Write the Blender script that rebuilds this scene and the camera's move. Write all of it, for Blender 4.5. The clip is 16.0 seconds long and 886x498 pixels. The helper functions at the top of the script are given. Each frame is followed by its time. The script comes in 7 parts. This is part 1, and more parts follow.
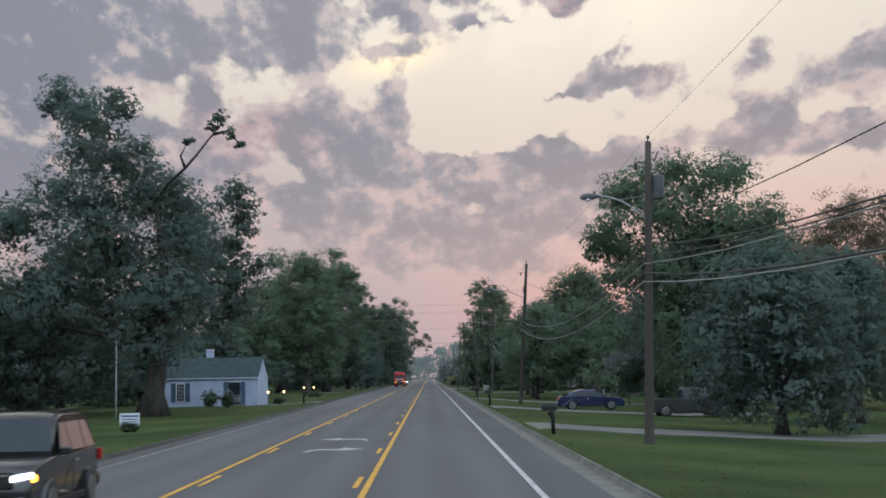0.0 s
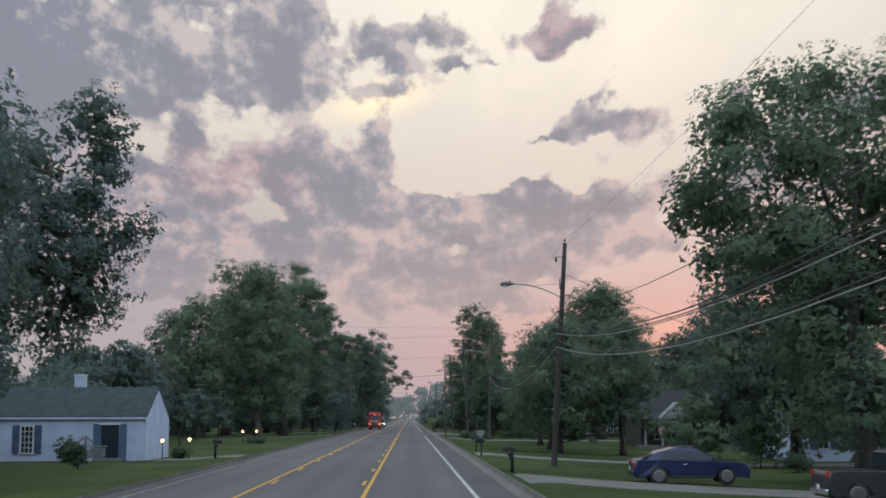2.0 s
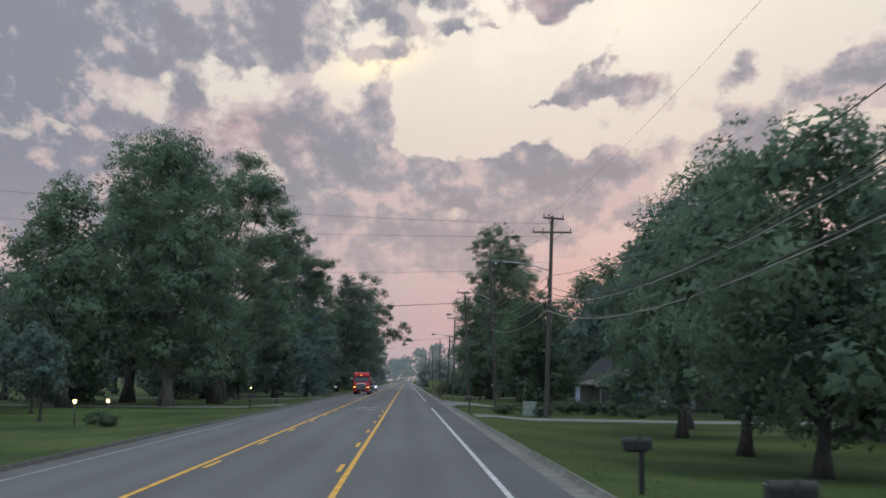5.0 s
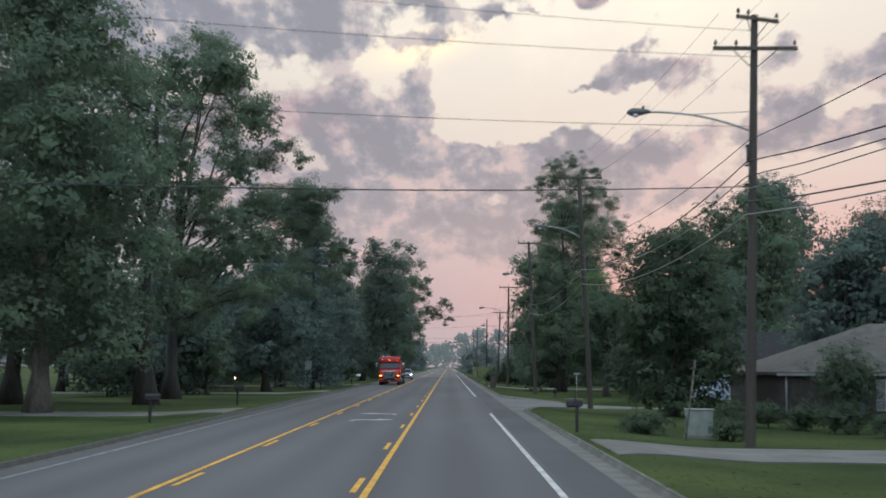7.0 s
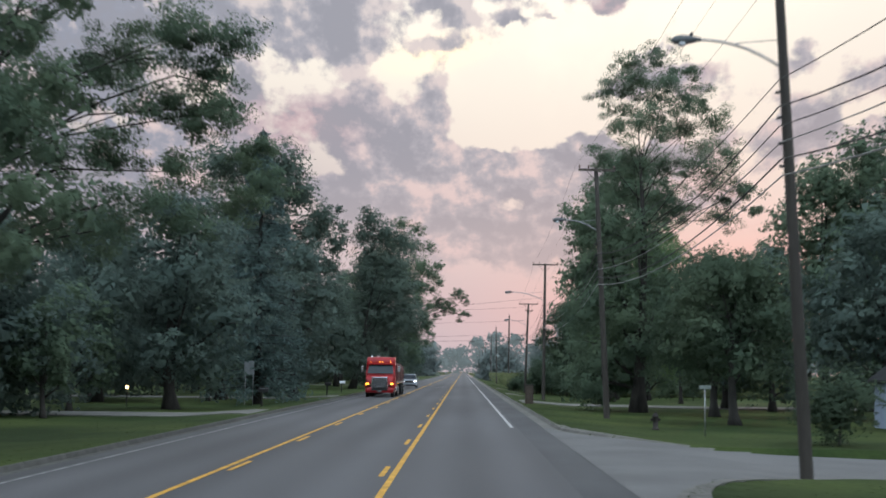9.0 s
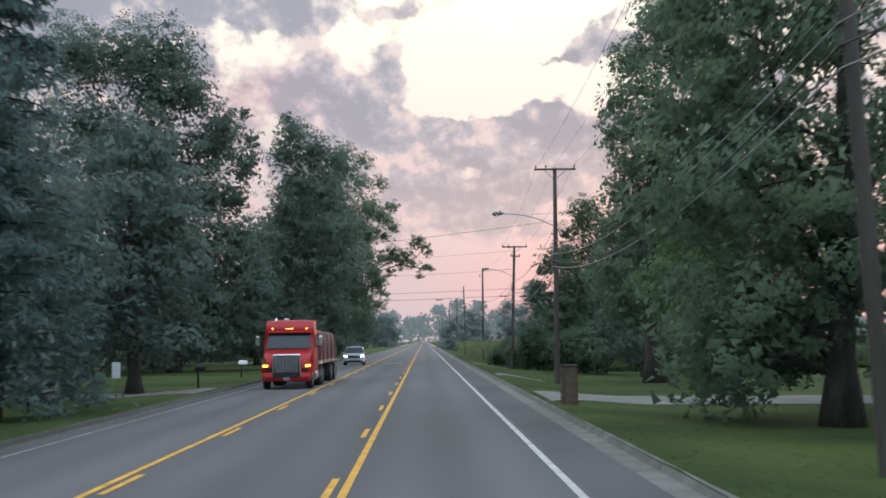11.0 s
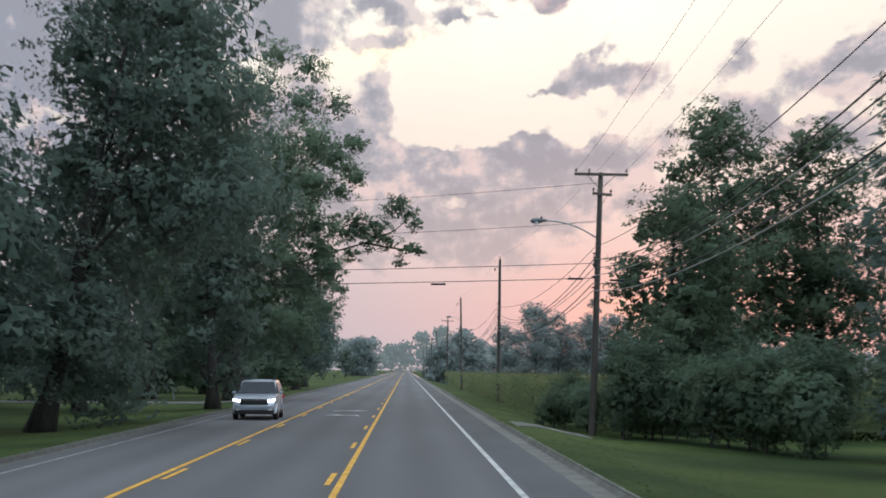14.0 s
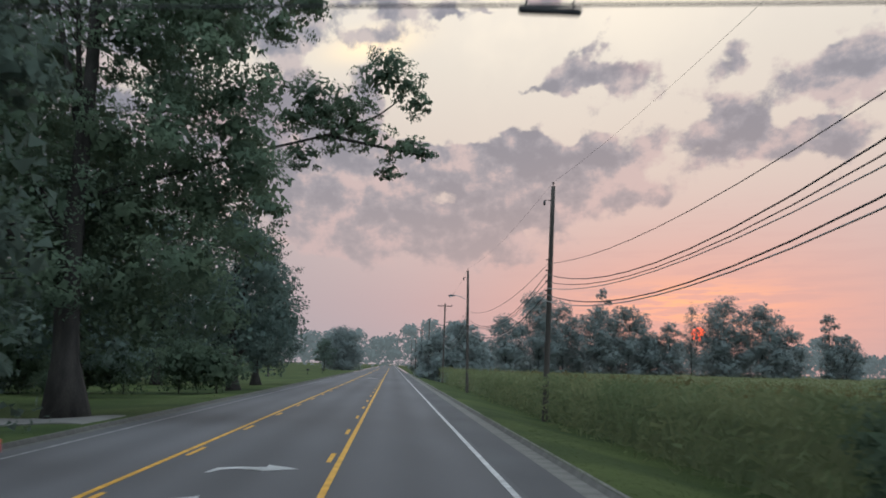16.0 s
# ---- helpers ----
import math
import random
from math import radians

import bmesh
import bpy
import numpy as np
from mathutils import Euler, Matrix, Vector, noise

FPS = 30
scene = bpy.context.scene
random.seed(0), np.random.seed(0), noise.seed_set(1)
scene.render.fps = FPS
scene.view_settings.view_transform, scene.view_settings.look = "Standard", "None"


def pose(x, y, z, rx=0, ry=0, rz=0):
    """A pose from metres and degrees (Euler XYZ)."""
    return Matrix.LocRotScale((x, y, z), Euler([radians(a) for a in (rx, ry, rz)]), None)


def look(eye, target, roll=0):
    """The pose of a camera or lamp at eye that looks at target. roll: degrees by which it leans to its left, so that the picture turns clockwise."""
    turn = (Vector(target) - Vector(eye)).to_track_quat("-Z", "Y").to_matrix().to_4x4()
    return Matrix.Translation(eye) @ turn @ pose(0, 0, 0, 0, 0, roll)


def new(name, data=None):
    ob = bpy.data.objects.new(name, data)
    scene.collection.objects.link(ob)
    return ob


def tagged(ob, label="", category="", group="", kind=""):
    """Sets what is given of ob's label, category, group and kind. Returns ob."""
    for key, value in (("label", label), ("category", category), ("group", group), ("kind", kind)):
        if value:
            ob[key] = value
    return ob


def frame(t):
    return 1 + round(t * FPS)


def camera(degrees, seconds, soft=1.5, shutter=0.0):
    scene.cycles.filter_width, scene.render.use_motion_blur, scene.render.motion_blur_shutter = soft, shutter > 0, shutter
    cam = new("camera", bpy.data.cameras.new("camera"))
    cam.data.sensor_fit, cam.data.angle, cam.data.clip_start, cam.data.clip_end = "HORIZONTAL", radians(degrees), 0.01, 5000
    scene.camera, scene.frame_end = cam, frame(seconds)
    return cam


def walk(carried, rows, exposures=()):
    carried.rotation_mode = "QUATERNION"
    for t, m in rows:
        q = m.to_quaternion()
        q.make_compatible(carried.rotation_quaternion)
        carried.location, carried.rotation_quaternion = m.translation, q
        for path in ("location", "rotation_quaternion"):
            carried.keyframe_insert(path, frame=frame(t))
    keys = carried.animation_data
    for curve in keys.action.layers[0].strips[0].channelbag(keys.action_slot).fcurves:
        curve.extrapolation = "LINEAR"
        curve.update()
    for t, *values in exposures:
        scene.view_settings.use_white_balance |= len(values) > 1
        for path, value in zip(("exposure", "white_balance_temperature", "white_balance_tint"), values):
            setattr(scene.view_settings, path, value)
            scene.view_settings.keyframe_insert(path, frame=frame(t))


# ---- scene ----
cam = camera(36.1, 16.0, soft=1.7, shutter=0.3)

PATH = [
    (0, pose(0.026, 2.945, 2.238, 95.34, 0.95, -0.59)),
    (0.5, pose(0.061, 12.975, 2.246, 95.55, 1.41, -1.01)),
    (1, pose(0.062, 23.781, 2.310, 96.39, -0.22, -1.47)),
    (1.5, pose(0.087, 33.886, 2.410, 96.81, -0.16, -1.59)),
    (2, pose(0.089, 43.834, 2.376, 97.05, 0.15, -1.43)),
    (2.5, pose(0.092, 54.071, 2.296, 96.60, 1.40, -0.96)),
    (3, pose(0.059, 64.941, 2.303, 97.38, -0.18, -1.50)),
    (3.5, pose(0.006, 74.865, 2.271, 96.31, 0.02, -2.02)),
    (4, pose(0.103, 85.756, 2.254, 95.47, -0.18, -1.91)),
    (6.5, pose(0.114, 143.211, 2.168, 95.58, -0.31, -0.29)),
    (7, pose(0.150, 154.557, 2.202, 94.92, -0.17, 0.23)),
    (7.5, pose(0.149, 165.913, 2.183, 95.12, -0.68, -0.01)),
    (8, pose(0.164, 177.199, 2.193, 95.77, -1.28, 0.38)),
    (8.5, pose(0.143, 188.300, 2.213, 95.58, -1.22, 0.49)),
    (9, pose(0.156, 199.274, 2.199, 95.12, -0.63, 0.83)),
    (9.5, pose(0.025, 210.673, 2.218, 93.98, 0.49, 0.67)),
    (12, pose(-0.088, 268.398, 2.203, 93.83, 0.14, -1.62)),
    (12.5, pose(-0.065, 279.389, 2.232, 94.47, -0.22, -1.74)),
    (13, pose(-0.033, 289.677, 2.210, 94.83, 0.31, -1.83)),
    (13.5, pose(-0.066, 300.758, 2.232, 94.87, -0.11, -1.89)),
    (14, pose(-0.018, 311.819, 2.240, 95.07, -0.38, -1.57)),
    (14.5, pose(-0.083, 323.693, 2.227, 95.01, -1.44, -1.85)),
    (15, pose(-0.119, 334.577, 2.217, 94.85, -1.66, -2.05)),
    (15.5, pose(-0.098, 345.339, 2.187, 94.82, -1.45, -2.55)),
    (16, pose(-0.149, 356.403, 2.275, 94.87, -1.51, -2.15)),
]
walk(cam, PATH, exposures=[(0, 0.12), (4.0, 0.08), (6.5, 0.22), (8.5, 0.30), (9.5, 0.5), (12.0, 0.6), (12.7, 0.6), (14.5, 0.42), (15.4, 0.34), (16.0, 0.1)])

# ---- sky, sun and light ----
SUN_AZ, SUN_EL = 12.75, 1.54      # degrees to the right of the road's direction, above the horizon
CHART = 2.1                       # how far the chart of the clouds is widened
CHART_AZ, CHART_EL = 25.4, 3.0    # the sun's place in that chart


def sky_clouds():
    """Cloud masses as (azimuth, elevation, half width, half height, thickness), in degrees of the chart."""
    high = [(-28.4, 27.3, 7.4, 3.2, 1.25), (-29.5, 23.8, 4.6, 2.2, 1.00), (-21.8, 27.9, 3.0, 3.0, 0.80), (-12.6, 28.8, 4.3, 2.3, 1.10),
        (-9.2, 30.7, 3.0, 1.5, 0.70), (-13.5, 25.9, 2.9, 1.4, 0.90), (-8.6, 26.5, 2.0, 1.0, 0.60), (-2.6, 30.6, 2.5, 1.0, 0.90),
        (2.0, 31.0, 2.6, 1.4, 0.85), (-0.6, 28.7, 3.1, 0.7, 0.80), (-2.1, 27.0, 2.5, 0.7, 0.80), (4.0, 28.9, 1.3, 0.4, 0.70),
        (7.6, 28.9, 1.0, 0.3, 0.50), (13.1, 30.7, 2.9, 1.4, 1.00), (13.1, 33.8, 4.4, 1.1, 0.70), (-19.7, 33.0, 9.0, 1.4, 0.80),
        (-36.9, 24.4, 4.5, 4.1, 1.10)]
    right_hand = [(19.2, 23.6, 3.4, 1.2, 1.15), (15.4, 23.6, 1.4, 0.9, 0.90), (11.1, 23.1, 2.0, 0.4, 0.80), (27.8, 23.1, 1.6, 1.0, 0.80),
        (35.0, 21.5, 3.1, 1.7, 1.20), (37.8, 22.2, 1.3, 1.1, 0.80), (33.5, 18.5, 1.8, 0.5, 0.70), (27.8, 19.7, 2.0, 1.4, 0.95),
        (26.1, 17.9, 2.9, 1.7, 0.75), (30.1, 17.3, 2.3, 1.2, 0.75), (34.9, 16.5, 2.4, 1.4, 0.85), (40.1, 17.3, 1.8, 1.4, 0.90),
        (20.0, 17.8, 2.7, 1.8, 0.85)]
    deck = [(-30.1, 20.0, 1.7, 1.1, 0.90), (-26.2, 20.1, 2.4, 1.0, 0.75), (-19.0, 22.2, 1.6, 1.2, 1.00), (-22.0, 18.2, 3.9, 1.5, 1.05),
        (-24.5, 18.3, 1.7, 1.2, 0.85), (-18.9, 17.3, 2.2, 1.7, 1.05), (-14.8, 19.4, 3.3, 2.0, 0.80), (-9.5, 21.6, 2.9, 2.0, 1.15),
        (-7.0, 19.5, 3.0, 2.3, 1.15), (-3.0, 21.9, 1.8, 2.7, 1.10), (-2.5, 17.8, 4.5, 1.8, 1.05), (3.0, 17.6, 4.0, 1.6, 1.05),
        (7.5, 17.3, 3.0, 1.4, 1.00), (10.8, 18.5, 2.2, 1.6, 1.10), (12.9, 16.6, 3.9, 1.8, 1.05), (16.8, 17.6, 2.3, 1.1, 0.95)]
    low = [(-29.2, 15.6, 4.9, 2.2, 1.10), (-29.1, 11.8, 6.0, 2.5, 0.90), (-12.3, 15.1, 6.2, 1.3, 1.00), (-7.0, 13.0, 4.9, 1.9, 0.80),
        (0.0, 13.6, 6.0, 1.9, 0.85), (7.5, 13.5, 5.9, 1.7, 0.75), (12.9, 13.8, 3.8, 1.4, 0.80), (4.0, 10.2, 7.5, 1.9, 0.70),
        (-4.0, 11.1, 4.5, 1.9, 0.70), (-21.4, 11.7, 6.4, 2.7, 0.70), (10.0, 11.0, 3.9, 1.2, 0.55), (19.0, 14.3, 4.1, 1.4, 0.70),
        (-36.2, 14.8, 4.8, 2.6, 1.00), (-36.0, 10.6, 4.8, 2.3, 0.90)]
    gaps = [(-0.5, 11.7, 2.0, 1.0, -0.50), (4.0, 14.1, 3.5, 0.7, -0.35), (-2.0, 18.5, 1.0, 0.8, -0.55), (-5.5, 16.0, 3.0, 0.4, -0.50),
        (8.5, 11.3, 3.4, 0.6, -0.45), (-26.5, 18.2, 4.8, 0.4, -0.55), (-13.3, 17.1, 1.9, 0.9, -0.40), (5.1, 20.5, 4.5, 1.1, -0.40)]
    return high + right_hand + deck + low + gaps


def build_world():
    world = bpy.data.worlds.new("dawn_sky")
    scene.world = world
    world.use_nodes = True
    nt = world.node_tree
    N, link = nt.nodes, nt.links.new
    N.clear()

    def node(kind, **inputs):
        n = N.new(kind)
        for k, v in inputs.items():
            n.inputs[int(k[1:])].default_value = v
        return n

    def math(op, a, b=None, c=None, clamp=False):
        n = N.new("ShaderNodeMath")
        n.operation, n.use_clamp = op, clamp
        for i, v in enumerate((a, b, c)):
            if v is None:
                continue
            if isinstance(v, (int, float)):
                n.inputs[i].default_value = v
            else:
                link(v, n.inputs[i])
        return n.outputs[0]

    def smooth(v, lo, hi):
        n = N.new("ShaderNodeMapRange")
        n.interpolation_type = "SMOOTHSTEP"
        link(v, n.inputs[0])
        n.inputs[1].default_value, n.inputs[2].default_value = lo, hi
        return n.outputs[0]

    def mix(f, a, b):
        n = N.new("ShaderNodeMix")
        n.data_type = "RGBA"
        for s, v in ((0, f), (6, a), (7, b)):
            if isinstance(v, (int, float)):
                n.inputs[s].default_value = v
            elif isinstance(v, tuple):
                n.inputs[s].default_value = (*v, 1)
            else:
                link(v, n.inputs[s])
        return n.outputs[2]

    coord = N.new("ShaderNodeTexCoord")
    sep = N.new("ShaderNodeSeparateXYZ")
    true_sep = N.new("ShaderNodeSeparateXYZ")
    link(coord.outputs["Generated"], true_sep.inputs[0])
    true_az = math("MULTIPLY", math("ARCTAN2", true_sep.outputs[0], true_sep.outputs[1]), 57.29578)
    true_el = math("MULTIPLY", math("ARCSINE", true_sep.outputs[2]), 57.29578)
    # the cloud masses are set out in a chart that widens the angles about the road's direction
    wide_dir = N.new("ShaderNodeVectorMath")
    wide_dir.operation = "MULTIPLY"
    link(coord.outputs["Generated"], wide_dir.inputs[0])
    wide_dir.inputs[1].default_value = (CHART, 1, CHART)
    unit = N.new("ShaderNodeVectorMath")
    unit.operation = "NORMALIZE"
    link(wide_dir.outputs[0], unit.inputs[0])
    link(unit.outputs[0], sep.inputs[0])
    az = math("MULTIPLY", math("ARCTAN2", sep.outputs[0], sep.outputs[1]), 57.29578)
    el = math("MULTIPLY", math("ARCSINE", sep.outputs[2]), 57.29578)
    flat = N.new("ShaderNodeCombineXYZ")
    link(az, flat.inputs[0]), link(math("MULTIPLY", el, 1.25), flat.inputs[1])

    def fbm(scale, detail, rough, shift):
        off = N.new("ShaderNodeVectorMath")
        off.operation = "ADD"
        link(flat.outputs[0], off.inputs[0])
        off.inputs[1].default_value = shift
        n = N.new("ShaderNodeTexNoise")
        n.noise_dimensions = "2D"
        link(off.outputs[0], n.inputs["Vector"])
        n.inputs["Scale"].default_value, n.inputs["Detail"].default_value, n.inputs["Roughness"].default_value = scale, detail, rough
        return n
    # warp the directions so that the cloud masses billow
    warp = fbm(0.20, 4, 0.55, (3.1, 7.7, 0))
    w1 = N.new("ShaderNodeVectorMath")
    w1.operation = "SUBTRACT"
    link(warp.outputs["Color"], w1.inputs[0])
    w1.inputs[1].default_value = (0.5, 0.5, 0.5)
    w2 = N.new("ShaderNodeVectorMath")
    w2.operation = "SCALE"
    link(w1.outputs[0], w2.inputs[0])
    w2.inputs["Scale"].default_value = 3.6
    plain = N.new("ShaderNodeCombineXYZ")
    link(az, plain.inputs[0]), link(el, plain.inputs[1])
    w3 = N.new("ShaderNodeVectorMath")
    w3.operation = "ADD"
    link(plain.outputs[0], w3.inputs[0]), link(w2.outputs[0], w3.inputs[1])
    field = None
    for a, e, ra, re, thick in sky_clouds():
        d = N.new("ShaderNodeVectorMath")
        d.operation = "SUBTRACT"
        link(w3.outputs[0], d.inputs[0])
        d.inputs[1].default_value = (a, e, 0)
        s = N.new("ShaderNodeVectorMath")
        s.operation = "MULTIPLY"
        link(d.outputs[0], s.inputs[0])
        s.inputs[1].default_value = (1 / ra, 1 / re, 0)
        q = N.new("ShaderNodeVectorMath")
        q.operation = "DOT_PRODUCT"
        link(s.outputs[0], q.inputs[0]), link(s.outputs[0], q.inputs[1])
        v = math("MULTIPLY", math("POWER", 2.0, math("MULTIPLY", q.outputs["Value"], -1.0)), thick)
        field = v if field is None else math("ADD", field, v)
    # beyond the sector that the masses fill, the same broken cover goes on
    wide = smooth(math("ABSOLUTE", math("SUBTRACT", az, 2.0)), 42, 60)
    high = smooth(el, 36, 46)
    cover = math("MULTIPLY", math("MAXIMUM", wide, high), smooth(fbm(0.06, 3, 0.5, (9, 2, 0)).outputs[0], 0.4, 0.62))
    field = math("ADD", math("MULTIPLY", field, math("SUBTRACT", 1.0, math("MULTIPLY", math("MAXIMUM", wide, high), 0.8))), cover)
    fine = fbm(0.30, 7, 0.56, (1.3, 4.2, 0)).outputs[0]
    dens = math("ADD", field, math("MULTIPLY", math("SUBTRACT", fine, 0.5), 1.7))
    body = smooth(dens, 0.36, 0.74)
    inner = fbm(0.11, 4, 0.55, (8.7, 2.9, 0)).outputs[0]
    puff = fbm(0.34, 5, 0.58, (4.4, 6.1, 0)).outputs[0]
    toward = fbm(0.30, 7, 0.56, (1.3 + 0.4, 4.2 + 0.9, 0)).outputs[0]
    packed = math("DIVIDE", dens, math("ADD", 1.0, math("MULTIPLY", math("MAXIMUM", dens, 0.0), 0.55)))
    depth = math("ADD", packed, math("ADD", math("MULTIPLY", math("SUBTRACT", inner, 0.5), 1.5), math("MULTIPLY", math("SUBTRACT", puff, 0.5), 1.9)))
    depth = math("SUBTRACT", depth, math("MULTIPLY", math("SUBTRACT", fine, toward), 1.7))
    thick = smooth(depth, -0.05, 1.22)

    # clear sky between: cream high up, mauve and pink low down, orange about the sun
    ramp = N.new("ShaderNodeValToRGB")
    link(math("DIVIDE", el, 40.0), ramp.inputs[0])
    cr = ramp.color_ramp
    stops = ((0.0, (0.40, 0.355, 0.395)), (0.13, (0.47, 0.38, 0.405)), (0.3, (0.58, 0.475, 0.46)), (0.45, (0.65, 0.575, 0.52)),
             (0.62, (0.70, 0.65, 0.585)), (0.85, (0.80, 0.755, 0.69)), (1.0, (0.80, 0.78, 0.74)))
    for i, (p, c) in enumerate(stops):
        s = cr.elements[i] if i < 2 else cr.elements.new(p)
        s.position, s.color = p, (*c, 1)
    da = math("DIVIDE", math("SUBTRACT", az, CHART_AZ), 14.0)
    de = math("DIVIDE", math("SUBTRACT", el, 3.5), 5.2)
    near = math("POWER", 2.0, math("MULTIPLY", math("ADD", math("MULTIPLY", da, da), math("MULTIPLY", de, de)), -1.0))
    clear = mix(math("MULTIPLY", near, 0.85), ramp.outputs[0], (0.84, 0.385, 0.30))
    # thin glowing bars of cloud over the sun
    bar = N.new("ShaderNodeTexNoise")
    bar.noise_dimensions = "2D"
    bars = N.new("ShaderNodeCombineXYZ")
    link(math("MULTIPLY", az, 0.16), bars.inputs[0]), link(math("MULTIPLY", el, 1.3), bars.inputs[1])
    link(bars.outputs[0], bar.inputs["Vector"])
    bar.inputs["Scale"].default_value, bar.inputs["Detail"].default_value, bar.inputs["Roughness"].default_value = 1.0, 4, 0.6
    ba = math("DIVIDE", math("SUBTRACT", az, 24.5), 5.0)
    be = math("DIVIDE", math("SUBTRACT", el, 5.4), 1.2)
    core = math("POWER", 2.0, math("MULTIPLY", math("ADD", math("MULTIPLY", ba, ba), math("MULTIPLY", be, be)), -1.0))
    clear = mix(math("MULTIPLY", near, math("MULTIPLY", smooth(bar.outputs[0], 0.45, 0.68), 0.55)), clear, (0.50, 0.33, 0.34))
    clear = mix(math("MULTIPLY", core, smooth(bar.outputs[0], 0.55, 0.40)), clear, (1.15, 0.52, 0.24))
    slate = math("MULTIPLY", smooth(az, 4, -20), smooth(el, 25, 14))
    clear = mix(math("MULTIPLY", slate, 0.72), clear, (0.38, 0.355, 0.385))
    # high veil with a brighter gap
    ga = math("DIVIDE", math("SUBTRACT", az, 12.0), 17.0)
    ge = math("DIVIDE", math("SUBTRACT", el, 33.0), 7.0)
    gap = math("POWER", 2.0, math("MULTIPLY", math("ADD", math("MULTIPLY", ga, ga), math("MULTIPLY", ge, ge)), -1.0))
    streak = smooth(fbm(0.09, 4, 0.55, (5, 1, 0)).outputs[0], 0.35, 0.7)
    clear = mix(math("MULTIPLY", gap, math("ADD", math("MULTIPLY", streak, 0.5), 0.35)), clear, (1.0, 0.90, 0.74))
    sa = math("DIVIDE", math("ADD", math("SUBTRACT", az, -2.6), math("MULTIPLY", math("SUBTRACT", el, 26.4), -1.6)), 2.6)
    se = math("DIVIDE", math("SUBTRACT", el, 26.4), 1.1)
    flash = math("POWER", 2.0, math("MULTIPLY", math("ADD", math("MULTIPLY", sa, sa), math("MULTIPLY", se, se)), -1.0))
    clear = mix(math("MULTIPLY", flash, 0.9), clear, (1.15, 0.93, 0.62))
    # the cloud's own colours: blue grey above, mauve low down, rosy at the thin edges
    low = smooth(el, 20, 8)
    grey = mix(low, (0.29, 0.293, 0.342), (0.365, 0.33, 0.355))
    left = smooth(az, -8, -34)
    grey = mix(math("MULTIPLY", left, 0.6), grey, (0.15, 0.185, 0.26))
    grey = mix(math("MULTIPLY", near, 0.5), grey, (0.52, 0.29, 0.28))
    rosy = mix(smooth(el, 30, 10), (0.53, 0.475, 0.475), (0.55, 0.425, 0.425))
    # a few clouds that catch the first pink light
    for pa, pe, ra, re in ((13.1, 30.7, 3.4, 2.4), (21.9, 24.7, 2.2, 1.0), (-14.8, 20.3, 4.5, 2.2)):
        qa, qe = math("DIVIDE", math("SUBTRACT", az, pa), ra), math("DIVIDE", math("SUBTRACT", el, pe), re)
        lit = math("POWER", 2.0, math("MULTIPLY", math("ADD", math("MULTIPLY", qa, qa), math("MULTIPLY", qe, qe)), -1.0))
        grey = mix(math("MULTIPLY", lit, 0.7), grey, (0.50, 0.34, 0.36))
    tones = mix(smooth(thick, 0.0, 0.36), rosy, mix(0.5, rosy, grey))
    tones = mix(smooth(thick, 0.22, 0.62), tones, grey)
    tones = mix(math("MULTIPLY", smooth(thick, 0.5, 0.95), 0.8), tones, mix(low, (0.21, 0.222, 0.272), (0.305, 0.285, 0.315)))
    col = mix(math("MULTIPLY", body, 0.95), clear, tones)
    haze = math("MULTIPLY", smooth(el, 15, 1), 0.45)
    col = mix(haze, col, mix(math("MULTIPLY", near, 0.8), (0.425, 0.37, 0.40), (0.74, 0.37, 0.30)))
    disc_a = math("MULTIPLY", math("SUBTRACT", az, CHART_AZ), 1.0)
    disc_e = math("SUBTRACT", el, CHART_EL)
    disc = math("LESS_THAN", math("ADD", math("MULTIPLY", disc_a, disc_a), math("MULTIPLY", disc_e, disc_e)), 0.30)
    col = mix(disc, col, (3.2, 0.28, 0.07))
    zenith = smooth(true_el, 22, 45)
    col = mix(zenith, col, mix(body, (0.58, 0.64, 0.70), (0.38, 0.42, 0.48)))
    round_about = math("MULTIPLY", smooth(math("ABSOLUTE", true_az), 26, 75), smooth(true_el, 0.5, 9))
    col = mix(round_about, col, mix(body, (1.32, 1.60, 1.84), (1.0, 1.20, 1.40)))
    under = smooth(true_el, 0.2, -1.5)
    col = mix(under, col, (0.10, 0.11, 0.10))
    air = N.new("ShaderNodeTexSky")
    air.sky_type, air.sun_disc = "NISHITA", False
    air.sun_elevation, air.sun_rotation = radians(SUN_EL), radians(SUN_AZ)
    air.air_density, air.dust_density = 1.2, 2.5
    bg, bg2, add, out = N.new("ShaderNodeBackground"), N.new("ShaderNodeBackground"), N.new("ShaderNodeMixShader"), N.new("ShaderNodeOutputWorld")
    add.inputs[0].default_value = 0.12
    link(col, bg.inputs[0])
    bg.inputs[1].default_value = 1.16
    link(air.outputs[0], bg2.inputs[0])
    bg2.inputs[1].default_value = 0.05
    link(bg.outputs[0], add.inputs[1]), link(bg2.outputs[0], add.inputs[2])
    link(add.outputs[0], out.inputs[0])


build_world()
sun = new("sun", bpy.data.lights.new("sun", "SUN"))
sun.data.energy, sun.data.angle, sun.data.color = 0.2, radians(1.5), (1.0, 0.55, 0.38)
_a, _e = radians(SUN_AZ), radians(SUN_EL)
sun.matrix_world = look((math.sin(_a) * 100, math.cos(_a) * 100, math.tan(_e) * 100), (0, 0, 0))


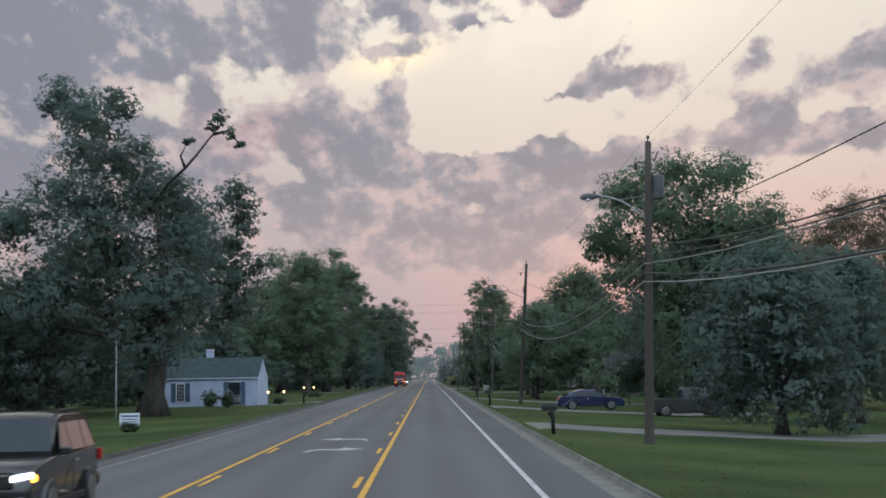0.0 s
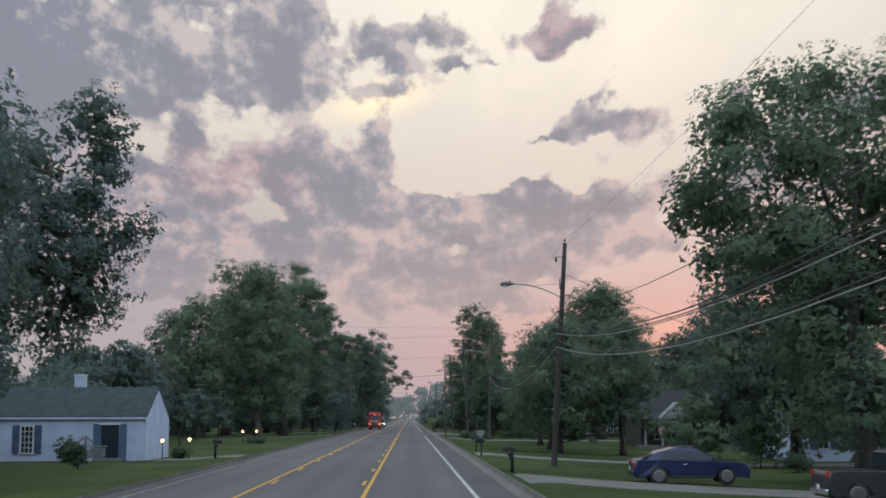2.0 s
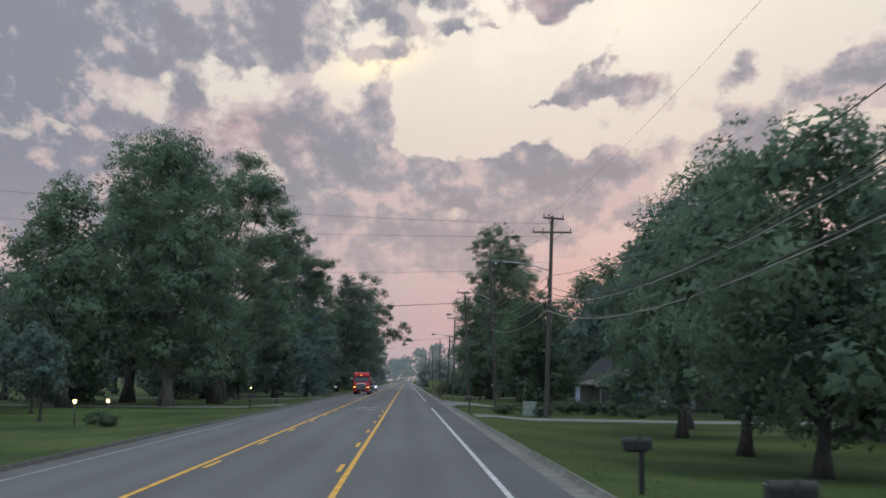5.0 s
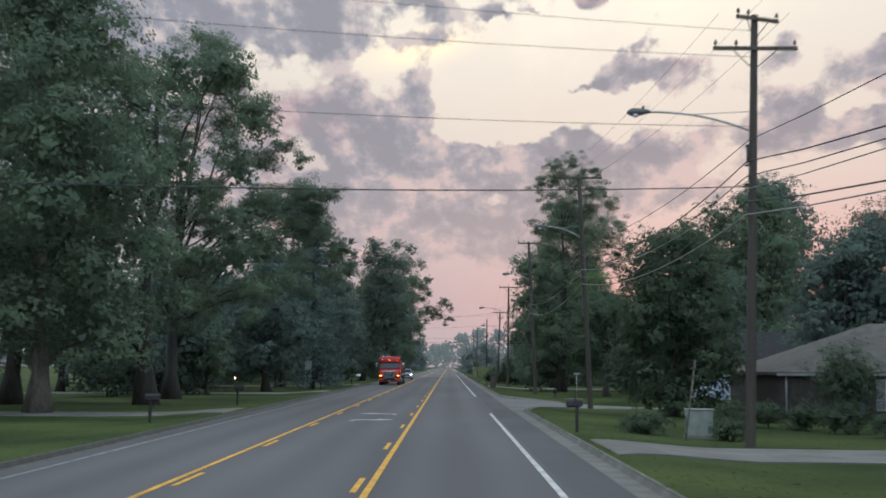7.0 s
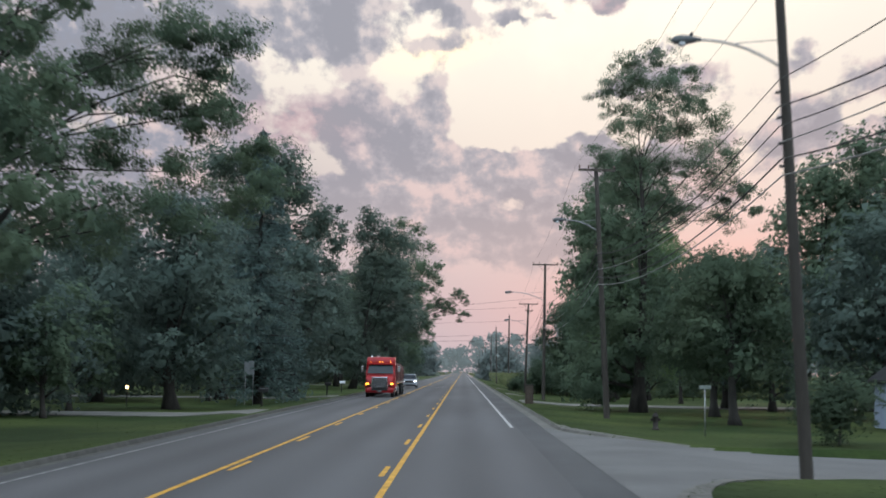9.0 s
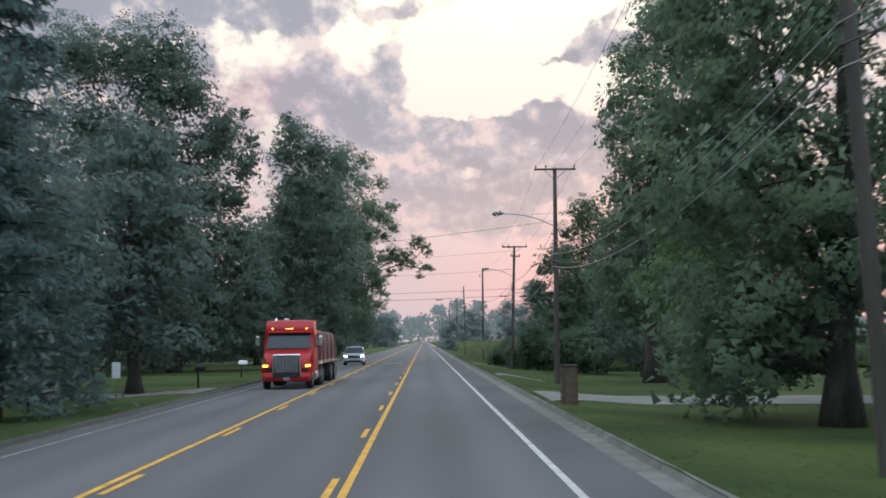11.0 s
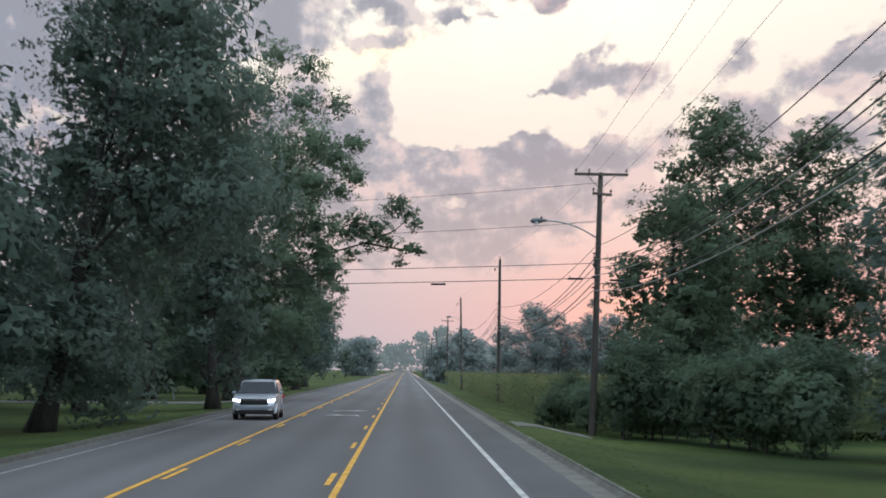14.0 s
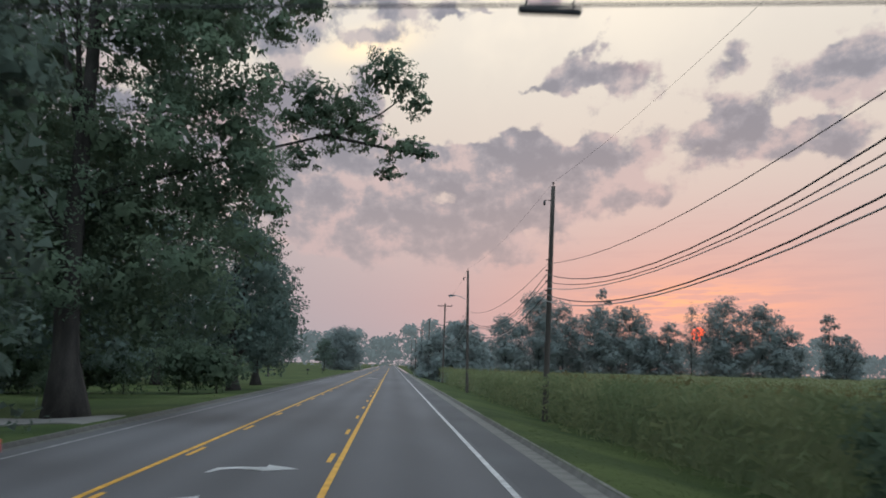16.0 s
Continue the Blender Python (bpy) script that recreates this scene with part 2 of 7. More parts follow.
# ---- materials ----
def material(name, color, rough=0.7, vary=0.25, scale=2.0, fine=40.0, bump=0.0, metal=0.0, tint=None, per_object=0.0, glow=None, spec=0.4, stretch=(1, 1, 1), island=0.0):
    m = bpy.data.materials.new(name)
    m.use_nodes = True
    nt = m.node_tree
    N, link = nt.nodes, nt.links.new
    b = N["Principled BSDF"]
    b.inputs["Roughness"].default_value, b.inputs["Metallic"].default_value = rough, metal
    b.inputs["Specular IOR Level"].default_value = spec
    if glow:
        b.inputs["Emission Color"].default_value = (*glow[0], 1)
        b.inputs["Emission Strength"].default_value = glow[1]
    tc = N.new("ShaderNodeTexCoord")
    mp = N.new("ShaderNodeMapping")
    mp.inputs["Scale"].default_value = stretch
    link(tc.outputs["Object"], mp.inputs[0])
    big, small = N.new("ShaderNodeTexNoise"), N.new("ShaderNodeTexNoise")
    for n, s, d in ((big, scale, 3), (small, fine, 4)):
        n.inputs["Scale"].default_value, n.inputs["Detail"].default_value = s, d
        link(mp.outputs[0], n.inputs["Vector"])
    mixa, mixb = N.new("ShaderNodeMix"), N.new("ShaderNodeMix")
    for n in (mixa, mixb):
        n.data_type = "RGBA"
    dark = tuple(c * (1 - vary) for c in color)
    light = tint or tuple(min(1, c * (1 + vary)) for c in color)
    r1 = N.new("ShaderNodeMapRange")
    r1.inputs[1].default_value, r1.inputs[2].default_value = 0.35, 0.65
    link(big.outputs[0], r1.inputs[0])
    link(r1.outputs[0], mixa.inputs[0])
    mixa.inputs[6].default_value, mixa.inputs[7].default_value = (*dark, 1), (*light, 1)
    mixb.blend_type = "MULTIPLY"
    mixb.inputs[0].default_value = vary
    r2 = N.new("ShaderNodeMapRange")
    r2.inputs[1].default_value, r2.inputs[2].default_value, r2.inputs[3].default_value, r2.inputs[4].default_value = 0.3, 0.7, 0.4, 1.6
    link(small.outputs[0], r2.inputs[0])
    link(mixa.outputs[2], mixb.inputs[6]), link(r2.outputs[0], mixb.inputs[7])
    last = mixb.outputs[2]
    for amount, source in ((per_object, "ShaderNodeObjectInfo"), (island, "ShaderNodeNewGeometry")):
        if amount:
            info = N.new(source)
            val = N.new("ShaderNodeMapRange")
            val.inputs[3].default_value, val.inputs[4].default_value = 1 - amount, 1 + amount
            link(info.outputs["Random" if source == "ShaderNodeObjectInfo" else "Random Per Island"], val.inputs[0])
            mul = N.new("ShaderNodeMix")
            mul.data_type, mul.blend_type = "RGBA", "MULTIPLY"
            mul.inputs[0].default_value = 1
            link(last, mul.inputs[6]), link(val.outputs[0], mul.inputs[7])
            last = mul.outputs[2]
    link(last, b.inputs["Base Color"])
    if bump:
        bp = N.new("ShaderNodeBump")
        bp.inputs["Strength"].default_value, bp.inputs["Distance"].default_value = bump, 0.02
        link(small.outputs[0], bp.inputs["Height"])
        link(bp.outputs[0], b.inputs["Normal"])
    return m


def leaf_material(name, color, tint, through_light=0.55):
    m = material(name, color, rough=0.7, vary=0.18, scale=0.35, fine=3.0, tint=tint, island=0.05, spec=0.05)
    nt = m.node_tree
    b = nt.nodes["Principled BSDF"]
    tr = nt.nodes.new("ShaderNodeBsdfTranslucent")
    mx = nt.nodes.new("ShaderNodeMixShader")
    mx.inputs[0].default_value = through_light
    src = b.inputs["Base Color"].links[0].from_socket
    nt.links.new(src, tr.inputs[0])
    nt.links.new(b.outputs[0], mx.inputs[1])
    nt.links.new(tr.outputs[0], mx.inputs[2])
    nt.links.new(mx.outputs[0], nt.nodes["Material Output"].inputs[0])
    return m


M = {}
M["asphalt"] = material("asphalt", (0.082, 0.079, 0.083), 0.85, 0.12, 0.25, 60, 0.25, stretch=(1, 0.12, 1), spec=0.3)


def wheel_tracks(m, centre, spacing, amount):
    """Polished bands where the wheels run, along y."""
    N, link = m.node_tree.nodes, m.node_tree.links.new
    b = N["Principled BSDF"]
    src = b.inputs["Base Color"].links[0].from_socket
    tc, sp = N.new("ShaderNodeTexCoord"), N.new("ShaderNodeSeparateXYZ")
    link(tc.outputs["Object"], sp.inputs[0])
    sub, mul, cosine, rng = (N.new("ShaderNodeMath") for _ in range(4))
    sub.operation, mul.operation, cosine.operation, rng.operation = "SUBTRACT", "MULTIPLY", "COSINE", "MULTIPLY_ADD"
    link(sp.outputs[0], sub.inputs[0]), link(sub.outputs[0], mul.inputs[0]), link(mul.outputs[0], cosine.inputs[0]), link(cosine.outputs[0], rng.inputs[0])
    sub.inputs[1].default_value, mul.inputs[1].default_value = centre, 2 * math.pi / spacing
    rng.inputs[1].default_value, rng.inputs[2].default_value = amount, 1.0
    mix = N.new("ShaderNodeMix")
    mix.data_type, mix.blend_type = "RGBA", "MULTIPLY"
    mix.inputs[0].default_value = 1
    link(src, mix.inputs[6]), link(rng.outputs[0], mix.inputs[7])
    link(mix.outputs[2], b.inputs["Base Color"])


wheel_tracks(M["asphalt"], 1.31, 1.78, 0.10)
M["shoulder"] = material("shoulder_asphalt", (0.072, 0.071, 0.074), 0.9, 0.16, 0.4, 50, 0.3, stretch=(1, 0.2, 1), spec=0.25)
M["street"] = material("street_asphalt", (0.108, 0.105, 0.105), 0.9, 0.14, 0.3, 45, 0.3)
M["yellow"] = material("road_paint_yellow", (0.50, 0.26, 0.03), 0.7, 0.22, 1.5, 30)
M["white_worn"] = material("worn_road_paint", (0.19, 0.187, 0.185), 0.8, 0.35, 1.5, 25)
M["kerb_dark"] = material("dirty_kerb", (0.072, 0.069, 0.062), 0.95, 0.3, 1.2, 30, 0.3, per_object=0.15)
M["white"] = material("road_paint_white", (0.36, 0.355, 0.35), 0.7, 0.25, 1.5, 25)
M["concrete"] = material("concrete", (0.115, 0.110, 0.102), 0.9, 0.18, 0.8, 30, 0.2, per_object=0.1)
M["kerb"] = material("kerb_concrete", (0.115, 0.11, 0.10), 0.9, 0.25, 1.2, 30, 0.3, per_object=0.12)
M["grass"] = material("grass_ground", (0.027, 0.048, 0.014), 0.95, 0.3, 0.12, 6.0, 0.5, tint=(0.050, 0.069, 0.020), spec=0.1)
M["blade"] = leaf_material("grass_blades", (0.038, 0.056, 0.017), (0.058, 0.071, 0.023), 0.4)
M["leaf"] = leaf_material("leaf_green", (0.120, 0.172, 0.122), (0.140, 0.186, 0.120), 0.5)
# extra blue mixed in for the haze that lies over the dark trees
M["leaf_dark"] = leaf_material("leaf_dark_hazed_green", (0.108, 0.152, 0.136), (0.125, 0.163, 0.137), 0.5)
M["leaf_thicket"] = leaf_material("leaf_thicket_green", (0.084, 0.122, 0.084), (0.098, 0.130, 0.082), 0.5)
M["leaf_light"] = leaf_material("leaf_light_green", (0.125, 0.195, 0.100), (0.140, 0.205, 0.098), 0.55)
# blue-green cast of haze at middle distance, set in the leaf colour
M["leaf_hazed"] = leaf_material("leaf_hazed_green", (0.112, 0.152, 0.126), (0.121, 0.156, 0.126), 0.5)
M["leaf_rust"] = leaf_material("leaf_rusty", (0.164, 0.135, 0.099), (0.181, 0.140, 0.099), 0.4)
# haze over the far trees is painted into this pale leaf colour
M["leaf_far_haze"] = leaf_material("leaf_pale_haze", (0.215, 0.26, 0.255), (0.23, 0.265, 0.255), 0.5)
M["needle"] = leaf_material("needle_green", (0.108, 0.160, 0.153), (0.122, 0.166, 0.153), 0.45)
M["corn"] = leaf_material("corn_leaf", (0.14, 0.175, 0.088), (0.17, 0.185, 0.096), 0.5)
M["tassel"] = leaf_material("corn_tassel", (0.12, 0.11, 0.05), (0.14, 0.12, 0.055), 0.3)
M["bark"] = material("bark", (0.030, 0.026, 0.023), 0.95, 0.4, 3.0, 25, 0.8, stretch=(1, 1, 0.25))
M["bark_dark"] = material("bark_dark", (0.034, 0.031, 0.028), 0.95, 0.35, 3.0, 25, 0.7, stretch=(1, 1, 0.25))
M["bark_pale"] = material("bark_pale", (0.10, 0.09, 0.078), 0.95, 0.35, 3.0, 25, 0.7, stretch=(1, 1, 0.25))
M["pole"] = material("weathered_pole_wood", (0.040, 0.034, 0.029), 0.9, 0.3, 1.2, 30, 0.5, stretch=(1, 1, 0.08), per_object=0.2)
M["arm"] = material("crossarm_wood", (0.07, 0.058, 0.05), 0.9, 0.3, 4, 30, 0.3)
M["steel"] = material("galvanised_steel", (0.30, 0.30, 0.31), 0.5, 0.15, 6, 40, metal=0.7)
M["dark_metal"] = material("dark_metal", (0.03, 0.03, 0.032), 0.5, 0.2, 6, 40, metal=0.2)
M["cable"] = material("cable_black", (0.022, 0.022, 0.024), 0.6, 0.2, 4, 40)
M["cable_grey"] = material("cable_grey", (0.24, 0.24, 0.24), 0.5, 0.2, 4, 40, metal=0.4)
M["ceramic"] = material("insulator_ceramic", (0.10, 0.06, 0.05), 0.3, 0.2, 4, 40)
M["grey_can"] = material("transformer_grey", (0.075, 0.08, 0.084), 0.55, 0.2, 3, 30)
M["black_plastic"] = material("black_plastic", (0.008, 0.008, 0.0085), 0.6, 0.25, 5, 40)
M["rubber"] = material("tyre_rubber", (0.018, 0.018, 0.018), 0.85, 0.2, 8, 60)
M["rim"] = material("wheel_rim", (0.17, 0.17, 0.175), 0.35, 0.1, 8, 60, metal=0.8)
M["chrome"] = material("chrome_trim", (0.62, 0.62, 0.63), 0.2, 0.08, 8, 60, metal=0.95)
M["glass_dark"] = material("tinted_glass", (0.020, 0.026, 0.034), 0.06, 0.1, 4, 30, spec=0.3)
M["blue_paint"] = material("blue_car_paint", (0.011, 0.019, 0.06), 0.22, 0.06, 2, 60, metal=0.25, spec=0.6)
M["silver_paint"] = material("silver_car_paint", (0.30, 0.325, 0.37), 0.28, 0.05, 2, 60, metal=0.4, spec=0.6)
M["black_paint"] = material("black_car_paint", (0.014, 0.014, 0.016), 0.15, 0.06, 2, 60, spec=0.7)
M["grey_paint"] = material("grey_truck_paint", (0.036, 0.038, 0.040), 0.3, 0.08, 2, 60, metal=0.3, spec=0.5)
M["red_paint"] = material("red_truck_paint", (0.30, 0.012, 0.016), 0.38, 0.1, 1.5, 60, spec=0.35)
M["tarp"] = material("maroon_tarpaulin", (0.115, 0.042, 0.044), 0.6, 0.3, 1.2, 12, 0.5)
M["white_paint"] = material("white_car_paint", (0.68, 0.69, 0.70), 0.3, 0.05, 2, 50)
M["lamp_on"] = material("headlight_lit", (0.9, 0.9, 0.95), 0.2, 0.0, glow=((0.85, 0.9, 1.0), 7.0))
M["amber_on"] = material("amber_marker_lit", (0.9, 0.4, 0.05), 0.3, 0.0, glow=((1.0, 0.42, 0.04), 5.0))
M["red_lens"] = material("red_lens", (0.35, 0.012, 0.012), 0.3, 0.1)
M["lens"] = material("clear_lens", (0.45, 0.46, 0.48), 0.15, 0.1, spec=0.6)
M["warm_on"] = material("garden_lamp_lit", (0.9, 0.6, 0.3), 0.3, 0.0, glow=((1.0, 0.62, 0.25), 6.0))
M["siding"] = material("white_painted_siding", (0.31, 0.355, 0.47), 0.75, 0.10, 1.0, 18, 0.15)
M["shutter"] = material("blue_shutter_paint", (0.055, 0.085, 0.14), 0.7, 0.2, 3, 30)
M["roof_green"] = material("dark_green_shingle", (0.019, 0.033, 0.036), 0.9, 0.25, 2, 14, 0.4)
M["roof_tan"] = material("tan_shingle", (0.066, 0.060, 0.055), 0.9, 0.22, 2, 14, 0.4)
# grey shingle, its colour lowered for tree shade on the porch house
M["roof_grey"] = material("grey_shingle", (0.016, 0.017, 0.019), 0.9, 0.22, 2, 14, 0.4)
M["brick_wall"] = material("dark_red_brick", (0.085, 0.062, 0.050), 0.9, 0.3, 4, 30, 0.4, per_object=0.25)
# brick darkened in its colour for the trees that shade the porch house
M["brick_shaded"] = material("shaded_grey_brown_brick", (0.036, 0.032, 0.030), 0.9, 0.3, 4, 30, 0.4)
M["mortar"] = material("mortar", (0.095, 0.088, 0.08), 0.95, 0.2, 4, 30)
M["white_trim"] = material("white_trim_paint", (0.46, 0.47, 0.48), 0.6, 0.1, 3, 30)
# white paint dimmed to hold the shade under the trees
M["shaded_trim"] = material("shaded_white_paint", (0.17, 0.175, 0.18), 0.7, 0.12, 3, 30)
M["door_pale"] = material("pale_blue_door", (0.42, 0.47, 0.52), 0.6, 0.1, 3, 30)
M["sign_white"] = material("sign_white", (0.55, 0.57, 0.60), 0.5, 0.1, 3, 30)
M["sign_blue"] = material("sign_blue_print", (0.06, 0.09, 0.22), 0.5, 0.1, 3, 30)
M["sign_grey"] = material("sign_back_metal", (0.20, 0.21, 0.22), 0.5, 0.15, 3, 30, metal=0.3)
M["flag_red"] = material("flag_red_cloth", (0.42, 0.04, 0.045), 0.8, 0.15, 3, 30)
M["flag_white"] = material("flag_white_cloth", (0.62, 0.60, 0.60), 0.8, 0.15, 3, 30)
M["flag_blue"] = material("flag_blue_cloth", (0.03, 0.04, 0.12), 0.8, 0.15, 3, 30)
M["cabinet"] = material("grey_green_cabinet", (0.16, 0.185, 0.17), 0.6, 0.15, 3, 30)
M["mulch"] = material("dark_mulch", (0.035, 0.027, 0.02), 0.95, 0.4, 6, 40, 0.6)
# the woods give off a faint glow in place of haze before them
M["far_woods"] = material("far_woods_haze_glow", (0.055, 0.070, 0.068), 0.95, 0.2, 0.05, 0.6, glow=((0.20, 0.245, 0.26), 0.42), spec=0.05)


# ---- mesh helpers ----
def finish(name, bm, mat, parent=None, label="", smooth=False):
    me = bpy.data.meshes.new(name)
    bm.normal_update()
    bm.to_mesh(me)
    bm.free()
    for m in (mat if isinstance(mat, (list, tuple)) else [mat]):
        me.materials.append(m)
    if smooth:
        me.polygons.foreach_set("use_smooth", [True] * len(me.polygons))
    ob = new(name, me)
    if parent is not None:
        ob.parent = parent
    if label:
        tagged(ob, label)
    return ob


def part(name, bm, mat, parent, label="", smooth=False):
    return finish(name, bm, mat, parent, label, smooth)


def thing(name, m, label, category, group="", kind=""):
    ob = new(name)
    ob.matrix_world = m
    ob.empty_display_size = 0.2
    return tagged(ob, label, category, group, kind)


def box(bm, c, s, rot=None, bevel=0.0):
    """A box of size s about c, with optional rotation and rounded edges."""
    out = bmesh.ops.create_cube(bm, size=1)
    vs = out["verts"]
    bmesh.ops.scale(bm, vec=s, verts=vs)
    if bevel:
        es = {e for v in vs for e in v.link_edges}
        r = bmesh.ops.bevel(bm, geom=list(es), offset=bevel, segments=2, affect="EDGES", profile=0.6)
        vs = list({v for f in r["faces"] for v in f.verts} | {v for v in vs if v.is_valid})
    if rot is not None:
        bmesh.ops.rotate(bm, cent=(0, 0, 0), matrix=rot, verts=vs)
    bmesh.ops.translate(bm, vec=c, verts=vs)
    return vs


def boxed(*args, **kw):
    bm = bmesh.new()
    box(bm, *args, **kw)
    return bm


def tube(bm, pts, radii, sides=8, cap=True):
    """A tapered tube through pts."""
    rings = []
    n = len(pts)
    pts = [Vector(p) for p in pts]
    for i, p in enumerate(pts):
        d = (pts[min(i + 1, n - 1)] - pts[max(i - 1, 0)]).normalized()
        ref = Vector((0, 0, 1)) if abs(d.z) < 0.9 else Vector((1, 0, 0))
        u = d.cross(ref).normalized()
        v = d.cross(u)
        r = radii[i] if isinstance(radii, (list, tuple)) else radii
        rings.append([bm.verts.new(p + (u * math.cos(a) + v * math.sin(a)) * r) for a in (2 * math.pi * k / sides for k in range(sides))])
    for a, b in zip(rings, rings[1:]):
        for k in range(sides):
            f = bm.faces.new((a[k], a[(k + 1) % sides], b[(k + 1) % sides], b[k]))
            f.smooth = True
    if cap:
        bm.faces.new(rings[0][::-1]), bm.faces.new(rings[-1])
    return rings


def tubed(*args, **kw):
    bm = bmesh.new()
    tube(bm, *args, **kw)
    return bm


def lathe(bm, c, profile, sides=12, axis="Z"):
    """A turned shape: (radius, height) pairs about c."""
    rings = []
    for r, h in profile:
        ring = []
        for k in range(sides):
            a = 2 * math.pi * k / sides
            p = Vector((r * math.cos(a), r * math.sin(a), h))
            if axis == "X":
                p = Vector((p.z, p.x, p.y))
            if axis == "Y":
                p = Vector((p.x, p.z, p.y))
            ring.append(bm.verts.new(p + Vector(c)))
        rings.append(ring)
    for a, b in zip(rings, rings[1:]):
        for k in range(sides):
            f = bm.faces.new((a[k], a[(k + 1) % sides], b[(k + 1) % sides], b[k]))
            f.smooth = True
    bm.faces.new(rings[0]), bm.faces.new(rings[-1])
    bmesh.ops.recalc_face_normals(bm, faces=bm.faces)


def lathed(*args, **kw):
    bm = bmesh.new()
    lathe(bm, *args, **kw)
    return bm


def prism(bm, outline, depth, m=None):
    """A flat outline (x, z) given thickness along y, about y = 0."""
    front = [bm.verts.new((x, -depth / 2, z)) for x, z in outline]
    back = [bm.verts.new((x, depth / 2, z)) for x, z in outline]
    n = len(outline)
    bm.faces.new(front), bm.faces.new(back[::-1])
    for i in range(n):
        bm.faces.new((front[(i + 1) % n], front[i], back[i], back[(i + 1) % n]))
    vs = front + back
    if m is not None:
        bmesh.ops.transform(bm, matrix=m, verts=vs)
    bmesh.ops.recalc_face_normals(bm, faces=bm.faces)
    return vs


# ---- ground, road and kerbs ----
ROAD_R, ROAD_L = 3.35, -9.05          # edges of the asphalt, at the gutters
KERB_R, KERB_L = 3.85, -9.35          # outer edges of the kerbs
LINES = {"white_left": -8.49, "yellow_left": -5.12, "yellow_right": -1.28, "white_right": 2.11}
SIDE_Y0, SIDE_Y1 = 230.2, 242.2       # the side street
FLARE_X, FLARE_Y = 5.3, 10.6           # its rounded corners


def ease(a):
    a = min(max(a, 0.0), 1.0)
    return a * a * (3 - 2 * a)


def street_half(x):
    """Half the width of the side street with its flared mouth."""
    if x < KERB_R - 0.5:
        return 0.0
    fl = min(1.0, max(0.0, 1 - (x - KERB_R) / FLARE_X))
    return (SIDE_Y1 - SIDE_Y0) / 2 + FLARE_Y * (1 - math.sqrt(max(0.0, 1 - fl * fl)))


def ground_z(x, y):
    """Height of lawn and field: level behind the kerb, falling gently away from the road."""
    if x > -3:
        level = ease((y - 140) / 30) * (1 - ease((y - 335) / 25))
        z = 0.13 - (0.22 + 0.36 * ease((y - 295) / 40)) * ease((x - 4.2) / 3.6) - (0.055 - 0.045 * level) * min(max(x - 7, 0), 10)
        if street_half(x) - 0.12 > abs(y - (SIDE_Y0 + SIDE_Y1) / 2):
            z -= 0.4
        return z
    return 0.13 - 0.2 * ease((-9.7 - x) / 4)


def build_ground():
    xs = [-2500, -900, -400, -200, -120, -80, -60, -45, -36, -30, -26, -23, -20, -18, -16, -14.5, -13, -12, -11.2, -10.5, -9.9, KERB_L + 0.02]
    xr = [KERB_R - 0.02, 4.2, 4.7, 5.3, 6, 6.7, 7.4, 8.2, 9, 10, 11.2, 12.5, 14, 16, 18, 20, 24, 28, 34, 42, 55, 80, 120, 200, 400, 900, 2500]
    ys = [-2500, -600, -200, -110, -60, -40] + [i * 3.0 - 20 for i in range(79)] + [215.5 + i * 0.4 for i in range(107)] + [260 + i * 3.5 for i in range(100)] + [620, 660, 710, 780, 900, 1100, 1500, 3000]
    bm = bmesh.new()

    def sheet(cols, zf):
        grid = [[bm.verts.new((x, y, zf(x, y))) for x in cols] for y in ys]
        for a, b in zip(grid, grid[1:]):
            for i in range(len(cols) - 1):
                bm.faces.new((a[i], a[i + 1], b[i + 1], b[i]))
    rough = lambda x, y: ground_z(x, y) + 0.03 * noise.noise((x * 0.35, y * 0.35, 0)) * min(1, abs(x + 2.7) / 12)
    sheet(xs, rough)
    sheet(xr, rough)
    sheet([KERB_L + 0.02, -5, 0, KERB_R - 0.02], lambda x, y: -0.35)
    ob = finish("ground", bm, M["grass"], smooth=True)
    tagged(ob, "mown green lawn and verges on both sides of the road", "lawn", kind="structure")


def strip(name, x0, x1, y0, y1, z, mat, label, category="road", parent=None, step=10.0, thick=0.0):
    bm = bmesh.new()
    n = max(1, int((y1 - y0) / step))
    rows = [(bm.verts.new((x0, y0 + (y1 - y0) * i / n, z)), bm.verts.new((x1, y0 + (y1 - y0) * i / n, z))) for i in range(n + 1)]
    for a, b in zip(rows, rows[1:]):
        bm.faces.new((a[0], a[1], b[1], b[0]))
    ob = finish(name, bm, mat, parent)
    if parent is None:
        tagged(ob, label, category, kind="structure")
    return ob


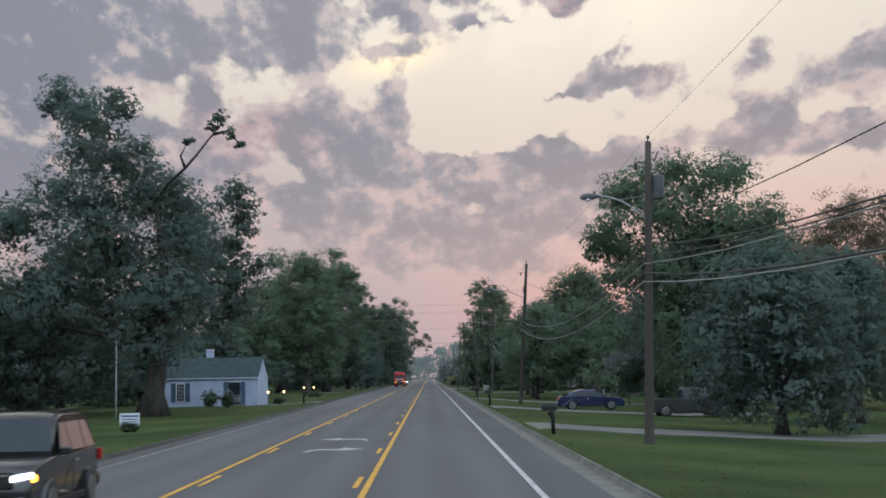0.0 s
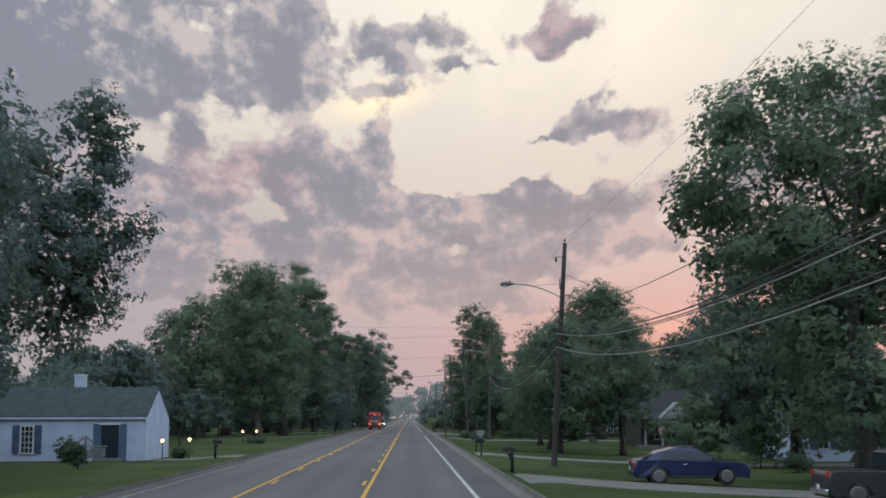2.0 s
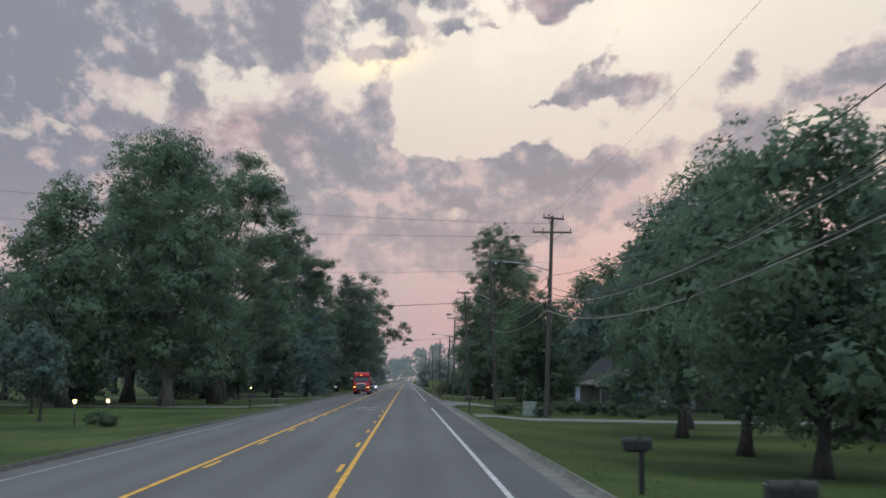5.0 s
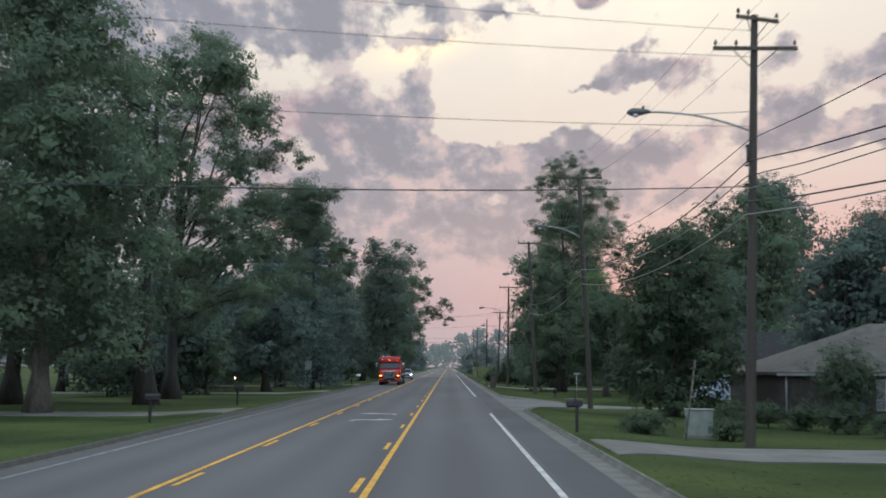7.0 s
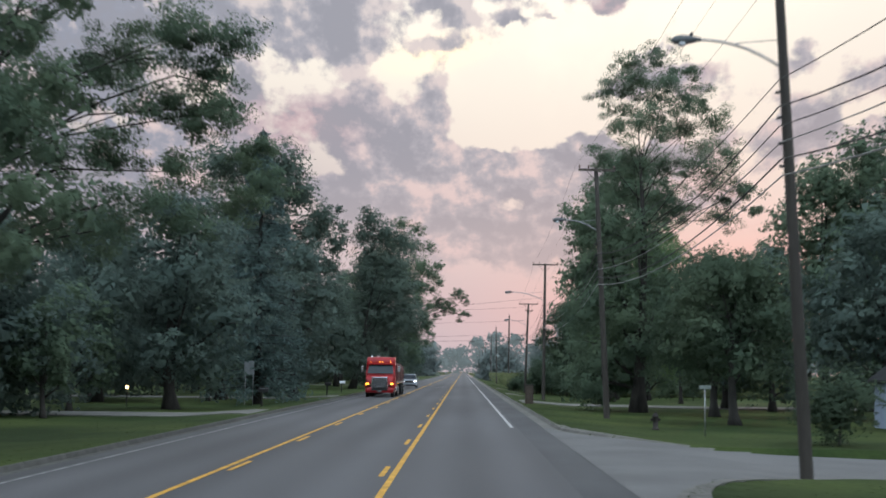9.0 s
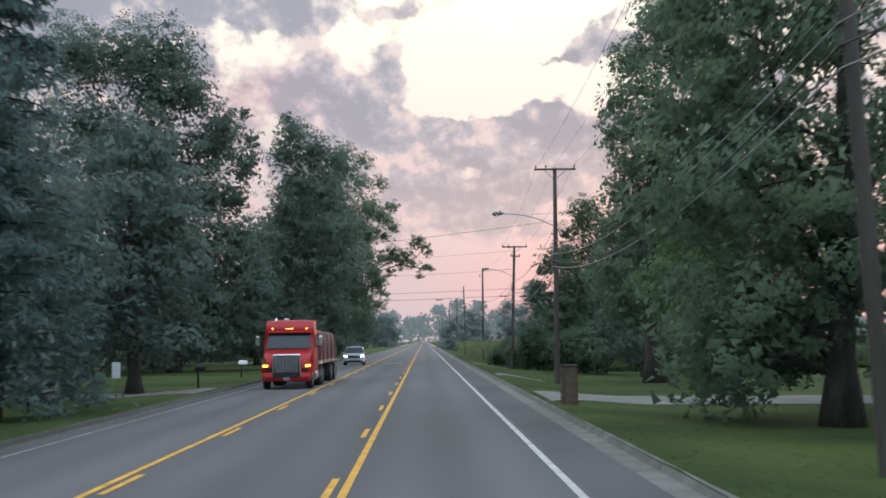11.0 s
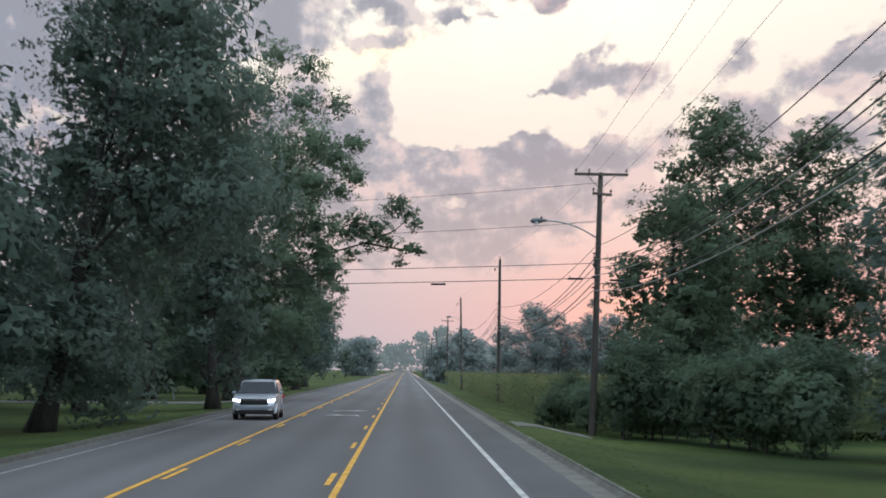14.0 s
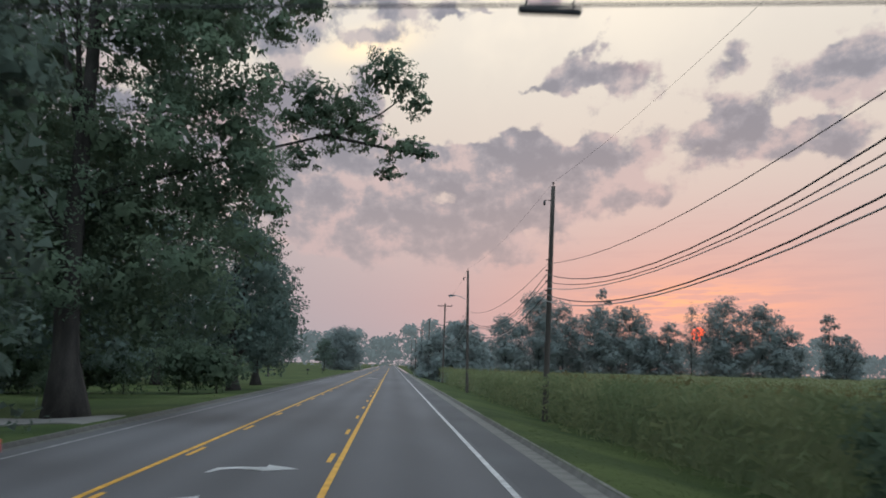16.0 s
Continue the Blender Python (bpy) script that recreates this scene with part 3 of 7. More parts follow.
def kerb(name, side, spans):
    """A concrete kerb with its gutter pan, cast in lengths with open joints."""
    root = thing(name, pose(0, 0, 0), "weathered concrete kerb and gutter along the road", "kerb", kind="structure")
    prof = [(0, -0.3), (0, 0.004), (0.42, 0.012), (0.47, 0.10), (0.50, 0.135), (0.56, 0.142), (0.60, 0.13), (0.60, -0.3)]
    x0 = ROAD_R if side > 0 else ROAD_L
    if side < 0:
        prof = [(-p * 0.5, z) for p, z in prof]
    lengths = {}
    for y0, y1 in spans:
        n = max(1, round((y1 - y0) / 3.05))
        for i in range(n):
            a, b = y0 + (y1 - y0) * i / n, y0 + (y1 - y0) * (i + 1) / n
            key = round(b - a, 2)
            if key not in lengths:
                bm = bmesh.new()
                ends = [[bm.verts.new((x, s, z)) for x, z in prof] for s in (0.006, b - a - 0.006)]
                k = len(prof)
                for j in range(k - 1):
                    bm.faces.new((ends[0][j], ends[0][j + 1], ends[1][j + 1], ends[1][j]))
                bm.faces.new(ends[0]), bm.faces.new(ends[1])
                bmesh.ops.recalc_face_normals(bm, faces=bm.faces)
                ob = part("kerb_stone", bm, M["kerb" if side > 0 else "kerb_dark"], root)
                lengths[key] = ob.data
            else:
                ob = new("kerb_stone", lengths[key])
                ob.parent = root
            ob.location = (x0, a, 0)
    return root


def arc_kerb(cx, cy, a0, a1):
    bm = bmesh.new()
    rows = []
    for i in range(13):
        a = radians(a0 + (a1 - a0) * i / 12)
        px = cx + FLARE_X * math.cos(a)
        low = 0.014 + (ground_z(px, 60) - 0.06) * ease((px - 3.6) / 5)
        top = max(low + 0.03, ground_z(px, 60) + 0.008)
        rows.append([bm.verts.new((cx + (FLARE_X + d) * math.cos(a), cy + (FLARE_Y + d) * math.sin(a), z)) for d, z in ((0.5, low - 0.012), (0.1, low + 0.004), (0.05, top - 0.03), (-0.05, top), (-0.32, top - 0.004), (-0.34, low - 0.3))])
    for a, b in zip(rows, rows[1:]):
        for j in range(5):
            bm.faces.new((a[j], a[j + 1], b[j + 1], b[j]))
    bmesh.ops.recalc_face_normals(bm, faces=bm.faces)
    ob = finish("kerb_corner", bm, M["kerb"])
    tagged(ob, "curved concrete kerb at the corner of the side street", "kerb", kind="structure")


def build_road():
    strip("road", ROAD_L - 0.01, ROAD_R + 0.01, -120, 1900, 0.0, M["asphalt"], "worn grey asphalt road with three lanes", step=20)
    strip("shoulder", 2.30, ROAD_R + 0.005, -120, 1900, 0.004, M["shoulder"], "darker asphalt shoulder beside the white line", step=20)
    strip("shoulder", ROAD_L - 0.005, -8.66, -120, 1900, 0.004, M["shoulder"], "darker asphalt shoulder beside the white line", step=20)
    marks = thing("road_marking", pose(0, 0, 0), "painted yellow and white lane lines on the asphalt", "road marking", kind="structure")
    for key, x in LINES.items():
        mat = M["yellow"] if "yellow" in key else M["white_worn" if key == "white_left" else "white"]
        spans = [(-120, 1900)]
        if key == "white_right":
            spans = [(-120, 218.5), (253.0, 1900)]
        for a, b in spans:
            half = 0.045 if key == "white_left" else 0.065
            strip("line", x - half, x + half, a, b, 0.008, mat, "", parent=marks, step=20)
    dash_me = None
    for x, y0 in ((-1.52, 303 - 12.3 * 30), (-4.88, 303 - 12.3 * 30 + 1.2)):
        for i in range(80):
            if dash_me is None:
                bm = bmesh.new()
                vs = [bm.verts.new(p) for p in ((-0.06, -1.52, 0), (0.06, -1.52, 0), (0.06, 1.52, 0), (-0.06, 1.52, 0))]
                bm.faces.new(vs)
                ob = part("dash", bm, M["yellow"], marks)
                dash_me = ob.data
            else:
                ob = new("dash", dash_me)
                ob.parent = marks
            ob.location = (x, y0 + 12.3 * i, 0.0085)
    # opposed turn arrows in the middle lane
    arrow_me = None
    for y, flip in ((45.3, 1), (52.3, -1), (209.9, 1), (216.9, -1), (377.7, -1), (384.8, 1), (555, 1), (562.5, -1)):
        if arrow_me is None:
            bm = bmesh.new()
            pts = [(-0.85, -0.28), (-0.72, -0.28), (-0.60, 0.02), (-0.30, 0.14), (0.25, 0.16), (0.25, -0.05), (0.95, 0.24), (0.25, 0.62), (0.25, 0.36), (-0.35, 0.34), (-0.72, 0.18)]
            bm.faces.new([bm.verts.new((px, py, 0)) for px, py in pts])
            bmesh.ops.triangulate(bm, faces=bm.faces)
            ob = part("turn_arrow", bm, M["white"], marks, "white painted turn arrow")
            arrow_me = ob.data
        else:
            ob = new("turn_arrow", arrow_me)
            ob.parent = marks
        ob.location, ob.scale = (-3.0, y, 0.009), (flip, 2.6, 1)
    kerb("kerb_right", 1, [(-40, SIDE_Y0 - FLARE_Y + 0.1), (SIDE_Y1 + FLARE_Y - 0.1, 690)])
    kerb("kerb_left", -1, [(-40, 690)])
    arc_kerb(KERB_R + FLARE_X, SIDE_Y0 - FLARE_Y, 180, 90)
    arc_kerb(KERB_R + FLARE_X, SIDE_Y1 + FLARE_Y, 180, 270)
    # the side street with its flared mouth
    bm = bmesh.new()
    lo, hi = [], []
    for i in range(25):
        x = 3.3 + i * 0.35 if i < 20 else 10 + (i - 19) * 12
        half = street_half(max(x, KERB_R - 0.45))
        z = 0.012 + (ground_z(x, 60) - 0.06) * ease((x - 3.6) / 5)
        lo.append(bm.verts.new((x, (SIDE_Y0 + SIDE_Y1) / 2 - half, z))), hi.append(bm.verts.new((x, (SIDE_Y0 + SIDE_Y1) / 2 + half, z)))
    for i in range(24):
        bm.faces.new((lo[i], lo[i + 1], hi[i + 1], hi[i]))
    ob = finish("side_street", bm, M["street"])
    tagged(ob, "pale asphalt side street joining the road", "road", kind="structure")


def drive(x0, x1, y, w, label, bend=0.0):
    """A concrete driveway of jointed slabs, laid on the lawn."""
    root = thing("driveway", pose(0, 0, 0), label, "driveway", "driveways", "structure")
    n = max(1, round(abs(x1 - x0) / 1.5))
    for i in range(n):
        a, b = x0 + (x1 - x0) * (i + 0.004) / n, x0 + (x1 - x0) * (i + 0.996) / n
        bm = bmesh.new()
        top, low = [], []
        for x in [a + (b - a) * q / 4 for q in range(5)]:
            f = abs(x - x0) / max(1e-3, abs(x1 - x0))
            fl = 0.9 * max(0, 1 - abs(x - x0) / 1.6)
            for s in (-1, 1):
                yy = y + bend * f + s * (w / 2 + fl)
                z = ground_z(x, yy) + 0.035
                z = 0.03 + (z - 0.03) * ease(abs(x - x0) / 0.5)
                top.append(bm.verts.new((x, yy, z))), low.append(bm.verts.new((x, yy, z - 0.25)))
        for j in (0, 2, 4, 6):
            bm.faces.new((top[j], top[j + 2], top[j + 3], top[j + 1]))
            bm.faces.new((top[j], low[j], low[j + 2], top[j + 2]))
            bm.faces.new((top[j + 1], top[j + 3], low[j + 3], low[j + 1]))
        for j in (0, 8):
            bm.faces.new((top[j], top[j + 1], low[j + 1], low[j]))
        bmesh.ops.recalc_face_normals(bm, faces=bm.faces)
        part("slab", bm, M["kerb" if "apron" in label else "concrete"], root)


build_ground()
build_road()
for args in ((3.86, 24, 59.5, 6.1, "pale concrete driveway across the lawn"), (3.86, 22, 94.3, 6.1, "concrete driveway with the blue car and the pickup"),
             (3.86, 30, 127.6, 5.3, "pale concrete driveway to the brick house"), (3.86, 30, 190.2, 5.3, "concrete driveway beside the utility cabinet"),
             (3.86, 30, 295.3, 7.2, "concrete driveway beside the brick pillar"), (3.86, 7.0, 326.6, 4.5, "short concrete apron in the verge"),
             (3.86, 7.4, 365.3, 3.1, "short worn concrete apron beside the thicket", 2.0)):
    drive(*args)
for args in ((-9.36, -15.5, 124.7, 4.1, "concrete driveway to the cottage"),
             (-9.36, -34, 217.7, 5.3, "concrete driveway across the lawn"), (-9.36, -34, 265.4, 5.7, "concrete driveway across the lawn"),
             (-9.36, -34, 305.7, 5.7, "concrete driveway across the lawn"), (-9.36, -34, 402.9, 5.7, "concrete driveway under the trees")):
    drive(*args)


# ---- poles, lamps and cables ----
def utility_pole(x, y, top, lean, label, arms=(), lamp=None, can=False, stub=None):
    root = thing("utility_pole", pose(x, y, ground_z(x, y) - 0.02), label, "utility pole", "poles along the road")
    dx, dy = lean
    g = ground_z(x, y)
    h = top - g
    at = lambda z: Vector((dx * z / h, dy * z / h, z))
    bm = bmesh.new()
    tube(bm, [at(-0.3)] + [at(h * i / 6) for i in range(7)], [0.165] + [0.16 - 0.055 * i / 6 for i in range(7)], 12)
    part("shaft", bm, M["pole"], root)
    for z, half, skew in arms:
        z -= g
        p = at(z)
        rot = Matrix.Rotation(radians(skew), 3, "Z")
        bm = bmesh.new()
        box(bm, p + rot @ Vector((0, -0.16, 0)), (half * 2, 0.09, 0.115), rot, 0.008)
        a = part("crossarm", bm, M["arm"], root)
        for s in (-1, 1):
            bm = bmesh.new()
            e = p + rot @ Vector((s * half * 0.55, -0.16, -0.02))
            tube(bm, [e, at(z - 0.62)], 0.014, 6)
            part("brace", bm, M["dark_metal"], a)
        for s in (-0.94, -0.45, 0.94):
            c = p + rot @ Vector((s * half, -0.16, 0.05))
            part("insulator", lathed(c, [(0.02, 0), (0.02, 0.07), (0.055, 0.08), (0.06, 0.12), (0.035, 0.14), (0.045, 0.17), (0.02, 0.2)], 8), M["ceramic"], a)
    if not arms:
        part("insulator", lathed(at(h), [(0.02, 0), (0.02, 0.1), (0.06, 0.12), (0.06, 0.17), (0.03, 0.22)], 8), M["ceramic"], root)
        bm = bmesh.new()
        p = at(h - 0.75)
        tube(bm, [p, p + Vector((-0.3, 0, 0.06)), p + Vector((-0.42, 0, 0.02))], 0.02, 6)
        lathe(bm, p + Vector((-0.42, 0, -0.22)), [(0.03, 0), (0.06, 0.05), (0.06, 0.2), (0.03, 0.26)], 8)
        part("bracket", bm, M["dark_metal"], root)
    if lamp:
        hx, hz, rise = lamp
        hz -= g
        z0 = hz - rise
        p = at(z0)
        bm = bmesh.new()
        reach = hx - x - p.x
        pts = [p + Vector((reach * f, 0, rise * (1 - (1 - f) ** 2.2))) for f in (0, 0.12, 0.25, 0.4, 0.55, 0.7, 0.85, 1)]
        tube(bm, pts, 0.032, 8)
        arm = part("lamp_arm", bm, M["steel"], root, "curved galvanised street lamp arm")
        bm = bmesh.new()
        tube(bm, [at(hz + 0.02), p + Vector((reach * 0.55, 0, rise * 0.88))], 0.012, 6)
        part("stay_rod", bm, M["steel"], arm)
        e = pts[-1]
        bm = bmesh.new()
        tube(bm, [e + Vector((0.12, 0, 0)), e + Vector((0, 0, 0.01)), e + Vector((-0.12, 0, 0)), e + Vector((-0.34, 0, -0.01)), e + Vector((-0.5, 0, -0.02)), e + Vector((-0.58, 0, -0.03))], [0.045, 0.07, 0.10, 0.125, 0.10, 0.03], 10)
        part("lamp_head", bm, M["grey_can"], arm, "grey cobra-head lamp housing")
        part("refractor", lathed(e + Vector((-0.33, 0, -0.17)), [(0.03, 0), (0.09, 0.02), (0.115, 0.09)], 10), M["lens"], arm)
        part("photocell", lathed(e + Vector((-0.1, 0, 0.08)), [(0.04, 0), (0.04, 0.08), (0.02, 0.1)], 8), M["dark_metal"], arm)
    if can:
        c = at(h - 1.5) + Vector((0.33, 0, -0.45))
        part("transformer", lathed(c, [(0.19, 0), (0.20, 0.03), (0.20, 0.72), (0.205, 0.74), (0.17, 0.80), (0.05, 0.83)], 14), M["grey_can"], root, "grey cylindrical pole transformer")
        bm = bmesh.new()
        tube(bm, [c + Vector((0.05, 0, 0.8)), c + Vector((0.06, 0, 0.98))], [0.035, 0.02], 8)
        part("bushing", bm, M["ceramic"], root)
        bm = bmesh.new()
        p = at(h - 0.45)
        tube(bm, [p, p + Vector((0.24, 0, 0.1))], 0.02, 6)
        box(bm, p + Vector((0.28, 0, -0.02)), (0.05, 0.05, 0.3), Matrix.Rotation(radians(20), 3, "Y"))
        part("fuse_cutout", bm, M["ceramic"], root)
    for k, z in enumerate((h * 0.56, h * 0.60, h * 0.645, h * 0.69)):
        bm = bmesh.new()
        box(bm, at(z) + Vector((-0.17, 0, 0)), (0.12, 0.05, 0.07), None, 0.01)
        part("cable_clamp", bm, M["dark_metal"], root)
    if stub is not None:
        bm = bmesh.new()
        box(bm, at(stub) + Vector((-0.16, 0, 0)), (0.05, 0.12, 0.55), None, 0.01)
        part("junction_box", bm, M["dark_metal"], root)
    return root


POLES = [(7.20, 47.7, 10.0, (0.32, 0.4)), (7.30, 112.0, 11.2, (0.76, 0.6)), (8.85, 194.1, 12.7, (0.42, 0.4)), (8.11, 231.0, 13.05, (-0.6, 0.0)),
         (7.33, 267.3, 12.6, (-0.5, 0.6)), (7.44, 322.7, 12.1, (0.18, 1.0)), (7.9, 369.6, 10.75, (0.40, 0.0)), (7.73, 426.0, 11.45, (0.03, -1.5)),
         (7.44, 492.7, 11.8, (-0.2, 0.0)), (7.6, 563, 11.6, (0.1, 0)), (7.4, 635, 11.5, (-0.1, 0)), (7.5, 715, 11.6, (0.1, 0)), (7.5, 800, 11.5, (0, 0)), (7.4, 888, 11.6, (0, 0)), (7.2, -27, 10.6, (0.1, 0))]
FIT = [dict(lamp=(5.75, 8.15, 0.9), can=True), dict(lamp=(5.30, 9.1, 0.75), stub=9.2), dict(arms=[(11.65, 1.25, 0), (12.55, 0.75, 25)], lamp=(6.0, 9.75, 0.6), stub=8.6),
       dict(arms=[(12.85, 1.27, 0)], lamp=(5.6, 10.1, 0.7)), dict(arms=[(12.45, 0.95, 8)], lamp=(5.2, 9.9, 0.6)), dict(arms=[(12.0, 1.19, 0)], lamp=(4.5, 9.45, 0.8)),
       dict(arms=[(10.65, 1.17, 4), (9.8, 0.5, 30)], lamp=(5.85, 8.65, 0.8), stub=7.4), dict(), dict(lamp=(5.9, 9.25, 0.5)), dict(arms=[(11.2, 1.1, 0)]), dict(lamp=(5.4, 9.3, 0.5)),
       dict(arms=[(11.2, 1.1, 0)]), dict(lamp=(5.4, 9.3, 0.5)), dict(), dict()]
for (px, py, ptop, plean), extra in zip(POLES, FIT):
    words = "weathered wooden utility pole" if not extra.get("lamp") else "wooden utility pole"
    if extra.get("lamp"):
        words += " with street lamp arm"
    if extra.get("can"):
        words += " and a transformer"
    elif extra.get("arms"):
        words += " and wooden crossarm"
    elif not extra.get("lamp"):
        words += " without crossarm"
    utility_pole(px, py, ptop, plean, words + "", **extra)


def pole_point(i, z, off=0.0):
    x, y, top, (dx, dy) = POLES[i]
    g = ground_z(x, y)
    f = (z - g) / (top - g)
    return Vector((x + dx * f + off, y + dy * f, z))


def cable(points, r, mat, label, sag=0.018, name="overhead_cable"):
    """One cable hung from support to support."""
    bm = bmesh.new()
    pts = []
    for a, b in zip(points, points[1:]):
        L = (b - a).length
        for k in range(12):
            f = k / 12
            p = a.lerp(b, f)
            p.z -= 4 * f * (1 - f) * sag * L
            pts.append(p)
    pts.append(points[-1])
    tube(bm, pts, r, 5)
    ob = finish(name, bm, mat)
    tagged(ob, label, "overhead cable", "cables along the road")


ORDER = [14, 0, 1, 2, 3, 4, 5, 6, 7, 8, 9, 10, 11, 12, 13]
for frac, r, off, sag, grey in ((0.525, 0.020, -0.17, 0.020, True), (0.555, 0.022, -0.17, 0.024, False), (0.585, 0.016, -0.17, 0.018, True), (0.615, 0.016, -0.17, 0.022, False),
                                (0.65, 0.020, -0.17, 0.026, False), (0.70, 0.013, -0.12, 0.016, False)):
    cable([pole_point(i, POLES[i][2] * frac * (0.94 if 7 <= i < 14 else 1.0), off) for i in ORDER], r, M["cable_grey"] if grey else M["cable"], "dark telephone cable hung from pole to pole" if not grey else "grey telephone cable hung from pole to pole", sag)
cable([pole_point(i, POLES[i][2] + 0.2) for i in ORDER], 0.0045, M["cable"], "thin power wire on the pole tops", 0.008)
cable([pole_point(i, POLES[i][2] + 0.05, 1.05) for i in (2, 3, 4, 5, 6)], 0.006, M["cable"], "thin power wire on the crossarm ends", 0.009)
cable([pole_point(i, POLES[i][2] + 0.05, -1.05) for i in (2, 3, 4, 5, 6)], 0.006, M["cable"], "thin power wire on the crossarm ends", 0.009)


def cross_wire(a, b, r, label, sag=0.01):
    cable([Vector(a), Vector(b)], r, M["cable"], label, sag)


# spans over the road
cross_wire(pole_point(2, 12.2), (-24, 182.1, 12.4), 0.008, "thin wire spanning the road")
cross_wire(pole_point(2, 11.4), (-24, 179.7, 10.6), 0.008, "thin wire spanning the road")
cross_wire(pole_point(2, 9.3), (-20, 178.6, 8.0), 0.008, "service cable spanning the road")
cross_wire(pole_point(2, 7.5), (-20, 173.9, 5.4), 0.017, "service cable spanning the road")
cross_wire(pole_point(5, 9.0), (-16, 331.5, 7.5), 0.010, "thin wire spanning the road")
cross_wire(pole_point(6, 10.3), (-18, 379.6, 10.0), 0.010, "thin wire spanning the road")
cross_wire(pole_point(6, 8.6), (-18, 377.5, 8.4), 0.010, "thin wire spanning the road")
cross_wire(pole_point(6, 6.82), (-18, 372.4, 6.35), 0.014, "messenger cable spanning the road", 0.004)
cross_wire(pole_point(6, 6.18), (-18, 371.4, 5.75), 0.016, "signal cable spanning the road", 0.004)
cross_wire(pole_point(1, 9.6), (26, 127.6, 5.0), 0.012, "service cable to the house", 0.01)
# cable splice cases on the signal cable
for sx, sz, word in ((1.35, 5.96, "black splice case hanging on the signal cable"), (7.2, 6.23, "black splice case beside the pole"), (9.0, 6.18, "black splice case beside the pole")):
    root = thing("splice_case", pose(sx, 369.7 if sx > 5 else 369.9, sz - 0.08), word, "splice case", "splice cases")
    part("case", tubed([(-0.32, 0, 0), (-0.29, 0, 0), (0.29, 0, 0), (0.32, 0, 0)], [0.03, 0.045, 0.045, 0.03], 10), M["black_plastic"], root)
    for s in (-1, 1):
        part("hanger", tubed([(0.24 * s, 0, 0.03), (0.24 * s, 0, 0.12)], 0.012, 6), M["dark_metal"], root)


# ---- mailboxes, signs and small roadside things ----
def mailbox(x, y, label, kind="cast", turn=0.0, h=1.08):
    """A mailbox whose door faces the road; turn is the heading of its door in degrees."""
    root = thing("mailbox", pose(x, y, ground_z(x, y) - 0.01, 0, 0, turn), label, "mailbox", "mailboxes along the road")
    if kind == "cast":       # one-piece black plastic post and box
        part("post", tubed([(0, 0.12, 0), (0, 0.12, h * 0.45), (0, 0.10, h * 0.62), (0, 0.02, h * 0.74)], [0.075, 0.07, 0.10, 0.15], 8), M["black_plastic"], root)
    else:
        part("post", boxed((0, 0.08, h * 0.38), (0.10, 0.10, h * 0.76), None, 0.01), M["bark_dark" if kind == "wood" else "black_plastic"], root)
        part("bracket", boxed((0, -0.02, h * 0.75), (0.09, 0.42, 0.05), None, 0.008), M["bark_dark" if kind == "wood" else "black_plastic"], root)
    w, d, z0 = 0.20, 0.52, h * 0.77
    prof = [(-w / 2, z0), (w / 2, z0), (w / 2, z0 + 0.15)] + [(w / 2 * math.cos(a), z0 + 0.15 + 0.09 * math.sin(a)) for a in (math.pi * k / 8 for k in range(1, 8))] + [(-w / 2, z0 + 0.15)]
    bm = bmesh.new()
    prism(bm, prof, d)
    mat = {"cast": M["black_plastic"], "black": M["black_plastic"], "wood": M["dark_metal"], "white": M["sign_white"]}[kind]
    b = part("box", bm, mat, root)
    bm = bmesh.new()
    prism(bm, [(p[0] * 1.04, z0 + (p[1] - z0) * 1.02) for p in prof], 0.02, Matrix.Translation((0, -d / 2 - 0.008, 0)))
    part("door", bm, mat, b)
    part("handle", boxed((0, -d / 2 - 0.03, z0 + 0.2), (0.05, 0.02, 0.02)), M["steel"], b)
    part("flag", boxed((w / 2 + 0.012, 0.02, z0 + 0.19), (0.012, 0.05, 0.16)), M["dark_metal"], b)
    return root


for a in ((4.3, 51.7, "black moulded mailbox on the verge", "cast", -90), (4.2, 100.0, "black mailbox on a post by the kerb", "cast", -90), (4.2, 123.1, "black mailbox on a post by the kerb", "black", -90),
          (4.45, 134.3, "black mailbox on a post by the kerb", "black", -90), (4.15, 198.0, "dark mailbox on a thin wooden post", "wood", -90), 
          (-10.8, 122.3, "black mailbox on a post at the cottage lawn", "cast", 90), (-10.8, 205.1, "black mailbox beside the drive", "black", 90), (-11.2, 228.6, "black mailbox at the road's edge", "black", 90),
          (-10.9, 311.4, "black mailbox at the road's edge", "black", 90), (-13.4, 291.9, "dark mailbox at the road's edge", "black", 90), (-14.5, 591.1, "black mailbox on the far verge", "black", 90), (-13.7, 627.0, "black mailbox on the far verge", "black", 90),
          (-11.5, 331.5, "pale mailbox at the road's edge", "white", 90), (-11.2, 277.0, "dark mailbox on a thin post", "wood", 90)):
    mailbox(a[0], a[1], a[2], a[3], a[4])


def sign_board(x, y, w, h, z, label, mat, turn=0, bars=None, post="steel"):
    root = thing("sign", pose(x, y, ground_z(x, y) - 0.01, 0, 0, turn), label, "sign", "signs along the road")
    for s in ((-1, 1) if w > 0.55 else (0,)):
        part("post", tubed([(s * w * 0.4, 0.03, -0.1), (s * w * 0.4, 0.03, z + h * 0.9)], 0.022, 6), M[post], root)
    p = part("panel", boxed((0, 0, z + h / 2), (w, 0.02, h), None, 0.006), mat, root)
    for bx, bz, bw, bh, bm_ in bars or ():
        part("print", boxed((bx, -0.0125, z + bz), (bw, 0.004, bh)), bm_, p)


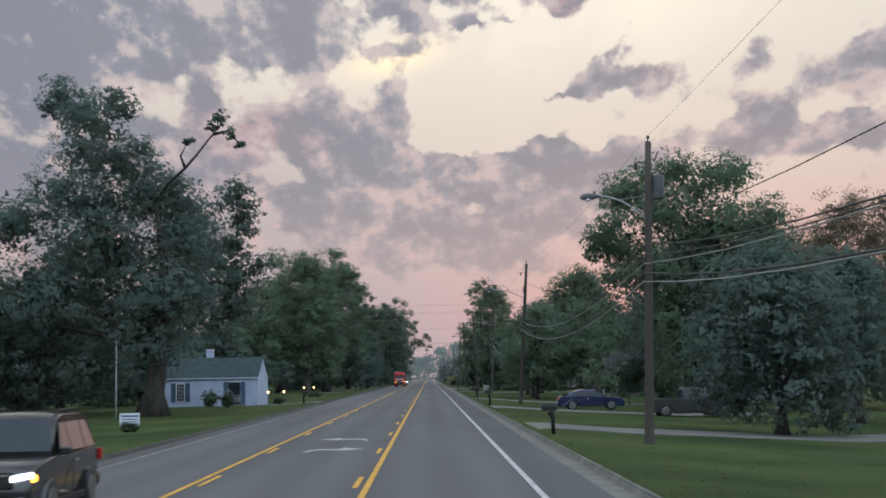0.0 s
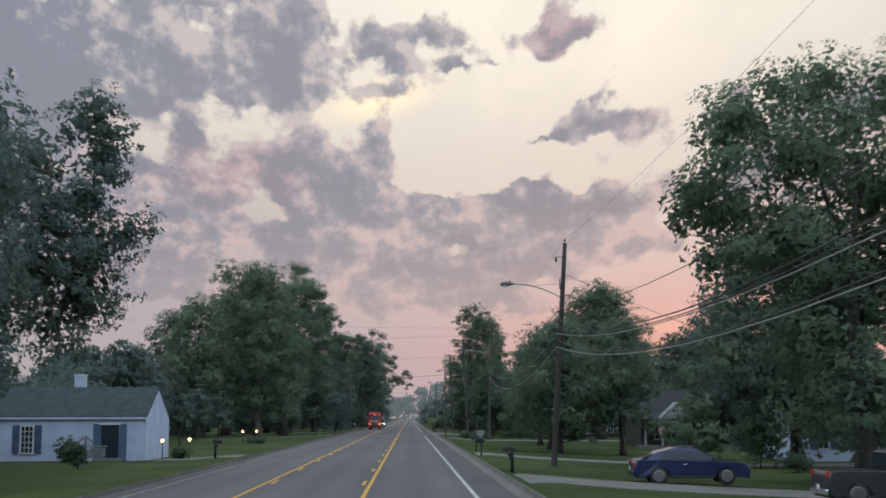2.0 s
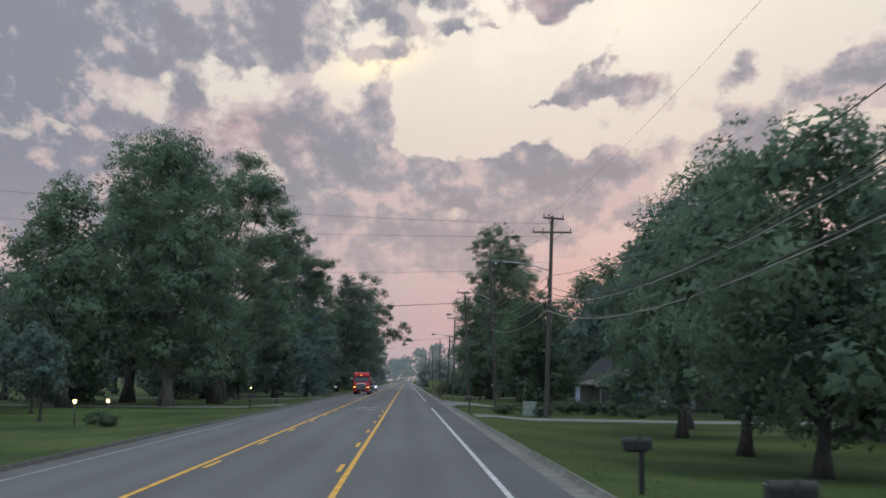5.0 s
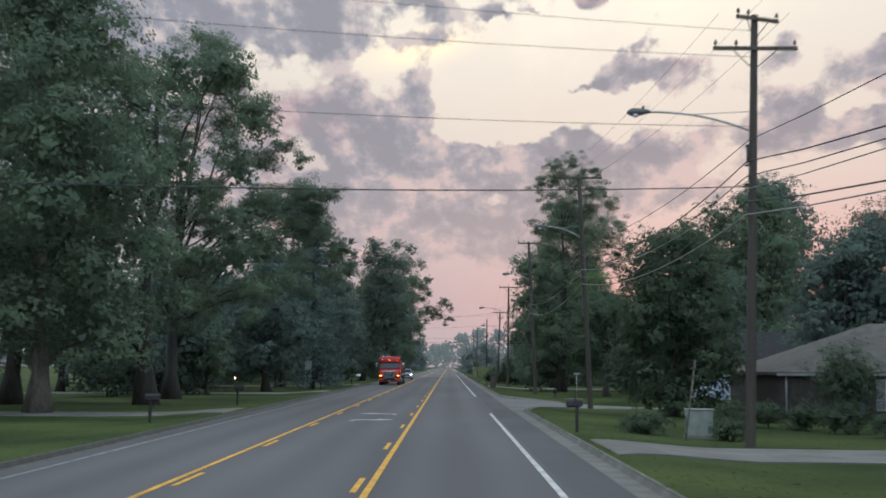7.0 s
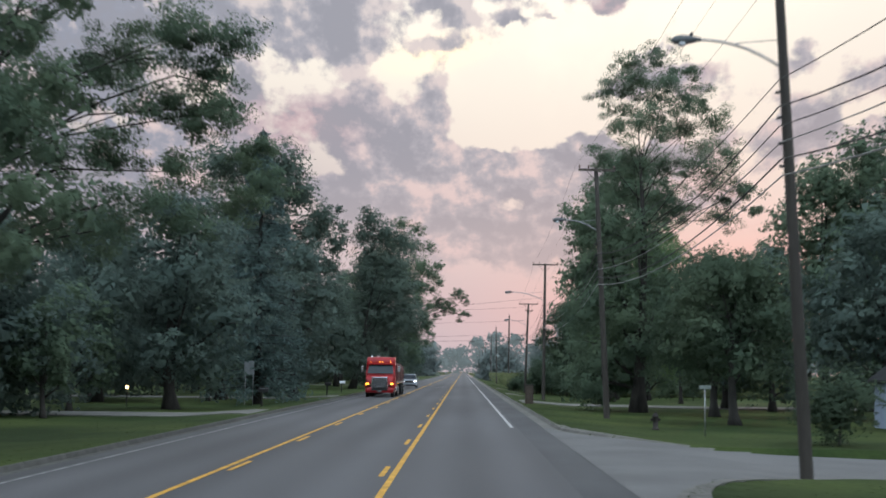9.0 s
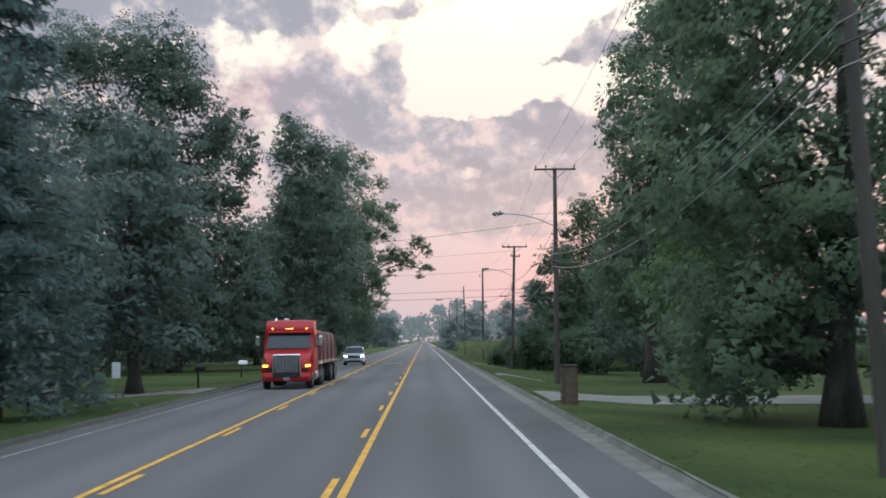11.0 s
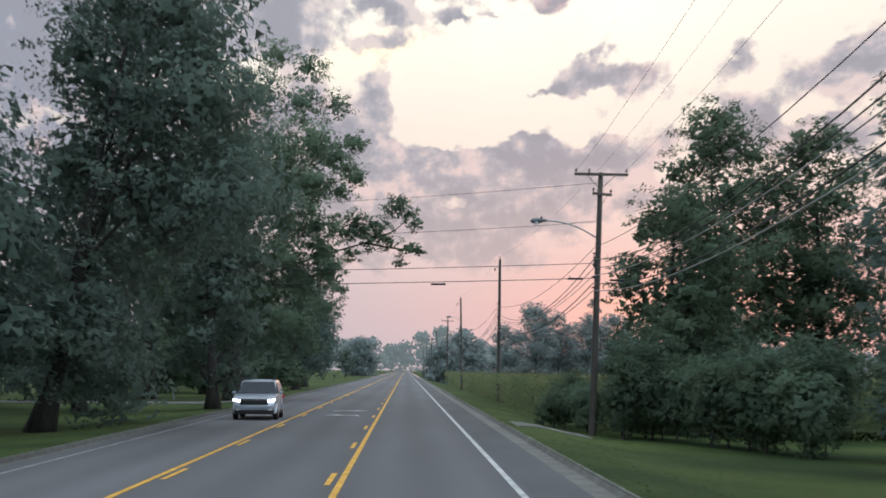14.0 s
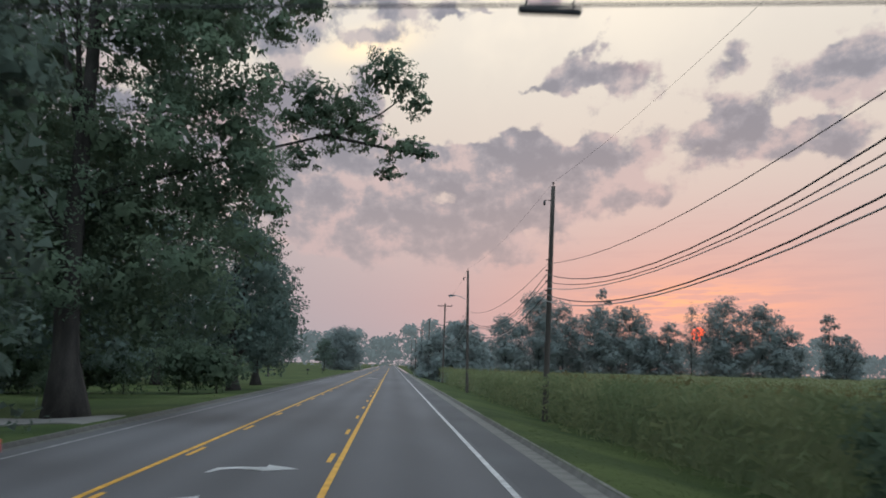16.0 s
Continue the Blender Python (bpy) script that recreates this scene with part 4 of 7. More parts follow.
sign_board(-14.3, 68.5, 0.95, 0.58, 0.22, "small white yard sign with blue print on the lawn", M["sign_white"], 8, [(0, 0.44, 0.8, 0.09, M["sign_blue"]), (0, 0.28, 0.7, 0.05, M["sign_blue"]), (0, 0.16, 0.75, 0.05, M["sign_blue"]), (0, 0.06, 0.9, 0.06, M["sign_blue"])])
sign_board(-13.2, 284.5, 0.62, 0.85, 1.9, "grey back of a road sign on a steel post", M["sign_grey"], 0)
sign_board(-16.5, 318.4, 0.45, 0.85, 0.5, "small white upright sign on the lawn", M["sign_white"], 0)
sign_board(-11.7, 448.9, 0.6, 0.75, 1.9, "grey back of a road sign on a steel post", M["sign_grey"], 0)
sign_board(9.1, 249.8, 0.5, 0.14, 1.75, "small dull green street name sign at the corner", M["cabinet"], 20)


def gabled_sign():
    """A post with a small gable and an arm from which a panel hangs."""
    root = thing("yard_sign", pose(-16.0, 113.5, ground_z(-16.0, 113.5) - 0.02), "white gabled yard sign with hanging panel before the cottage", "sign", "signs along the road")
    part("post", boxed((-0.2, 0, 0.75), (0.11, 0.11, 1.55), None, 0.01), M["shaded_trim"], root)
    for s in (-1, 1):
        part("gable_board", boxed((-0.2 + s * 0.19, -0.07, 1.40), (0.52, 0.03, 0.09), Matrix.Rotation(radians(s * 40), 3, "Y"), 0.006), M["shaded_trim"], root)
    part("arm", boxed((0.25, 0, 1.05), (1.25, 0.08, 0.08), None, 0.008), M["shaded_trim"], root)
    p = part("panel", boxed((0.38, 0, 0.72), (0.82, 0.03, 0.46), None, 0.006), M["sign_grey"], root)
    for k in range(3):
        part("print", boxed((0.38, -0.018, 0.86 - k * 0.13), (0.6 - 0.12 * k, 0.004, 0.05)), M["shutter"], p)
    for dx in (0.1, 0.66):
        part("hook", boxed((dx, 0, 0.98), (0.015, 0.015, 0.09)), M["dark_metal"], p)


gabled_sign()


def flagpole():
    root = thing("flagpole", pose(-20.0, 90.6, ground_z(-20.0, 90.6)), "thin white flagpole on the lawn", "pole")
    part("shaft", tubed([(0, 0, -0.2), (0, 0, 2.4), (0, 0, 4.6)], [0.045, 0.04, 0.03], 8), M["white_trim"], root)
    part("finial", lathed((0, 0, 4.58), [(0.02, 0), (0.09, 0.05), (0.10, 0.25), (0.05, 0.32)], 8), M["steel"], root)


flagpole()


def garden_lamp(x, y, h=1.05):
    root = thing("garden_lamp", pose(x, y, ground_z(x, y) - 0.01), "small lit garden lamp on a dark post", "garden lamp", "lit garden lamps")
    part("post", tubed([(0, 0, -0.1), (0, 0, h)], 0.03, 8), M["dark_metal"], root)
    part("lantern", lathed((0, 0, h), [(0.03, 0), (0.075, 0.03), (0.09, 0.16), (0.03, 0.18)], 10), M["warm_on"], root, "glowing lantern glass")
    part("cap", lathed((0, 0, h + 0.18), [(0.11, 0), (0.03, 0.06), (0.01, 0.09)], 10), M["dark_metal"], root)


for gx, gy in ((-14.2, 123.9), (-13.2, 127.4), (-15.6, 173.9), (-14.6, 176.5), (-19.0, 277.0)):
    garden_lamp(gx, gy)


def utility_cabinet():
    root = thing("utility_cabinet", pose(8.2, 198.5, ground_z(8.2, 198.5), 0, 0, -8) @ Matrix.Diagonal((0.8, 0.8, 0.98, 1)), "grey-green steel utility cabinet beside the pole", "utility cabinet")
    part("plinth", boxed((0, 0, 0.04), (1.25, 0.75, 0.16), None, 0.01), M["concrete"], root)
    b = part("body", boxed((0, 0, 0.50), (1.1, 0.62, 0.86), None, 0.02), M["cabinet"], root)
    part("lid", boxed((0, 0, 0.955), (1.18, 0.7, 0.06), None, 0.02), M["sign_grey"], b)
    for s in (-1, 1):
        part("door", boxed((s * 0.27, -0.318, 0.5), (0.5, 0.016, 0.78), None, 0.005), M["cabinet"], b)
        part("hinge", boxed((s * 0.53, -0.33, 0.5), (0.03, 0.02, 0.5)), M["dark_metal"], b)
    root2 = thing("stake", pose(7.5, 197.2, ground_z(7.5, 197.2)), "leaning pale wooden marker stake beside the cabinet", "stake")
    part("shaft", tubed([(0, 0, -0.2), (0.36, 0, 2.5)], 0.028, 6), M["bark_pale"], root2)


utility_cabinet()


def hydrant():
    root = thing("fire_hydrant", pose(8.0, 255.0, ground_z(8.0, 255.0)), "small dark rusty fire hydrant in the grass", "fire hydrant")
    part("barrel", lathed((0, 0, 0), [(0.16, 0), (0.16, 0.05), (0.11, 0.07), (0.11, 0.5), (0.14, 0.52), (0.14, 0.56), (0.10, 0.62), (0.04, 0.7)], 12), M["bark"], root)
    for s in (-1, 1):
        part("outlet", lathed((s * 0.1, 0, 0.42), [(0.055, 0), (0.055, s * 0.08), (0.04, s * 0.1)], 8, "X"), M["bark"], root)


hydrant()


def brick_pillar():
    """A squat mailbox pillar built of bricks in mortar."""
    x, y = 4.52, 288.9
    root = thing("brick_pillar", pose(x, y, ground_z(x, y) - 0.02) @ Matrix.Diagonal((0.74, 0.74, 0.95, 1)), "squat brown brick mailbox pillar at the driveway", "mailbox pillar")
    part("core", boxed((0, 0, 0.62), (0.63, 0.63, 1.24)), M["mortar"], root)
    bm = bmesh.new()
    box(bm, (0, 0, 0), (0.205, 0.10, 0.060), None, 0.006)
    first = part("brick", bm, M["brick_wall"], root)
    me, used = first.data, False
    for row in range(17):
        z = 0.04 + row * 0.0735
        for side in range(4):
            for k in range(3):
                off = (k - 1) * 0.218 + (0.05 if row % 2 else -0.05)
                a = side * math.pi / 2
                ob = first if not used else new("brick", me)
                used = True
                ob.parent = root
                ob.location = (math.cos(a) * off - math.sin(a) * -0.275, math.sin(a) * off + math.cos(a) * -0.275, z)
                ob.rotation_euler = (0, 0, a)
    part("cap", boxed((0, 0, 1.30), (0.72, 0.72, 0.07), None, 0.015), M["brick_shaded"], root)
    part("mail_door", boxed((-0.34, 0, 0.98), (0.03, 0.24, 0.24), None, 0.008), M["black_plastic"], root)


# ---- trees, shrubs, corn and grass ----
def leaf_mesh(name, pos, nrm, size, mat, rng, aspect=0.62, facing=None):
    """A mesh of small pointed leaves, each one triangle."""
    n = len(pos)
    nrm = nrm / (np.linalg.norm(nrm, axis=1, keepdims=True) + 1e-9)
    u = np.cross(nrm, rng.normal(size=(n, 3)))
    u /= np.linalg.norm(u, axis=1, keepdims=True) + 1e-9
    v = np.cross(nrm, u)
    s = (np.asarray(size) * rng.uniform(0.6, 1.35, n))[:, None]
    co = np.stack([pos - u * s, pos + u * s * 0.7 - v * s * aspect, pos + u * s * 0.7 + v * s * aspect], 1).reshape(-1, 3)
    me = bpy.data.meshes.new(name)
    me.vertices.add(n * 3)
    me.vertices.foreach_set("co", co.astype(np.float32).ravel())
    me.loops.add(n * 3)
    me.loops.foreach_set("vertex_index", np.arange(n * 3, dtype=np.int32))
    me.polygons.add(n)
    me.polygons.foreach_set("loop_start", np.arange(n, dtype=np.int32) * 3)
    me.update(calc_edges=True)
    if facing is not None:      # soft shading: the leaves of one clump share its facing
        own = me.attributes.new("custom_normal", "FLOAT_VECTOR", "POINT")
        f = 0.3 * nrm + facing / (np.linalg.norm(facing, axis=1, keepdims=True) + 1e-9)
        f /= np.linalg.norm(f, axis=1, keepdims=True) + 1e-9
        own.data.foreach_set("vector", np.repeat(f, 3, axis=0).astype(np.float32).ravel())
    me.materials.append(mat)
    return me


def crown_points(blobs, density, rng, gap=0.0, leaf=0.14):
    """Leaf places, tilts, facings and sizes over the given masses (x, y, z, rx, ry, rz): large sprays within, small leaves in uneven clumps outside."""
    P, Q, N, S = [], [], [], []
    up = np.array([0, 0, 0.5])
    for bx, by, bz, rx, ry, rz, *own in blobs:
        r = (rx * ry * rz) ** (1 / 3)
        hole = own[0] if own else gap
        axes, centre = np.array([rx, ry, rz]), np.array([bx, by, bz])
        if hole < 0.2:
            size = min(0.26, 1.5 * leaf + 0.02 * r)
            m = int(12 + 3.6 * (r / size) ** 2 * (1 if hole < 0 else 0.6))
            d = rng.normal(size=(m, 3))
            d /= np.linalg.norm(d, axis=1, keepdims=True)
            P.append(d * rng.uniform(0.1, 0.95 if hole < 0 else 0.80, (m, 1)) * axes + centre)
            Q.append(d + rng.normal(size=d.shape) * 0.6 + up)
            N.append(d + up)
            S.append(np.full(m, size))
        if hole < 0:            # a hidden mass at the back of the crown
            continue
        airy = hole >= 0.2
        clumps = max(7, int((14 if airy else 10) * r ** 1.55))
        d = rng.normal(size=(clumps, 3))
        d /= np.linalg.norm(d, axis=1, keepdims=True)
        d = d[rng.uniform(size=clumps) > hole]
        c = d * rng.uniform(0.2 if airy else 0.62, 1.10, (len(d), 1)) * axes
        fine = 2.3 if airy else 1.0
        per = max(12, int(density * 17 * fine * max(r, 0.7) ** 0.55 * (0.14 / leaf) ** 1.2))
        cr = rng.uniform(0.18, 0.36, (len(c), 1, 1)) * min(r, 3.2) ** 0.7 * (1.6 if airy else 1.3)
        g = rng.normal(size=(len(c), per, 3))
        g = g / (np.linalg.norm(g, axis=2, keepdims=True) + 1e-9) * rng.uniform(0.1, 1, (len(c), per, 1)) ** 0.6
        g[:, :, 2] *= 0.62
        P.append((c[:, None, :] + g * cr).reshape(-1, 3) + centre)
        Q.append((d[:, None, :] * 1.0 + rng.normal(size=g.shape) * 0.5 + up).reshape(-1, 3))
        N.append((d[:, None, :] + 0.5 * g + up).reshape(-1, 3))
        S.append(np.full(len(c) * per, 0.8 * leaf / fine ** 0.4))
    return np.concatenate(P), np.concatenate(Q), np.concatenate(N), np.concatenate(S)


def round_crown(rng, h, base, r, n, taper=0.55, squash=0.75):
    """Masses for a broad crown between base and h with radius r."""
    out = []
    for i in range(n):
        f = (i + rng.uniform(0.1, 0.9)) / n
        z = base + (h - base) * (0.08 + 0.84 * f)
        prof = math.sin(math.pi * min(1, 0.18 + 0.82 * f)) ** taper
        a = i * 2.4 + rng.uniform(-0.5, 0.5)
        br = r * rng.uniform(0.30, 0.46)
        rr = max(0.0, r * prof - br * 0.8) * rng.uniform(0.7, 1.0)
        out.append((rr * math.cos(a), rr * math.sin(a), min(z, h - br * squash), br, br, br * squash))
    out.append((0, 0, base + (h - base) * 0.45, r * 0.5, r * 0.5, (h - base) * 0.34))
    out.append((0, r * 0.25, base + (h - base) * 0.44, r * 0.86, r * 0.6, (h - base) * 0.44, -1))
    return out


def tree(x, y, label, h=12.0, base=2.5, r=4.0, trunk=0.3, leaf=0.13, density=1.0, mat="leaf", seed=1, blobs=None, n=14, gap=0.0, bark="bark", limbs=8, extra=(), name="tree", lean=(0, 0), taper=0.55, category="tree", group="roadside trees", lobes=(), thin=(), flat=0.85, deep=1.2, bare=(), swell=1.22):
    """A tree; lobes and thin are crown masses (across, height, radius), the thin ones airy, spread in depth by chance; bare are naked limbs."""
    rng = np.random.default_rng(seed)
    z0 = ground_z(x, y) - 0.05
    if lobes:
        blobs = [(a, rng.uniform(-deep, deep), c, q * swell, q * swell * 1.3, q * swell * flat) for a, c, q in lobes]
        if gap < 0.2:
            blobs += [(a + rng.uniform(-0.5, 0.5), rng.uniform(2.0, 5.0), c + rng.uniform(-0.7, 0.4), q * 1.4, q * 1.6, q * 1.25, -1) for a, c, q in lobes if q > 0.95]
    extra = list(extra) + [(a, rng.uniform(-deep, deep), c, q * swell, q * swell * 1.2, q * swell * flat, 0.22) for a, c, q in thin]
    root = thing(name, pose(x, y, z0), label, category, group)
    masses = list(blobs) if blobs else round_crown(rng, h, base, r, n, taper)
    masses += list(extra)
    bm = bmesh.new()
    if trunk > 0:
        top = h * 0.72
        pts, rad = [], []
        for i in range(9):
            f = i / 8
            pts.append((lean[0] * f + 0.12 * trunk * 4 * math.sin(f * 5 + seed), lean[1] * f + 0.1 * trunk * 4 * math.cos(f * 4 + seed) - 0.1 * trunk * 4, -0.15 + top * f))
            rad.append(trunk * (1 - 0.82 * f) * (1 + 0.75 * max(0, 1 - f * 9)))
        tube(bm, pts, rad, 10)
        order = sorted((b for b in masses if len(b) < 7 or b[6] >= 0), key=lambda b: -b[3])
        for k, b in enumerate(order[:limbs]):
            minor = k >= 10
            start = min(max(b[2] * (rng.uniform(0.68, 0.88) if minor else rng.uniform(0.35, 0.65)), base * 0.7), top * 0.95)
            f = max(0, min(1, start / top))
            s = Vector((lean[0] * f, lean[1] * f, start))
            e = Vector(b[:3])
            mid = s.lerp(e, 0.5) + Vector((rng.uniform(-0.3, 0.3), rng.uniform(-0.3, 0.3), 0.12 * (e - s).length * rng.uniform(-0.3, 1)))
            r0 = trunk * (1 - 0.75 * f) * (0.24 if minor else 0.5)
            tube(bm, [s, s.lerp(mid, 0.6), mid, mid.lerp(e, 0.6), e], [r0, r0 * 0.8, r0 * 0.6, r0 * 0.38, r0 * 0.15], 6)
            for _ in range(4):
                q = mid.lerp(e, rng.uniform(0, 1))
                d = Vector(rng.normal(size=3)).normalized() * b[3] * rng.uniform(0.6, 1.0)
                d.z = abs(d.z) * 0.6
                tube(bm, [q, q + d * 0.5 + Vector((0, 0, 0.1)), q + d], [r0 * 0.28, r0 * 0.18, r0 * 0.06], 4)
        for line in bare:
            tube(bm, line, [trunk * 0.16 * (1 - 0.7 * k / (len(line) - 1)) for k in range(len(line))], 6)
        part("trunk", bm, M[bark], root)
    P, Q, facing, S = crown_points(masses, density, rng, gap, leaf)
    keep = P[:, 2] > 0.05
    me = leaf_mesh("crown", P[keep], Q[keep], S[keep], M[mat], rng, facing=facing[keep])
    ob = new("crown", me)
    ob.parent = root
    return root


def spruce(x, y, h, r, label, seed=1):
    """A spruce: straight stem and drooping whorls of needled boughs."""
    rng = np.random.default_rng(seed)
    root = thing("spruce", pose(x, y, ground_z(x, y) - 0.05), label, "spruce tree", "roadside trees")
    bm = bmesh.new()
    tube(bm, [(0, 0, -0.1), (0, 0, h * 0.5), (0, 0, h)], [0.28, 0.15, 0.02], 8)
    P, Q = [], []
    z = 1.2
    while z < h - 0.2:
        f = z / h
        reach = r * (1 - f) ** 0.8 * rng.uniform(0.8, 1.1) + 0.15
        for k in range(7):
            a = rng.uniform(0, 6.28)
            tip = np.array([math.cos(a) * reach, math.sin(a) * reach, -0.18 * reach + 0.1 * rng.uniform(-1, 1)])
            tube(bm, [(0, 0, z), (tip[0] * 0.6, tip[1] * 0.6, z + tip[2] * 0.2), (tip[0], tip[1], z + tip[2])], [0.04, 0.025, 0.008], 4)
            m = int(30 * reach + 12)
            t = rng.uniform(0.15, 1.0, (m, 1))
            side = rng.normal(size=(m, 3)) * np.array([0.16, 0.16, 0.10]) * (0.4 + reach * 0.35)
            P.append(np.array([0, 0, z]) + t * tip * np.array([1, 1, 1]) + side)
            Q.append(rng.normal(size=(m, 3)) + np.array([0, 0, 0.8]))
        z += 0.34 + 0.25 * (1 - f)
    part("trunk", bm, M["bark"], root)
    ob = new("crown", leaf_mesh("crown", np.concatenate(P), np.concatenate(Q), 0.20, M["needle"], rng, 0.3))
    ob.parent = root


def shrub(x, y, r, h, label, mat="leaf_thicket", leaf=0.08, seed=1, density=1.0, group="garden shrubs"):
    rng = np.random.default_rng(seed)
    bl = [(rng.uniform(-0.4, 0.4) * r, rng.uniform(-0.4, 0.4) * r, h * (0.35 + 0.3 * rng.uniform()), r * 0.62, r * 0.62, h * 0.36) for _ in range(5)] + [(0, 0, h * 0.5, r * 0.8, r * 0.8, h * 0.48)]
    return tree(x, y, label, h=h, base=0.1, r=r, trunk=0.05, leaf=leaf, density=density, mat=mat, seed=seed, blobs=bl, limbs=4, name="shrub", category="shrub", group=group)


# the big tree before the cottage, with its lopped top and bare side limb
tree(-17.6, 92.4, "tall broad tree with dense dark crown and bare side limb", h=19, base=4.5, r=7.5, trunk=0.75, leaf=0.12, density=1.35, mat="leaf_dark", seed=11, limbs=5, deep=1.6,
     lobes=[(-6.3, 21.1, 1.5), (-3.1, 21.1, 1.1), (-7.3, 20.7, 0.9), (-4.6, 19.6, 1.5), (-4.9, 17.7, 1.6), (-3.1, 17.5, 1.4), (-1.1, 17.5, 1.1), (-6.4, 15.0, 2.0), (-0.9, 15.0, 2.2), (0.7, 14.9, 1.5), (-9.7, 13.0, 2.0), (-4.6, 11.8, 3.1), (1.7, 11.7, 2.0), (-7.3, 7.9, 3.3), (0.3, 8.1, 2.9), (-14.2, 12.3, 2.7), (-13.7, 7.6, 3.5), (-1.0, 5.1, 2.4), (-8.7, 3.0, 2.1), (-4.6, 3.1, 1.9)],
     extra=[(a, 13.6, c, q, q, q * 0.85) for a, c, q in ((3.3, 17.1, 1.2), (2.4, 16.1, 1.4), (4.1, 15.4, 1.4), (3.9, 13.7, 1.2), (3.1, 12.5, 1.4), (1.0, 12.1, 1.7), (-1.1, 13.3, 2.4), (2.7, 10.0, 2.3), (4.9, 11.1, 1.5), (3.2, 8.2, 2.1), (0.7, 9.6, 3.0), (1.5, 6.8, 2.2), (-1.2, 8.2, 2.7))] + [(a, 14.2, c, q, q, q, -1) for a, c, q in ((3.2, 16.4, 1.5), (3.3, 14.6, 1.6), (2.4, 12.6, 1.8), (0.4, 14.5, 2.2), (3.2, 10.6, 2.2), (1.0, 11.6, 2.2), (2.6, 8.2, 2.0), (0.0, 9.0, 2.8), (-1.6, 13.0, 2.6))] + [(-3.0, 2.5, 10.5, 3.4, 3.4, 3.0), (0.5, 3.5, 8.5, 3.2, 3.2, 2.7), (-8.0, 3, 8.0, 3.2, 3.2, 2.8), (1.0, 4.5, 13.0, 2.4, 2.4, 2.0), (-4, 3, 14.5, 2.6, 2.6, 2.2), (4.3, -2.2, 19.3, 0.7, 0.8, 0.6), (5.1, -2.4, 18.2, 0.5, 0.6, 0.4), (5.6, -2.2, 17.5, 0.35, 0.4, 0.3), (2.3, -2.3, 17.8, 0.4, 0.5, 0.3), (3.8, -2.1, 18.8, 0.4, 0.5, 0.4)],
     bare=[[(-0.6, -0.5, 13.6), (0.9, -1.8, 15.1), (2.1, -2.4, 16.0), (2.8, -2.4, 16.8), (3.5, -2.4, 17.7), (4.2, -2.3, 18.6), (4.7, -2.2, 19.3)], [(2.1, -2.4, 16.0), (1.8, -2.4, 16.8), (2.3, -2.3, 17.8)], [(3.9, -2.3, 18.2), (4.9, -2.4, 18.4), (5.6, -2.2, 17.5)]])
# woods behind the cottage
for i, (x, y, h, r) in enumerate(((-28, 107.2, 13, 5.5), (-34, 97.4, 13, 5.5), (-30, 135.9, 12, 5.5), (-40, 123.5, 14, 6), (-25, 165.8, 9.5, 4.5), (-32, 179.7, 10, 5), (-45, 165.8, 13, 6.5), (-40, 201.8, 11, 5.5), (-52, 131.8, 14, 6.5))):
    tree(x, y, "dark leafy tree in the woods behind the lawn", h=h, base=1.0, r=r, trunk=0.3, leaf=0.3, density=0.8, mat="leaf_dark", seed=40 + i, n=11, group="background trees")
for i, (x, y, h, r) in enumerate(((-20.5, 168.1, 4.6, 1.7), (-18.7, 179.7, 5.0, 1.9), (-23, 193.7, 6.0, 2.6))):
    tree(x, y, "small young tree on the lawn", h=h, base=1.4, r=r, trunk=0.10, leaf=0.12, mat="leaf_dark", seed=60 + i, n=8, group="young trees")
# the tall group on the left-hand side
tree(-17.3, 233.7, "tall open-crowned tree with bare inner limbs", h=26, base=3.5, r=8.2, trunk=0.5, leaf=0.10, density=1.7, gap=0.10, seed=3, limbs=12, bark="bark_dark", deep=2.0, flat=0.6,
     lobes=[(4.8, 14.9, 1.3), (1.1, 14.8, 1.2), (2.5, 12.8, 1.2), (6.8, 12.2, 0.9), (5.7, 10.8, 1.0), (3.8, 10.8, 1.0), (4.7, 8.9, 1.2), (2.7, 8.4, 1.2), (5.8, 6.8, 1.0), (2.2, 6.4, 1.2), (6.2, 5.2, 0.8), (2.1, 4.6, 0.8), (4.1, 3.3, 0.3), (5.8, 17.5, 1.3), (3.7, 20.2, 1.7), (1.1, 20.6, 1.4), (-1.5, 16.2, 1.7), (-2.1, 19.7, 1.7), (-0.9, 13.0, 1.7), (-0.1, 9.4, 1.5)],
     extra=[(0.5, 0.5, 19.0, 2.2, 2.4, 1.4), (4.0, 1, 19.6, 1.6, 2.0, 1.0)] + [(a, -4.6, c, q, q, q * 0.8) for a, c, q in ((-7.3, 21.7, 2.8), (-3.0, 19.6, 2.5), (-6.6, 16.1, 3.1), (-1.9, 14.7, 2.6), (1.5, 13.3, 1.7), (-6.0, 10.7, 3.1), (-2.1, 10.0, 2.8), (1.5, 9.1, 2.0), (-4.9, 6.2, 2.8), (-1.1, 5.6, 2.2), (2.1, 5.6, 1.7), (2.2, 16.7, 1.4), (0.4, 18.5, 1.4))])
